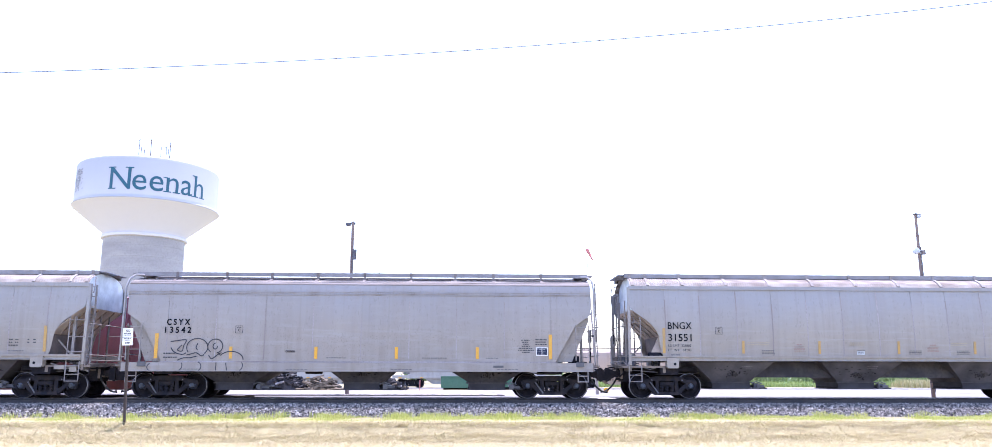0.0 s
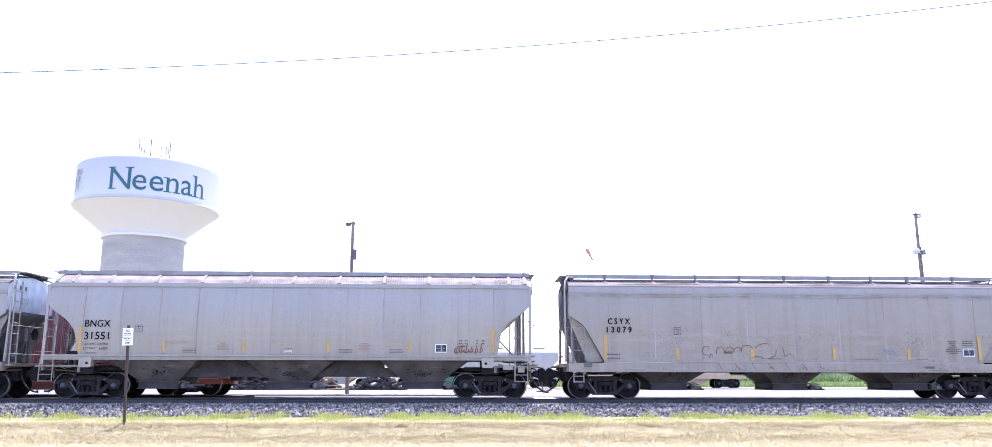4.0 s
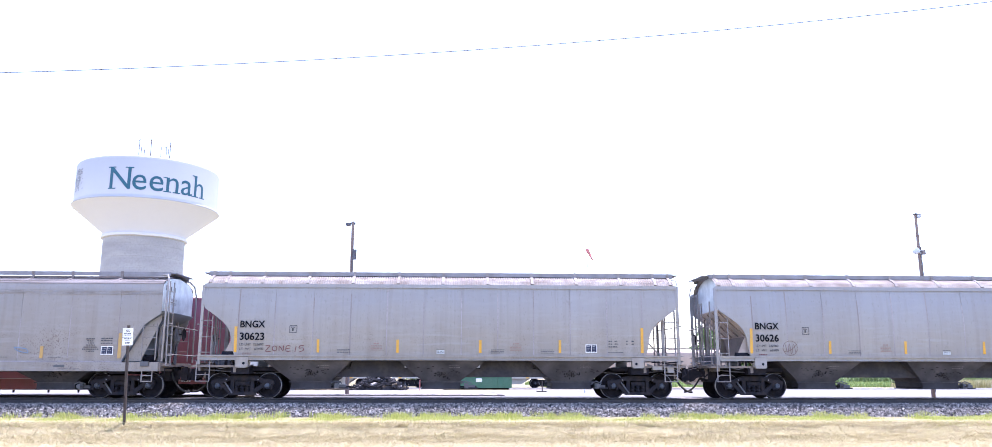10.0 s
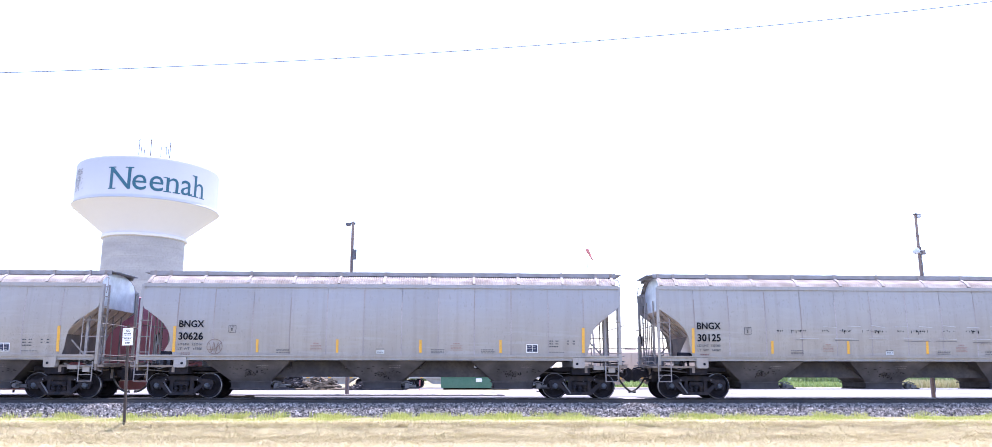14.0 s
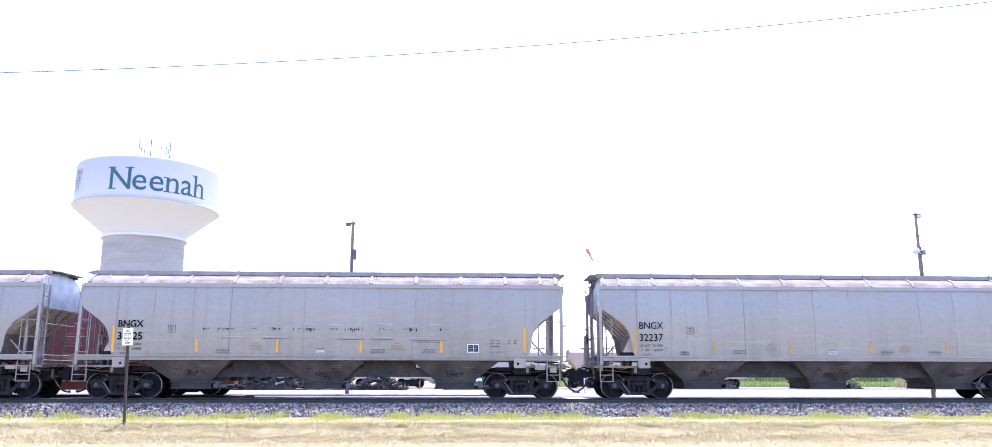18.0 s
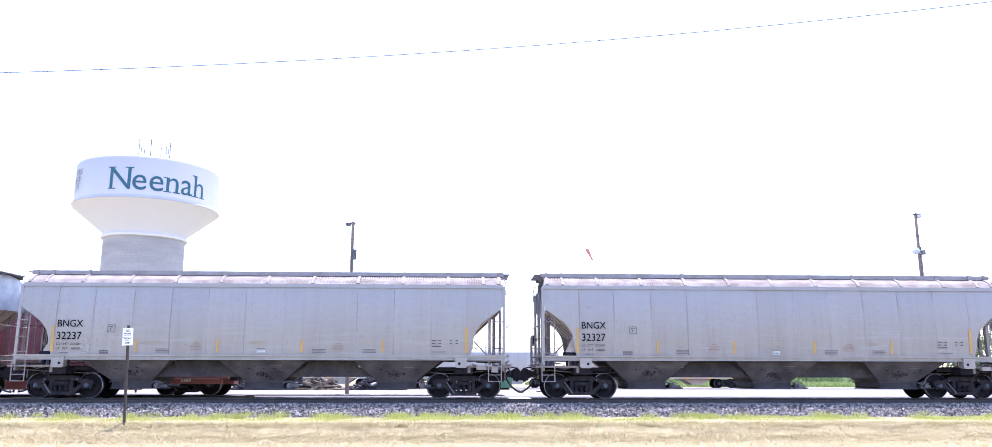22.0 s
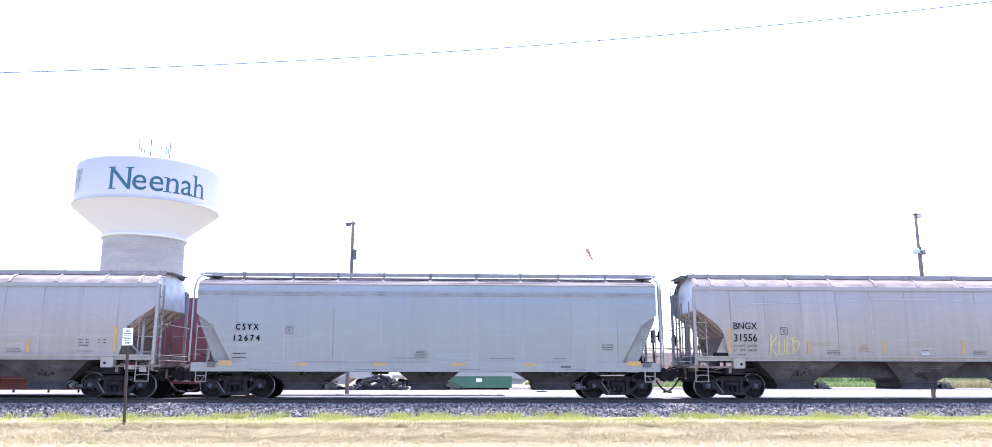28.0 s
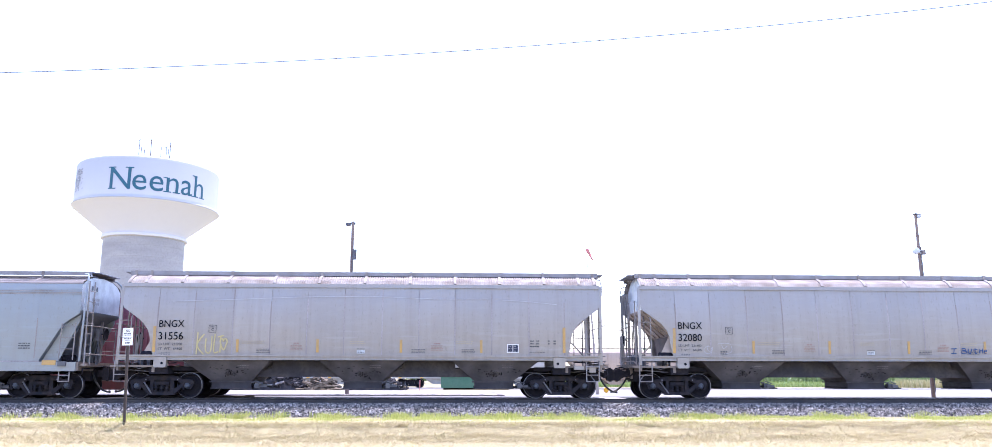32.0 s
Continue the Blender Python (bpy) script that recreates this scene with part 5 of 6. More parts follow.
    # 31556
    s = [[(-6.1, 2.1), (-6.15, 1.55)], [(-5.8, 2.05), (-6.12, 1.78), (-5.75, 1.52)], [(-5.7, 1.95), (-5.72, 1.66), (-5.55, 1.58), (-5.45, 1.7), (-5.42, 2.0)], [(-5.28, 2.05), (-5.32, 1.62), (-5.1, 1.62)], [(-5.15, 1.98), (-4.85, 2.02)], [(-5.0, 2.0), (-5.02, 1.6)],
         arc(-4.78, 1.86, 0.09, 0.08, 0, 180, 5), arc(-4.95, 1.86, 0.08, 0.08, 0, 180, 5), [(-5.03, 1.86), (-4.86, 1.66), (-4.69, 1.86)]]
    s = [[(-5.86 + (x + 6.15) * 0.735, 1.50 + (z - 1.52) * 1.42) for x, z in pts] for pts in s]
    graffiti(c[10], s, 0.046, M["spray_yellow"], bn_y, label="yellow scrawled letters")
    graffiti(c[10], [[(-6.8, 3.42), (-4.5, 3.5), (-2, 3.60), (0.5, 3.62), (2.5, 3.55), (4.5, 3.56)], [(5.0, 3.52), (6.0, 3.46), (7.0, 3.36)]], 0.018, M["spray_pale"], bn_y, "scuff_line", "long pale scuff line")
    # 32080
    s = [[(2.96, 1.81), (3.16, 1.82)], [(3.07, 1.82), (3.05, 1.65)], [(2.95, 1.65), (3.15, 1.64)],
         [(3.37, 1.83), (3.35, 1.65)], [(3.36, 1.83), (3.48, 1.82), (3.50, 1.77), (3.38, 1.74)], [(3.38, 1.74), (3.51, 1.72), (3.52, 1.66), (3.34, 1.65)],
         [(3.60, 1.82), (3.60, 1.67), (3.68, 1.65), (3.73, 1.81)], [(3.86, 1.84), (3.86, 1.66), (3.93, 1.65)], [(3.77, 1.77), (3.95, 1.79)],
         [(4.04, 1.82), (4.03, 1.65)], [(4.15, 1.82), (4.14, 1.65)], [(4.03, 1.74), (4.15, 1.75)], [(4.20, 1.71), (4.29, 1.72), (4.27, 1.77), (4.21, 1.75), (4.21, 1.66), (4.30, 1.66)]]
    graffiti(c[11], s, 0.034, M["spray_blue"], bn_y, label="dark blue hand-drawn words")
    graffiti(c[11], [arc(-6.12, 1.74, 0.15, 0.13, 60, 400), arc(-6.05, 1.82, 0.10, 0.12, 120, 380), [(-5.76, 1.96), (-5.52, 1.99), (-5.30, 1.95), (-5.24, 1.70), (-5.42, 1.62), (-5.70, 1.60)], [(-5.62, 1.94), (-5.55, 1.80), (-5.40, 1.90)]], 0.016, M["spray_pale"], bn_y, label="pale sprayed scribble")
    text_bars(c[11], -5.66, 1.66, 0.26, 2, bn_y, M["ink_faint"], "worn_stencil", 0.075, 0.05, seed=3)
    for i in (7, 8):
        text_bars(c[i], -5.70, 1.64, 0.34, 2, bn_y, M["ink_faint"], "worn_stencil", 0.075, 0.05, seed=i)
    graffiti(c[7], [arc(-6.26, 2.0, 0.13, 0.10, 20, 330), arc(-6.24, 1.78, 0.17, 0.13, 200, -100), [(-6.40, 1.62), (-6.22, 1.97), (-6.06, 1.64)], [(-6.42, 1.86), (-6.2, 1.72), (-6.04, 1.92)], arc(-6.22, 1.66, 0.12, 0.07, 160, 420)], 0.014, M["spray_pale"], bn_y, label="pale sprayed scribble")
    for i in (2, 7, 8, 10, 11):
        for x, w in ((-4.28, 0.82), (-0.46, 0.55), (3.34, 0.62)):
            text_bars(c[i], x, 2.0, w, 2, bn_y, M["ink_yellow"], "faded_yellow_print", 0.07, 0.026)


build_train()


# ---- the setting ----
def ground_z(y):
    pts = [(-400, -1.0), (-10.5, -1.06), (-8.6, -1.01), (-8.0, -0.95), (-7.3, -0.77), (-6.85, -0.565), (-6.7, -0.53), (-3.4, -0.55), (2.0, -0.20), (12, -0.10), (45, -0.46), (62, -0.42), (140, -0.5), (3000, -0.6)]
    for (a, za), (b, zb) in zip(pts, pts[1:]):
        if a <= y <= b:
            return za + (zb - za) * (y - a) / (b - a)
    return pts[-1][1]


def sheet(name, x0, x1, ys, nx, lift, material, wave=0.0):
    bm = bmesh.new()
    rows = []
    for y in ys:
        rows.append([(x0 + (x1 - x0) * i / nx, y, ground_z(y) + lift + (wave * noise.noise(Vector((i * 0.9, y * 1.3, 0)))) ) for i in range(nx + 1)])
    strip(bm, rows)
    return part(name, bm, material)


ys = [-400, -60, -30, -20] + [-14 + 0.5 * i for i in range(34)] + [3.2, 5, 8, 12, 20, 30, 45, 62, 90, 140, 400, 1200, 2800]
g = sheet("ground", -2800, 2800, ys, 4, 0, M["ground"])
tagged(g, "sun-bleached dry grass ground beside the railway", "ground", kind="structure")

# ballast bed: crown under the track and a shoulder towards the grass
BED = [(-3.55, -0.62), (-3.2, -0.52), (-2.5, -0.36), (-1.95, -0.235), (-0.9, -0.215), (0.9, -0.215), (1.8, -0.24), (2.6, -0.32)]
bm = bmesh.new()
strip(bm, [[(x, y, z) for y, z in BED] for x in [-160 + 20 * i for i in range(17)]])
bed = part("ballast_bed", bm, M["bed"])
tagged(bed, "grey crushed-stone ballast bed under the track", "ballast", kind="structure")


def bed_z(y):
    for (a, za), (b, zb) in zip(BED, BED[1:]):
        if a <= y <= b:
            return za + (zb - za) * (y - a) / (b - a)
    return -0.6


def scatter_stones():
    rng = np.random.default_rng(7)
    n = 38000
    base = np.array([(1, 0, 0), (-1, 0, 0), (0, 1, 0), (0, -1, 0), (0, 0, 1), (0, 0, -1)], float)
    tri = np.array([(0, 2, 4), (2, 1, 4), (1, 3, 4), (3, 0, 4), (2, 0, 5), (1, 2, 5), (3, 1, 5), (0, 3, 5)])
    xs = rng.uniform(-23, 25, n)
    yv = rng.uniform(-3.6, -0.82, n)
    size = rng.uniform(0.023, 0.058, n)
    v = base[None] * size[:, None, None] * rng.uniform(0.6, 1.25, (n, 6, 3)) + rng.uniform(-0.008, 0.008, (n, 6, 3))
    ang = rng.uniform(0, 6.28, (n, 2))
    c, s = np.cos(ang[:, 0])[:, None], np.sin(ang[:, 0])[:, None]
    x, y = v[..., 0] * c - v[..., 1] * s, v[..., 0] * s + v[..., 1] * c
    c, s = np.cos(ang[:, 1])[:, None], np.sin(ang[:, 1])[:, None]
    y, z = y * c - v[..., 2] * s, y * s + v[..., 2] * c
    zz = np.array([bed_z(q) for q in yv]) + size * 0.45
    verts = np.stack([x + xs[:, None], y + yv[:, None], z + zz[:, None]], -1).reshape(-1, 3)
    faces = (tri[None] + 6 * np.arange(n)[:, None, None]).reshape(-1, 3)
    me = bpy.data.meshes.new("ballast_stones")
    me.from_pydata(verts.tolist(), [], faces.tolist())
    me.materials.append(M["stones"])
    tagged(new("ballast_stones", me), "loose grey and pale crushed granite stones", "gravel", kind="stuff")


def scatter_blades(name, n, spread, height, width, flop, material, label, category, seed, lift=0.0, along=0.0):
    """Thin curved blades, two faces each."""
    rng = np.random.default_rng(seed)
    at = spread(rng, n)
    n = len(at)
    h = rng.uniform(*height, n)
    a = rng.uniform(0, 2 * np.pi, n)
    swept = rng.random(n) < along
    a = np.where(swept, rng.normal(0, 0.35, n) + np.pi * rng.integers(0, 2, n), a)
    f = rng.uniform(*flop, n)
    w = rng.uniform(*width, n)
    z0 = np.array([ground_z(q) for q in at[:, 1]]) - 0.01 + lift
    d = np.stack([np.cos(a), np.sin(a)], -1)
    side = np.stack([-np.sin(a), np.cos(a)], -1) * w[:, None]
    p0 = np.c_[at - side, z0]
    p1 = np.c_[at + side, z0]
    mid = at + d * (h * f * 0.4)[:, None]
    zm = z0 + h * np.sqrt(np.maximum(0.05, 1 - f ** 2)) * 0.6
    p2 = np.c_[mid + side * 0.7, zm]
    p3 = np.c_[mid - side * 0.7, zm]
    tip = np.c_[at + d * (h * f)[:, None], z0 + h * np.sqrt(np.maximum(0.03, 1 - f ** 2))]
    verts = np.stack([p0, p1, p2, p3, tip], 1).reshape(-1, 3)
    k = 5 * np.arange(n)[:, None]
    quads = (np.array([[0, 1, 2, 3]]) + k).tolist()
    tris = (np.array([[3, 2, 4]]) + k).tolist()
    me = bpy.data.meshes.new(name)
    me.from_pydata(verts.tolist(), [], quads + tris)
    me.materials.append(material)
    return tagged(new(name, me), label, category, kind="stuff")


scatter_stones()


def lawn(rng, n):
    """Mown swaths: cut straw lies in tangled streaks along the track, with thin places between."""
    y = np.where(rng.random(n * 3) < 0.46, -6.25 - 1.95 * rng.random(n * 3) ** 0.8, rng.uniform(-10.7, -7.6, n * 3))
    x = rng.uniform(-1, 1, n * 3) * (23 + y * 0.6)
    thick = 0.5 + 0.5 * np.sin(x * 1.7 + 2.5 * np.sin(y * 1.9)) * np.sin(y * 7.0 + 1.5 * np.sin(x * 0.6))
    thick = thick * (0.55 + 0.45 * np.sin(x * 6.1 + 3 * np.sin(y * 4.3)) * np.sin(y * 11.0 + x))
    keep = rng.random(n * 3) < 0.42 + 0.58 * thick
    return np.c_[x, y][np.flatnonzero(keep)[:n]]


def clumps(count, y0, y1, size):
    def spread(rng, n):
        cx, cy = 44 * rng.random(count) ** 0.85 - 21, rng.uniform(y0, y1, count)
        k = rng.integers(0, count, n)
        return np.c_[cx[k] + rng.normal(0, size, n), np.clip(cy[k] + rng.normal(0, size * 0.6, n), -7.4, -2.9)]
    return spread


scatter_blades("dry_grass", 240000, lawn, (0.05, 0.19), (0.004, 0.011), (0.82, 0.995), M["straw"], "mown straw-coloured dry grass", "grass", 3, along=0.5)
scatter_blades("green_weeds", 47000, clumps(135, -6.1, -3.2, 0.36), (0.03, 0.13), (0.003, 0.008), (0.2, 0.85), M["weed"], "yellow-green weeds along the ballast edge", "weeds", 5)
scatter_blades("tall_weed_tufts", 7000, clumps(70, -4.6, -3.1, 0.16), (0.12, 0.26), (0.004, 0.009), (0.1, 0.6), M["weed"], "taller green weed tufts at the ballast edge", "weeds", 8)
scatter_blades("green_grass_tufts", 14000, lambda rng, n: clumps(120, -7.0, -5.4, 0.4)(rng, n), (0.04, 0.10), (0.003, 0.006), (0.4, 0.9), M["weed"], "short greenish grass tufts", "grass", 6)


def rail_section():
    return [(-0.075, -0.185), (0.075, -0.185), (0.075, -0.17), (0.012, -0.15), (0.010, -0.045), (0.036, -0.035), (0.037, -0.006), (0.028, 0.0), (-0.028, 0.0), (-0.037, -0.006), (-0.036, -0.035), (-0.010, -0.045), (-0.012, -0.15), (-0.075, -0.17)]


def rail(parent, x0, x1, y, z):
    bm = bmesh.new()
    strip(bm, [[(x, y + a, z + b) for a, b in rail_section()] for x in (x0, x1)], True)
    ob = part("rail", bm, M["rail"], parent)
    ob.data.materials.append(M["tread"])
    for f in ob.data.polygons:
        if f.center.z > z - 0.004:
            f.material_index = 1
    return ob


def track(label, x0, x1, y, z, ties):
    t = tagged(new("railway_track"), label, "track", kind="structure")
    rail(t, x0, x1, y - 0.7525, z)
    rail(t, x0, x1, y + 0.7525, z)
    me = mesh_of("tie", boxes((-0.115, 0.115, -1.28, 1.28, -0.36, -0.19)), M["tie"])
    x = ties[0]
    while x < ties[1]:
        part("tie", me, None, t, at=pose(x, y, z, 0, 0, random.uniform(-0.8, 0.8)))
        x += 0.53
    return t


track("rusty steel rails with polished tops on ties in ballast", -160, 160, 0, 0, (-24, 26))
siding_bm = bmesh.new()
strip(siding_bm, [[(x, y, z) for y, z in ((2.7, -0.30), (3.2, -0.20), (6.0, -0.20), (6.6, -0.24))] for x in (-160, -60, -30, -8)])
tagged(part("siding_ballast", siding_bm, M["bed"]), "dark ballast under the siding", "ballast", kind="structure")
track("rusty yard rails set in the paved yard", -160, 2.0, 8.6, -0.05, (-26, -25))
track("rusty siding rails on ties beside the main track", -160, -9, 4.35, 0.0, (-26, -9))

# pale paved yard behind the track, in slabs
yard = tagged(new("pavement"), "sun-bleached pale concrete yard behind the track", "pavement", kind="structure")
slab_ys = [6.8, 11.8, 16.8, 22, 28, 34, 42]
for j, (y0, y1) in enumerate(zip(slab_ys, slab_ys[1:])):
    for i in range(18):
        x0 = -54 + 6.2 * i
        bm = bmesh.new()
        top = [(x0 + 0.02, y0 + 0.02), (x0 + 6.18, y0 + 0.02), (x0 + 6.18, y1 - 0.02), (x0 + 0.02, y1 - 0.02)]
        lo = [bm.verts.new((a, b, ground_z(b) - 0.1)) for a, b in top]
        hi = [bm.verts.new((a, b, ground_z(b) + 0.035)) for a, b in top]
        bm.faces.new(hi)
        for a in range(4):
            b = (a + 1) % 4
            bm.faces.new((lo[a], lo[b], hi[b], hi[a]))
        part("slab", bm, M["concrete"], yard)
bm = bmesh.new()
strip(bm, [[(x, y, ground_z(y) + 0.02) for y in (2.65, 4.5, 6.78)] for x in (-8, 10, 60)])
tagged(part("apron", bm, M["concrete"]), "pale gravel apron behind the rails", "pavement", kind="structure")


# ---- things in front ----
def sign_post():
    s = new("warning_sign")
    bm = bmesh.new()
    prism(bm, [(-0.035, -0.25), (0.035, -0.25), (0.035, 2.80), (-0.035, 2.80)], -0.02, 0.02)
    prism(bm, [(-0.035, -0.25), (-0.02, -0.25), (-0.02, 2.80), (-0.035, 2.80)], -0.035, -0.02)
    prism(bm, [(0.02, -0.25), (0.035, -0.25), (0.035, 2.80), (0.02, 2.80)], -0.035, -0.02)
    part("post", bm, M["post_steel"], s)
    b = part("sign_board", boxes((-0.145, 0.145, -0.055, -0.045, 2.22, 2.72)), M["sign_white"], s, "white metal board with black print")
    for me_text, x, z, h, w in (("NO", -0.055, 2.60, 0.08, 0.11),):
        me = word_mesh(me_text, 1.0, M["ink_faint"])
        xs = [v.co.x for v in me.vertices]
        zs = [v.co.z for v in me.vertices]
        t = part("lettering", me, None, b)
        t.matrix_basis = pose(x, -0.058, z) @ Matrix.Diagonal((w / (max(xs) - min(xs)), 1, h / (max(zs) - min(zs)), 1))
    bm = bmesh.new()
    for z, w, h in ((2.545, 0.20, 0.03), (2.505, 0.17, 0.022), (2.40, 0.19, 0.028), (2.36, 0.15, 0.02), (2.27, 0.12, 0.05)):
        u = -w / 2
        rnd = random.Random(int(z * 1000))
        while u < w / 2 - 0.02:
            d = rnd.uniform(0.015, 0.05)
            box(bm, u, min(u + d, w / 2), -0.0585, -0.055, z, z + h)
            u += d + 0.01
    box(bm, -0.145, 0.145, -0.057, -0.0552, 2.445, 2.452)
    part("print_bars", bm, M["ink_faint"], b)
    for z in (2.28, 2.66):
        bm = bmesh.new()
        rod(bm, (0, -0.064, z), (0, -0.045, z), 0.012, 8)
        part("bolt", bm, M["grating"], b)
    tagged(s, "white two-panel warning sign on a brown steel post", "sign")
    s.matrix_basis = pose(-9.64, -6.75, -0.56, 0, -2.2, 4)
    return s


sign_post()


def cable():
    c = bmesh.new()
    pts = [(x, -12.0, 8.716 + 0.09181 * x + 0.00193 * x * x) for x in [-24 + 2 * i for i in range(28)]]
    pipe(c, pts, 0.0092, 5)
    tagged(part("overhead_cable", c, M["rubber"]), "thin black overhead cable sagging across the sky", "cable")


cable()
for x, top in ((-24.0, 7.66), (30.0, 13.25)):
    stand = new("utility_pole")
    bm = bmesh.new()
    rod(bm, (0, 0, 0), (0, 0, top + 1.15), 0.15, 12, 0.10)
    part("shaft", bm, M["wood_pole"], stand, smooth=True)
    part("crossarm", boxes((-0.06, 0.06, -0.9, 0.9, top + 0.80, top + 0.92)), M["wood_pole"], stand)
    tagged(stand, "weathered wooden pole carrying the overhead cable", "pole")
    stand.matrix_basis = pose(x, -12.0, -1.0)


# ---- the water tower ----
def water_tower():
    t = new("water_tower")
    at = (-57.0, 112.0)
    prof = [(12.25, 29.86), (12.28, 29.98), (12.1, 30.2), (11.93, 30.45), (11.9, 36.7), (11.75, 37.05), (10.5, 37.5), (7, 38.1), (0.01, 38.5)]
    bm = bmesh.new()
    lathe(bm, prof, 72, "z")
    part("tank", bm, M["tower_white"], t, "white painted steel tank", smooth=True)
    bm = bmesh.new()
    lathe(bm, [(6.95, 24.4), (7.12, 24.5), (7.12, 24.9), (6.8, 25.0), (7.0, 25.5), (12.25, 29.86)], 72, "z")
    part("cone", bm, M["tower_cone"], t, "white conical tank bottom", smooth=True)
    bm = bmesh.new()
    lathe(bm, [(6.75, -1.0), (6.75, 24.4), (6.0, 24.4)], 64, "z")
    part("stem", bm, M["tower_concrete"], t, "ribbed grey concrete stem", smooth=True)
    bm = bmesh.new()
    for i in range(12):
        lathe(bm, [(6.755, 2.0 * i + 0.9), (6.785, 2.0 * i + 0.92), (6.785, 2.0 * i + 0.97), (6.755, 2.0 * i + 0.99)], 64, "z")
    part("form_joint", bm, M["tower_concrete"], t)
    # town name bent round the tank: sans letters of the built-in font with serifs laid on
    bm = bmesh.new()
    pen = 0.0
    feet = {"N": [("l", 0, 1), ("l", 1, 0), ("r", 1, 0)], "n": [("l", 0, 0), ("r", 0, 0), ("l", 1, -1)], "h": [("l", 0, 0), ("r", 0, 0), ("l", 1, -1)], "a": [("r", 0, 1)], "e": []}
    for letter in "Neenah":
        c = bpy.data.curves.new("lettering", "FONT")
        c.body, c.size, c.resolution_u, c.offset = letter, 1.0, 4, 0.001
        holder = bpy.data.objects.new("lettering", c)
        scene.collection.objects.link(holder)
        me = bpy.data.meshes.new_from_object(holder)
        bpy.data.objects.remove(holder)
        xs, ys = [v.co.x for v in me.vertices], [v.co.y for v in me.vertices]
        x0, x1, top = min(xs), max(xs), max(ys)
        me.transform(Matrix.Translation((pen - x0, 0, 0)))
        bm.from_mesh(me)
        for side, high, lean in feet[letter]:
            mid = pen + (0.05 if side == "l" else x1 - x0 - 0.05)
            a, b = mid - 0.12 + 0.03 * lean, mid + 0.12 + 0.03 * lean
            if high and lean < 0:
                b = mid + 0.04
            z = top - 0.03 if high else -0.004
            for k in range(4):
                q = [bm.verts.new((a + (b - a) * (k + i) / 4, z + j * 0.032, 0.0)) for i, j in ((0, 0), (1, 0), (1, 1), (0, 1))]
                bm.faces.new(q)
        pen += x1 - x0 + (0.085 if letter != "N" else 0.05)
    bmesh.ops.subdivide_edges(bm, edges=[e for e in bm.edges if e.calc_length() > 0.12], cuts=3)
    bmesh.ops.triangulate(bm, faces=bm.faces)
    xs = [v.co.x for v in bm.verts]
    lo, wide = min(xs), max(xs) - min(xs)
    for v in bm.verts:
        a = radians(TOWER_TEXT[0] + (TOWER_TEXT[1] - TOWER_TEXT[0]) * (v.co.x - lo) / wide)
        z = TOWER_TEXT[2] + v.co.y * TOWER_TEXT[3]
        v.co = (11.98 * math.sin(a), -11.98 * math.cos(a), z)
    part("lettering", bm, M["tower_teal"], t, "teal town name lettering")
    rnd = random.Random(2)
    bm = bmesh.new()
    for i in range(150):
        u, v = rnd.gauss(0, 1.2), rnd.uniform(-1, 1)
        a = radians(TOWER_TEXT[0] - 37 + u * 3.5)
        z = 33.6 + v * 1.9
        w, h = rnd.uniform(0.12, 0.40), rnd.uniform(0.10, 0.34)
        q = [bm.verts.new((11.98 * math.sin(a + s * w / 25), -11.98 * math.cos(a + s * w / 25), z + r * h / 2)) for s, r in ((-1, -1), (1, -0.7), (0.8, 1), (-1, 0.8))]
        bm.faces.new(q)
    tagged(part("emblem", bm, M["tower_gray"], t, "faded grey leafy emblem"), kind="stuff")
    for x, y, h in ((-0.75, -4, 3.3), (-0.35, -4, 1.9), (0.2, -4, 1.5), (1.3, -4, 3.3), (3.1, -4, 1.9), (3.9, -3.6, 2.2), (4.5, -3.5, 2.9), (4.2, -3.5, 1.6)):
        bm = bmesh.new()
        rod(bm, (x, y, 37.6), (x, y, 39.0 + h), 0.075 if h > 2.5 else 0.06, 6)
        if h > 2:
            rod(bm, (x - 0.3, y, 38.6 + h), (x + 0.1, y, 38.9 + h), 0.05, 5)
        part("antenna", bm, M["end_iron"], t)
    tagged(t, "white water tower with teal town name on concrete stem", "water tower")
    t.matrix_basis = pose(at[0], at[1], 0)


TOWER_TEXT = (-10.5, 70.0, 31.3, 5.5)
water_tower()


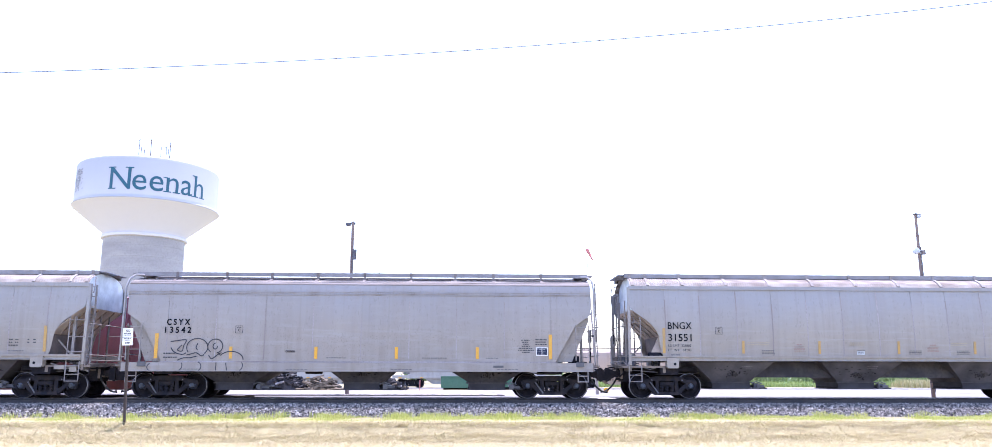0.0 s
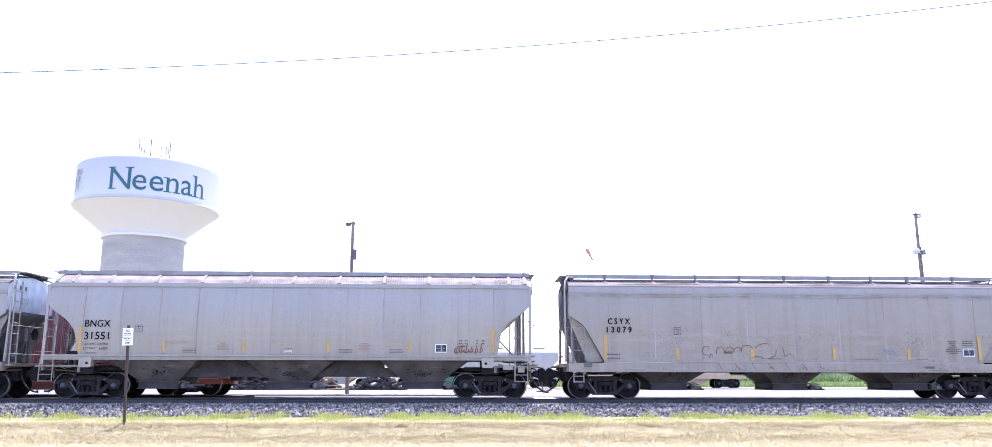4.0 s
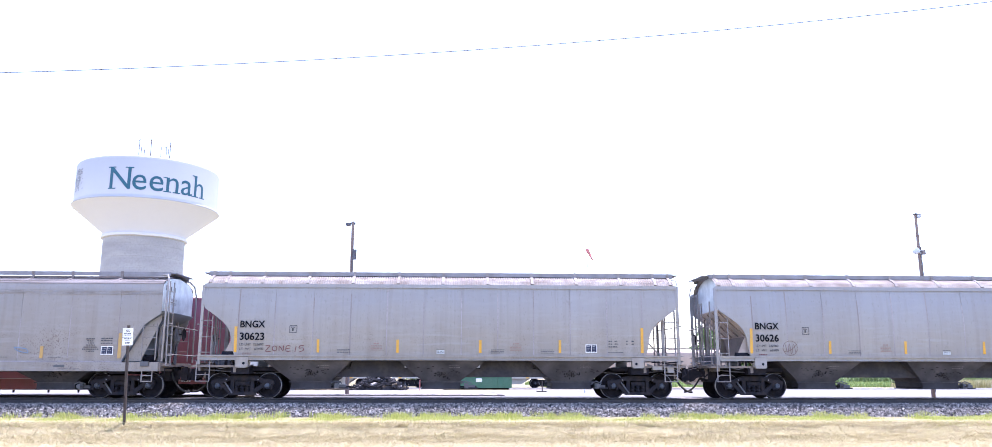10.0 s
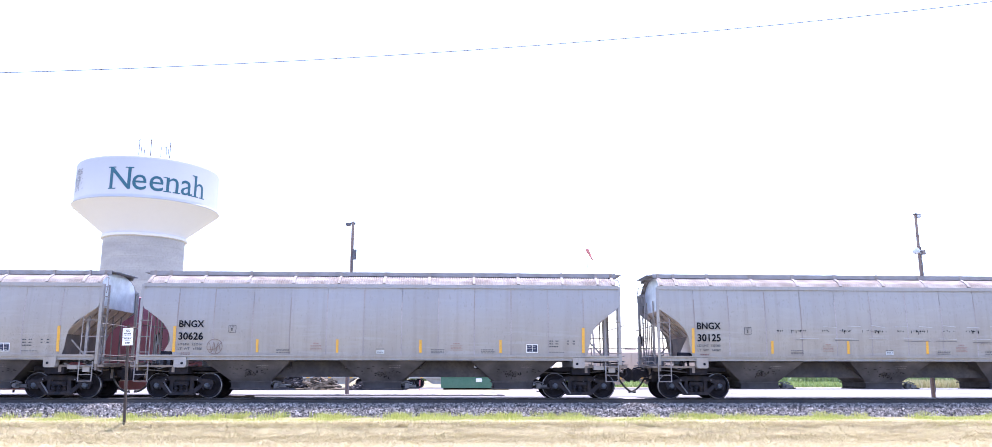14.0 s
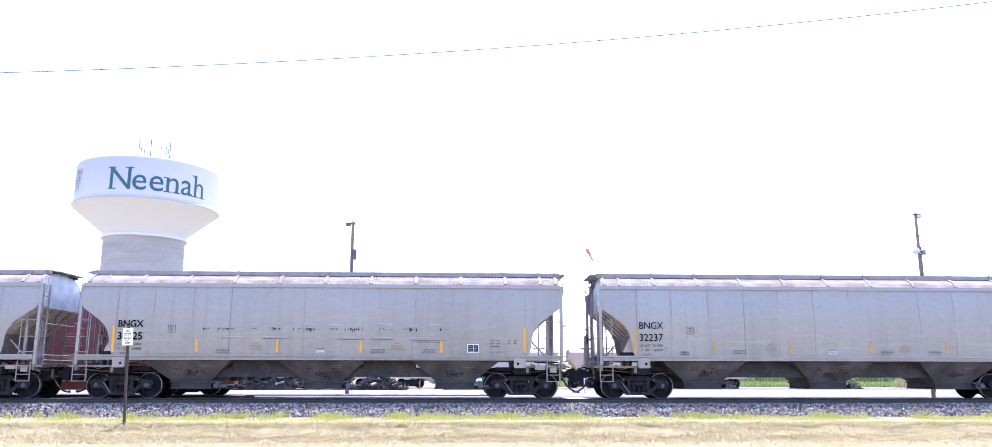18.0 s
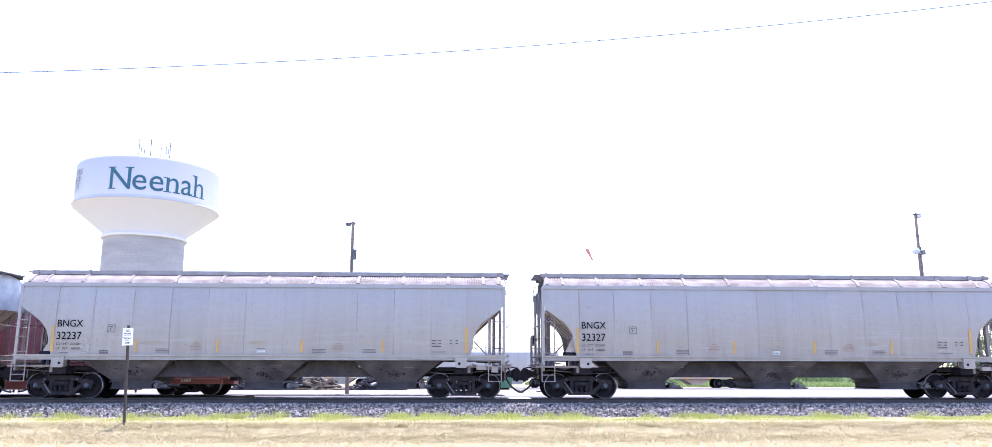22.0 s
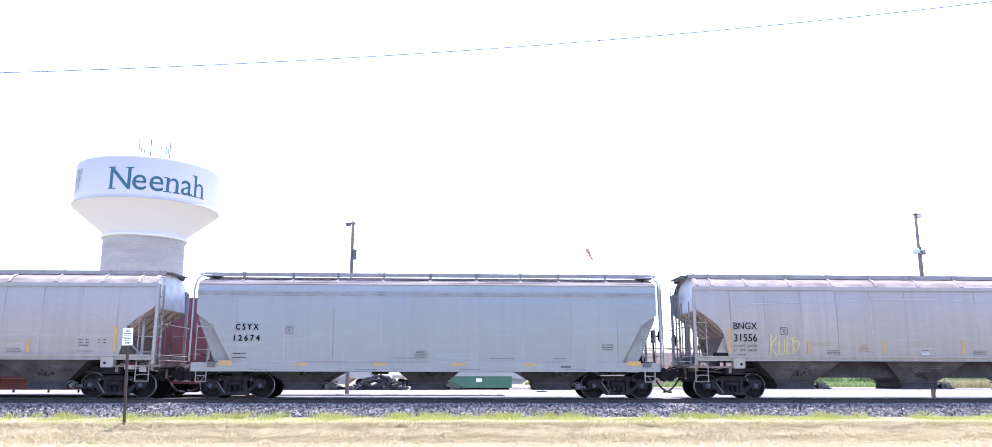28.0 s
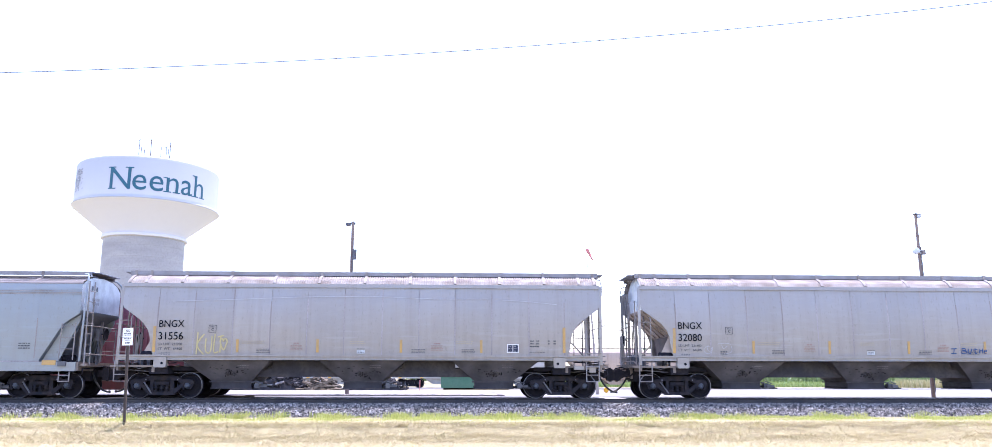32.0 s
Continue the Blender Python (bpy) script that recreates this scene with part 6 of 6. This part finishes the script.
# ---- poles ----
def pole(x, y, z0, z1, r0, r1, kind):
    p = new("utility_pole")
    bm = bmesh.new()
    rod(bm, (0, 0, 0), (0, 0, z1 - z0), r0, 12, r1)
    part("shaft", bm, M["wood_pole"], p, smooth=True)
    h = z1 - z0
    if kind == "lamp":
        bm = boxes((-0.16, 0.12, -0.06, 0.06, h - 0.14, h - 0.05))
        part("crossarm", bm, M["grating"], p)
        part("lamp_head", boxes((-0.34, -0.12, -0.12, 0.12, h - 0.20, h - 0.08)), M["grating"], p)
        part("junction_box", boxes((0.06, 0.24, -0.24, -0.08, h - 1.95, h - 1.45)), M["grating"], p)
        label = "weathered wooden pole with junction box and lamp bracket"
    else:
        bm = boxes((-0.07, 0.05, -0.10, 0.08, h - 0.03, h + 0.02), (0.0, 0.20, -0.12, 0.06, h - 0.16, h - 0.02))
        part("lamp_head", bm, M["grating"], p)
        part("lamp_lens", boxes((0.02, 0.18, -0.135, -0.12, h - 0.145, h - 0.05)), M["end_pale"], p, "pale lamp lens")
        bm = bmesh.new()
        lathe(bm, [(0.0, -0.15), (0.03, -0.15), (0.13, -0.12), (0.15, 0.0), (0.12, 0.07), (0.0, 0.08)], 16)
        for v in bm.verts:
            v.co += Vector((-0.22, -0.12, h - 1.70))
        part("alarm_bell", bm, M["end_pale"], p, "grey-blue round bell housing")
        part("control_box", boxes((0.04, 0.17, -0.22, -0.08, h - 1.86, h - 1.66)), M["ladder"], p)
        label = "weathered wooden pole with round bell and lamp"
    bm = bmesh.new()
    rod(bm, (0.05, -r0 - 0.02, 0.3), (0.05, -r1 - 0.02, h - 1.5), 0.022, 6)
    part("conduit", bm, M["grating"], p)
    tagged(p, label, "pole", "poles behind the track")
    p.matrix_basis = pose(x, y, z0)


pole(-5.57, 9.0, -0.12, 8.44, 0.105, 0.072, "lamp")
pole(20.2, 3.5, -0.15, 7.96, 0.085, 0.056, "bell")


def windsock():
    w = new("windsock")
    bm = bmesh.new()
    lean = [(0.0, 0.0, 0.088), (-0.07, 1.1, 0.075), (-0.20, 3.4, 0.045), (-0.32, 5.6, 0.022), (-0.44, 7.40, 0.009)]
    for (xa, za, ra), (xb, zb, rb) in zip(lean, lean[1:]):
        rod(bm, (xa, 0, za), (xb, 0, zb), ra, 10, rb)
    part("mast", bm, M["pale_pole"], w, "pale weathered leaning mast", smooth=True)
    bm = bmesh.new()
    top, tip = Vector((-0.40, -0.05, 7.37)), Vector((-0.12, -0.05, 6.80))
    for i in range(5):
        rod(bm, top + (tip - top) * i / 5, top + (tip - top) * (i + 1) / 5, 0.088 - 0.011 * i, 10, 0.077 - 0.011 * i)
    part("sock", bm, M["orange"], w, "limp faded orange-red fabric sock", smooth=True)
    bm = bmesh.new()
    rod(bm, (-0.43, 0, 7.36), top, 0.012, 6)
    part("swivel_arm", bm, M["grating"], w)
    tagged(w, "limp orange-red windsock on a leaning pale mast", "windsock")
    w.matrix_basis = pose(6.80, 10, ground_z(10) + 0.03)
    m = new("marker")
    bm = bmesh.new()
    rod(bm, (0, 0, 0), (0, 0, 0.1), 0.03, 6)
    part("stake", bm, M["hazard"], m)
    bm = bmesh.new()
    lathe(bm, [(0.0, -0.04), (0.13, -0.04), (0.145, 0), (0.13, 0.04), (0.0, 0.04)], 16)
    for v in bm.verts:
        v.co.z += 0.15
    part("disc", bm, M["hazard"], m, "round yellow disc")
    tagged(m, "round yellow marker disc on a short stake", "marker")
    m.matrix_basis = pose(7.95, 14, ground_z(14) + 0.03)
    for x, y, h, mat_name, lab in ((6.75, 14, 0.92, "end_pale", "thin pale post with a dark cap"), (5.0, 20, 0.7, "post_steel", "short dark switch post in the yard"), (-3.42, 35, 0.85, "orange", "thin red stake in the yard")):
        k = new("thin_post")
        bm = bmesh.new()
        rod(bm, (0, 0, 0), (0, 0, h), 0.035, 6)
        part("stake", bm, M[mat_name], k)
        if mat_name == "post_steel":
            part("foot_plate", boxes((-0.35, 0.25, -0.2, 0.2, 0.0, 0.07)), M["post_steel"], k)
        if mat_name == "end_pale":
            part("cap", boxes((-0.07, 0.07, -0.06, 0.06, h - 0.06, h + 0.08)), M["ink"], k)
        tagged(k, lab, "post")
        k.matrix_basis = pose(x, y, ground_z(y) + 0.03)


windsock()


# ---- maroon boxcar on the siding ----
def boxcar():
    b = new("boxcar")
    x0, x1 = -26.3, -9.55
    bm = boxes((x0, x1, -1.5, 1.5, 1.05, 3.95))
    part("body", bm, M["boxcar"], b)
    for s in (-1.5, 1.5):
        for i in range(21):
            x = x0 + 0.05 + (x1 - x0 - 0.1) * i / 20
            d = 0.05 if s > 0 else -0.05
            part("side_rib", boxes((x - 0.045, x + 0.045, min(s, s + d), max(s, s + d), 1.10, 3.9)), M["boxcar"], b)
    for k in range(7):
        part("end_rib", beam(bmesh.new(), [(-1.4, 1.24 + 0.38 * k), (1.4, 1.24 + 0.38 * k), (1.4, 1.42 + 0.38 * k), (-1.4, 1.42 + 0.38 * k)], x1, x1 + 0.07), M["boxcar"], b)
    bm = bmesh.new()
    prism(bm, [(-1.56, 3.95), (1.56, 3.95), (0, 4.14)], 0, x1 - x0 + 0.1)
    for v in bm.verts:
        v.co = Vector((x0 - 0.05 + v.co.y, v.co.x, v.co.z))
    part("roof", bm, M["boxcar"], b)
    bm = boxes((x0 - 0.1, -9.75, -1.515, -1.445, 0.47, 0.68), (x0 - 0.1, -9.5, -1.52, -1.44, 0.66, 1.06), (x0 - 0.1, -9.5, 1.44, 1.52, 0.66, 1.06), (x0, -9.6, -0.3, 0.3, 0.45, 1.05), (-10.2, -9.52, -1.5, 1.5, 0.95, 1.05))
    prism(bm, [(-19.6, 0.67), (-12.5, 0.67), (-12.95, 0.26), (-19.0, 0.26)], -1.50, -1.42)
    part("side_sill", bm, M["boxcar"], b, "faded red side sill")
    part("sill_flange", boxes((x0, -9.9, -1.56, -1.44, 0.665, 0.70), (-18.95, -13.0, -1.55, -1.40, 0.235, 0.265)), M["spray_pink"], b, "pale worn sill edge")
    for x in (-18.3, -16.9, -15.7, -14.2, -13.4):
        part("hanger", boxes((x - 0.03, x + 0.03, -1.0, -0.94, 0.12, 0.45)), M["steel_dark"], b)
    bm = boxes((-12.75, -12.42, -1.535, -1.525, 0.77, 0.84))
    part("yellow_mark", bm, M["yellow"], b)
    bm = bmesh.new()
    for i in range(4):
        box(bm, -11.40 + 0.10 * i, -11.33 + 0.10 * i, -1.53, -1.52, 0.56, 0.66)
    part("number_bars", bm, M["white"], b)
    for x, zs in ((-10.40, 8), (-13.9, 8)):
        bm = bmesh.new()
        ladder(bm, x, x + 0.42, -1.60, [1.2 + 0.34 * i for i in range(zs)], 1.1, 3.8)
        part("ladder", bm, M["boxcar"], b)
    text_bars(b, -12.6, 2.05, 0.35, 5, lambda z: 1.5, M["spray_pink"], "white_print", 0.09, 0.028, 3)
    text_bars(b, -16.2, 2.45, 0.9, 5, lambda z: 1.5, M["spray_pink"], "white_print", 0.12, 0.04, 4)
    truck(b, -11.35)
    ROLLING.pop()
    ROLLING.pop()
    truck(b, -25.0)
    ROLLING.pop()
    ROLLING.pop()
    part("coupler", shared("coupler_box", lambda: stretched(coupler_shape(), -18.1), M["steel_dark"]), None, b)
    tagged(b, "faded maroon steel boxcar standing on the siding", "railcar")
    b.matrix_basis = pose(0, 4.35, 0)


boxcar()


# ---- yard: parked hoppers, dumpster, scrap ----
def yard_hopper(x0, x1, y, paint, label):
    c = new("parked_hopper_car")
    zb = ground_z(y) + 0.12
    L = x1 - x0
    bm = bmesh.new()
    prism(bm, [(x0 + 0.3, 3.5), (x0 + 0.3, 2.8), (x0 + 1.6, 1.24), (x1 - 1.6, 1.24), (x1 - 0.3, 2.8), (x1 - 0.3, 3.5)], -1.5, 1.5)
    beam(bm, [(-1.5, 3.5), (-1.42, 3.62), (-1.2, 3.74), (-0.7, 3.84), (0.7, 3.84), (1.2, 3.74), (1.42, 3.62), (1.5, 3.5)], x0 + 0.32, x1 - 0.32)
    part("body", bm, paint, c)
    n = int(L / 1.4)
    for i in range(n):
        x = x0 + 1.8 + (L - 3.6) * i / (n - 1)
        part("side_rib", boxes((x - 0.05, x + 0.05, -1.56, -1.5, 1.24, 3.46)), paint, c)
    part("side_sill", boxes((x0, x1, -1.58, 1.58, 0.92, 1.24)), paint, c)
    bm = bmesh.new()
    for i in range(8):
        box(bm, x0 + L * (i + 0.3) / 8, x0 + L * (i + 0.45) / 8, -1.59, -1.582, 0.94, 1.04)
    part("reflector_row", bm, M["yellow"], c)
    part("walkway", boxes((x0 + 0.1, x1 - 0.1, -0.6, 0.6, 3.98, 4.02)), M["grating"], c)
    text_bars(c, x0 + L * 0.06, 1.62, 0.85, 1, lambda z: 1.52, M["ink_faint"], "car_mark", 0.25, 0.17, int(x0), 0.01)
    text_bars(c, x0 + L * 0.06, 1.36, 0.75, 1, lambda z: 1.52, M["ink_faint"], "car_mark", 0.25, 0.15, int(x0) + 1, 0.01)
    for i in range(4):
        x = x0 + L * (i + 0.5) / 4
        part("hatch", boxes((x - 0.5, x + 0.5, -0.5, 0.5, 3.84, 4.0)), paint, c)
    for i in range(3):
        x = x0 + L * (0.27 + 0.23 * i)
        bm = bmesh.new()
        prism(bm, [(x - 1.5, 0.98), (x + 1.5, 0.98), (x + 0.5, 0.34), (x - 0.5, 0.34)], -1.2, 1.2)
        part("hopper_bay", bm, paint, c)
    for x in (x0 + 1.75, x1 - 1.75):
        truck(c, x)
        ROLLING.pop()
        ROLLING.pop()
    for x in (x0 + 0.35, x1 - 0.35):
        bm = bmesh.new()
        ladder(bm, x - 0.2, x + 0.2, -1.62, [1.6 + 0.35 * i for i in range(6)], 1.2, 3.5)
        part("ladder", bm, paint, c)
    tagged(c, label, "railcar", "parked cars in the yard")
    c.matrix_basis = pose(0, y, zb)


far_bed = bmesh.new()
strip(far_bed, [[(x, y, z) for y, z in ((48.6, -0.47), (49.6, -0.33), (54.4, -0.33), (55.4, -0.46))] for x in (-160, -40, 40, 160)])
tagged(part("yard_ballast", far_bed, M["pale_bed"]), "grey crushed stone under the far yard track", "ballast", kind="structure")
track("far yard rails behind the pavement", -160, 160, 52, ground_z(52) + 0.12, (-30, 42))
yard_hopper(-24.6, -7.6, 52, M["yard_white"], "white covered hopper railcar parked in the yard")
yard_hopper(-7.0, 10.0, 52, M["yard_white"], "white covered hopper railcar parked in the yard")
yard_hopper(10.5, 28.8, 52, M["yard_beige"], "beige covered hopper railcar parked in the yard")


def dumpster():
    d = new("dumpster")
    zb = ground_z(45) + 0.04
    L = 6.5
    bm = bmesh.new()
    prism(bm, [(0.0, 0.18), (L, 0.18), (L, 1.22), (0.0, 1.22)], -1.15, -1.09)
    prism(bm, [(0.0, 0.18), (L, 0.18), (L, 1.22), (0.0, 1.22)], 1.09, 1.15)
    box(bm, 0, L, -1.09, 1.09, 0.18, 0.26)
    box(bm, 0, 0.06, -1.09, 1.09, 0.26, 1.22)
    box(bm, L - 0.06, L, -1.09, 1.09, 0.26, 1.22)
    part("body", bm, M["dumpster"], d)
    for i in range(12):
        x = 0.15 + (L - 0.3) * i / 11
        part("side_rib", boxes((x - 0.04, x + 0.04, -1.21, -1.15, 0.2, 1.14)), M["dumpster"], d)
    part("top_rail", boxes((-0.03, L + 0.03, -1.22, -1.08, 1.14, 1.24), (-0.03, L + 0.03, 1.08, 1.22, 1.14, 1.24)), M["dumpster"], d)
    part("skid", boxes((0.2, L - 0.2, -0.6, -0.48, 0.02, 0.18), (0.2, L - 0.2, 0.48, 0.6, 0.02, 0.18)), M["steel_dark"], d)
    part("label_plate", boxes((3.2, 3.75, -1.235, -1.215, 0.72, 1.05)), M["white"], d)
    for x in (0.4, L - 0.4):
        bm = bmesh.new()
        rod(bm, (x, -0.75, 0.12), (x, -0.5, 0.12), 0.12, 12)
        part("roller", bm, M["steel_dark"], d)
    tagged(d, "open green steel roll-off dumpster with ribbed sides", "dumpster")
    d.matrix_basis = pose(-1.95, 45, zb)


dumpster()


def heap(name, x, y, half, high, count, material, label, seed, longs):
    """A heap of loose pieces, largest below, each resting on the slope."""
    rnd = random.Random(seed)
    h = new(name)
    zb = ground_z(y)
    bm = bmesh.new()
    rows = []
    for i in range(17):
        u = -1 + i / 8
        rows.append([(u * half, v * 1.5, max(0.0, high * 0.55 * max(0.0, 1 - abs(u) ** 1.6) * (1 - 0.6 * abs(v)) * (abs(v) < 1) + rnd.uniform(-0.1, 0.1) * (abs(v) < 1))) for v in (-1, -0.85, -0.6, -0.3, 0, 0.3, 0.6, 0.85, 1)])
    strip(bm, rows)
    part("packed_debris", bm, material, h)
    for i in range(count):
        u, v = rnd.uniform(-1, 1), rnd.uniform(-1, 1)
        top = high * max(0.08, (1 - abs(u) ** 1.6)) * (1 - 0.6 * abs(v))
        z = rnd.uniform(0.0, 1.0) ** 0.6 * top
        ln = rnd.uniform(*longs)
        bm = boxes((-ln / 2, ln / 2, -rnd.uniform(0.05, 0.14), rnd.uniform(0.05, 0.14), -rnd.uniform(0.04, 0.1), rnd.uniform(0.04, 0.1)))
        for w in bm.verts:
            w.co += Vector((rnd.uniform(-0.03, 0.03), rnd.uniform(-0.03, 0.03), rnd.uniform(-0.02, 0.02)))
        part("timber", bm, material if rnd.random() < 0.91 else (M["board"] if rnd.random() < 0.4 else M["ladder"]), h, at=pose(u * half, v * 1.5, z + 0.08, rnd.uniform(-25, 25), rnd.uniform(-28, 28), rnd.uniform(-60, 60)))
    tagged(h, label, "heap")
    h.matrix_basis = pose(x, y, zb + 0.03)


heap("scrap_heap", -16.3, 40, 2.9, 2.75, 330, M["scrap"], "heap of dark broken ties and scrap timber", 3, (0.3, 1.0))
heap("board_heap", -12.0, 39.5, 1.5, 1.25, 55, M["board"], "heap of pale broken boards", 4, (0.5, 2.0))
heap("scrap_heap", -7.3, 41, 2.3, 1.55, 220, M["scrap"], "heap of dark broken ties and scrap timber", 5, (0.3, 1.0))


# ---- far background ----
def tree(x, y, h, r, seed, n=2600, low=0.25, size=0.22):
    rnd = random.Random(seed)
    t = new("tree")
    zb = ground_z(y)
    bm = bmesh.new()
    rod(bm, (0, 0, -0.2), (0.1, 0, h * 0.35), 0.035 * h, 9, 0.024 * h)
    rod(bm, (0.1, 0, h * 0.35), (0, 0.1, h * 0.85), 0.024 * h, 8, 0.006 * h)
    tips = []
    for i in range(16):
        a, u = rnd.uniform(0, 6.28), rnd.uniform(low, 0.8)
        s = Vector((0.05, 0, h * u))
        reach = r * (1.0 - 0.55 * abs(u - 0.5)) * rnd.uniform(0.6, 1.0)
        e = s + Vector((math.cos(a) * reach, math.sin(a) * reach, h * rnd.uniform(0.06, 0.22)))
        rod(bm, s, e, 0.009 * h, 6, 0.003 * h)
        tips += [e, s.lerp(e, 0.7), s.lerp(e, 0.45)]
    tips += [Vector((rnd.uniform(-0.3, 0.3) * r, rnd.uniform(-0.3, 0.3) * r, h * rnd.uniform(0.75, 0.97))) for _ in range(10)]
    part("trunk", bm, M["bark"], t, "grey-brown trunk with limbs")
    verts, faces = [], []
    per = n // len(tips)
    for tip in tips:
        spread = r * rnd.uniform(0.16, 0.30)
        for _ in range(per):
            c = tip + Vector((rnd.gauss(0, spread), rnd.gauss(0, spread), rnd.gauss(0, spread * 0.75)))
            if c.z < 0.4:
                continue
            q = Euler((rnd.uniform(0, 6.28), rnd.uniform(0, 6.28), rnd.uniform(0, 6.28))).to_matrix()
            s = size * rnd.uniform(0.6, 1.3)
            k = len(verts)
            verts += [tuple(c + q @ Vector(p)) for p in ((-s, 0, 0), (0, -s * 0.5, 0.04), (s, 0, 0), (0, s * 0.5, 0.04))]
            faces.append((k, k + 1, k + 2, k + 3))
    me = bpy.data.meshes.new("crown")
    me.from_pydata(verts, [], faces)
    me.materials.append(M["leaves"])
    part("crown", me, None, t, "loose green summer foliage")
    tagged(t, "leafy green deciduous tree behind the yard", "tree", "trees behind the yard")
    t.matrix_basis = pose(x, y, zb)


tree(-15.2, 110, 16.5, 6.4, 1, 3100, 0.25, 0.30)
tree(-21.5, 112, 11.5, 4.2, 2, 2000, 0.3, 0.3)
for i, (x, y, h, r) in enumerate([(-8, 125, 6.5, 3.2), (0, 128, 6.0, 3.4), (-34, 126, 6.2, 3.5), (-28, 130, 7, 3.5), (52, 118, 7.5, 4.2), (61, 140, 9, 4.5), (69, 125, 9, 5), (78, 128, 10.5, 5.5), (86, 130, 11.5, 5.5), (94, 132, 10.5, 5.5), (102, 128, 11, 5.5), (44.2, 112, 9.8, 2.9), (40, 140, 6, 3.5)]):
    tree(x, y, h, r, 10 + i, 3600, 0.10, 0.36)


def shed():
    s = new("shed")
    bm = boxes((0, 17, 0, 9, 0, 3.4))
    part("wall", bm, M["brick_red"], s)
    bm = bmesh.new()
    prism(bm, [(-0.6, 3.3), (17.6, 3.3), (17.6, 3.5), (8.5, 6.6), (-0.6, 3.5)], -0.5, 9.5)
    part("roof", bm, M["brick_red"], s, "maroon metal roof")
    for i in range(5):
        part("wall_batten", boxes((2.0 + 3 * i, 2.2 + 3 * i, -0.04, 0, 0, 3.3)), M["brick_red"], s)
    tagged(s, "low maroon shed with a pitched metal roof", "shed")
    s.matrix_basis = pose(54, 112, ground_z(112))


shed()


def far_grass():
    def spread(rng, n):
        y = rng.uniform(66, 100, n)
        return np.c_[rng.uniform(10, 100, n), y]
    scatter_blades("far_green_grass", 40000, spread, (0.3, 0.8), (0.03, 0.06), (0.2, 0.8), M["far_grass"], "sunlit green grass beyond the yard tracks", "grass", 11)

    def hedge(rng, n):
        x = rng.uniform(14, 112, n)
        return np.c_[x, 103 + 3 * np.sin(x * 0.7) + rng.normal(0, 1.5, n)]
    scatter_blades("shrub_band", 30000, hedge, (0.7, 2.3), (0.06, 0.14), (0.1, 0.75), M["leaves"], "low green shrubs beyond the grass", "shrubs", 13)

    def dry(rng, n):
        return np.c_[rng.uniform(52, 86, n), rng.uniform(61, 66, n)]
    scatter_blades("tall_dry_grass", 9000, dry, (0.5, 1.2), (0.02, 0.05), (0.1, 0.5), M["tall_grass"], "tall tan grass beside the far tracks", "grass", 12)


far_grass()


# ---- motion ----
SPEED, SLOWING = 5.2127, 0.0007


def way(t):
    return SPEED * t - SLOWING * t * t


def motions():
    for car, x in CARS:
        walk(car, [(t, pose(x - way(t), 0, 0)) for t in range(0, 33, 2)])
    step = 0.1
    for wheel, x in ROLLING:
        walk(wheel, [(i * step, pose(x, 0, WHEEL_R, 0, -math.degrees(way(i * step) / WHEEL_R) % 360.0, 0)) for i in range(321)])


motions()
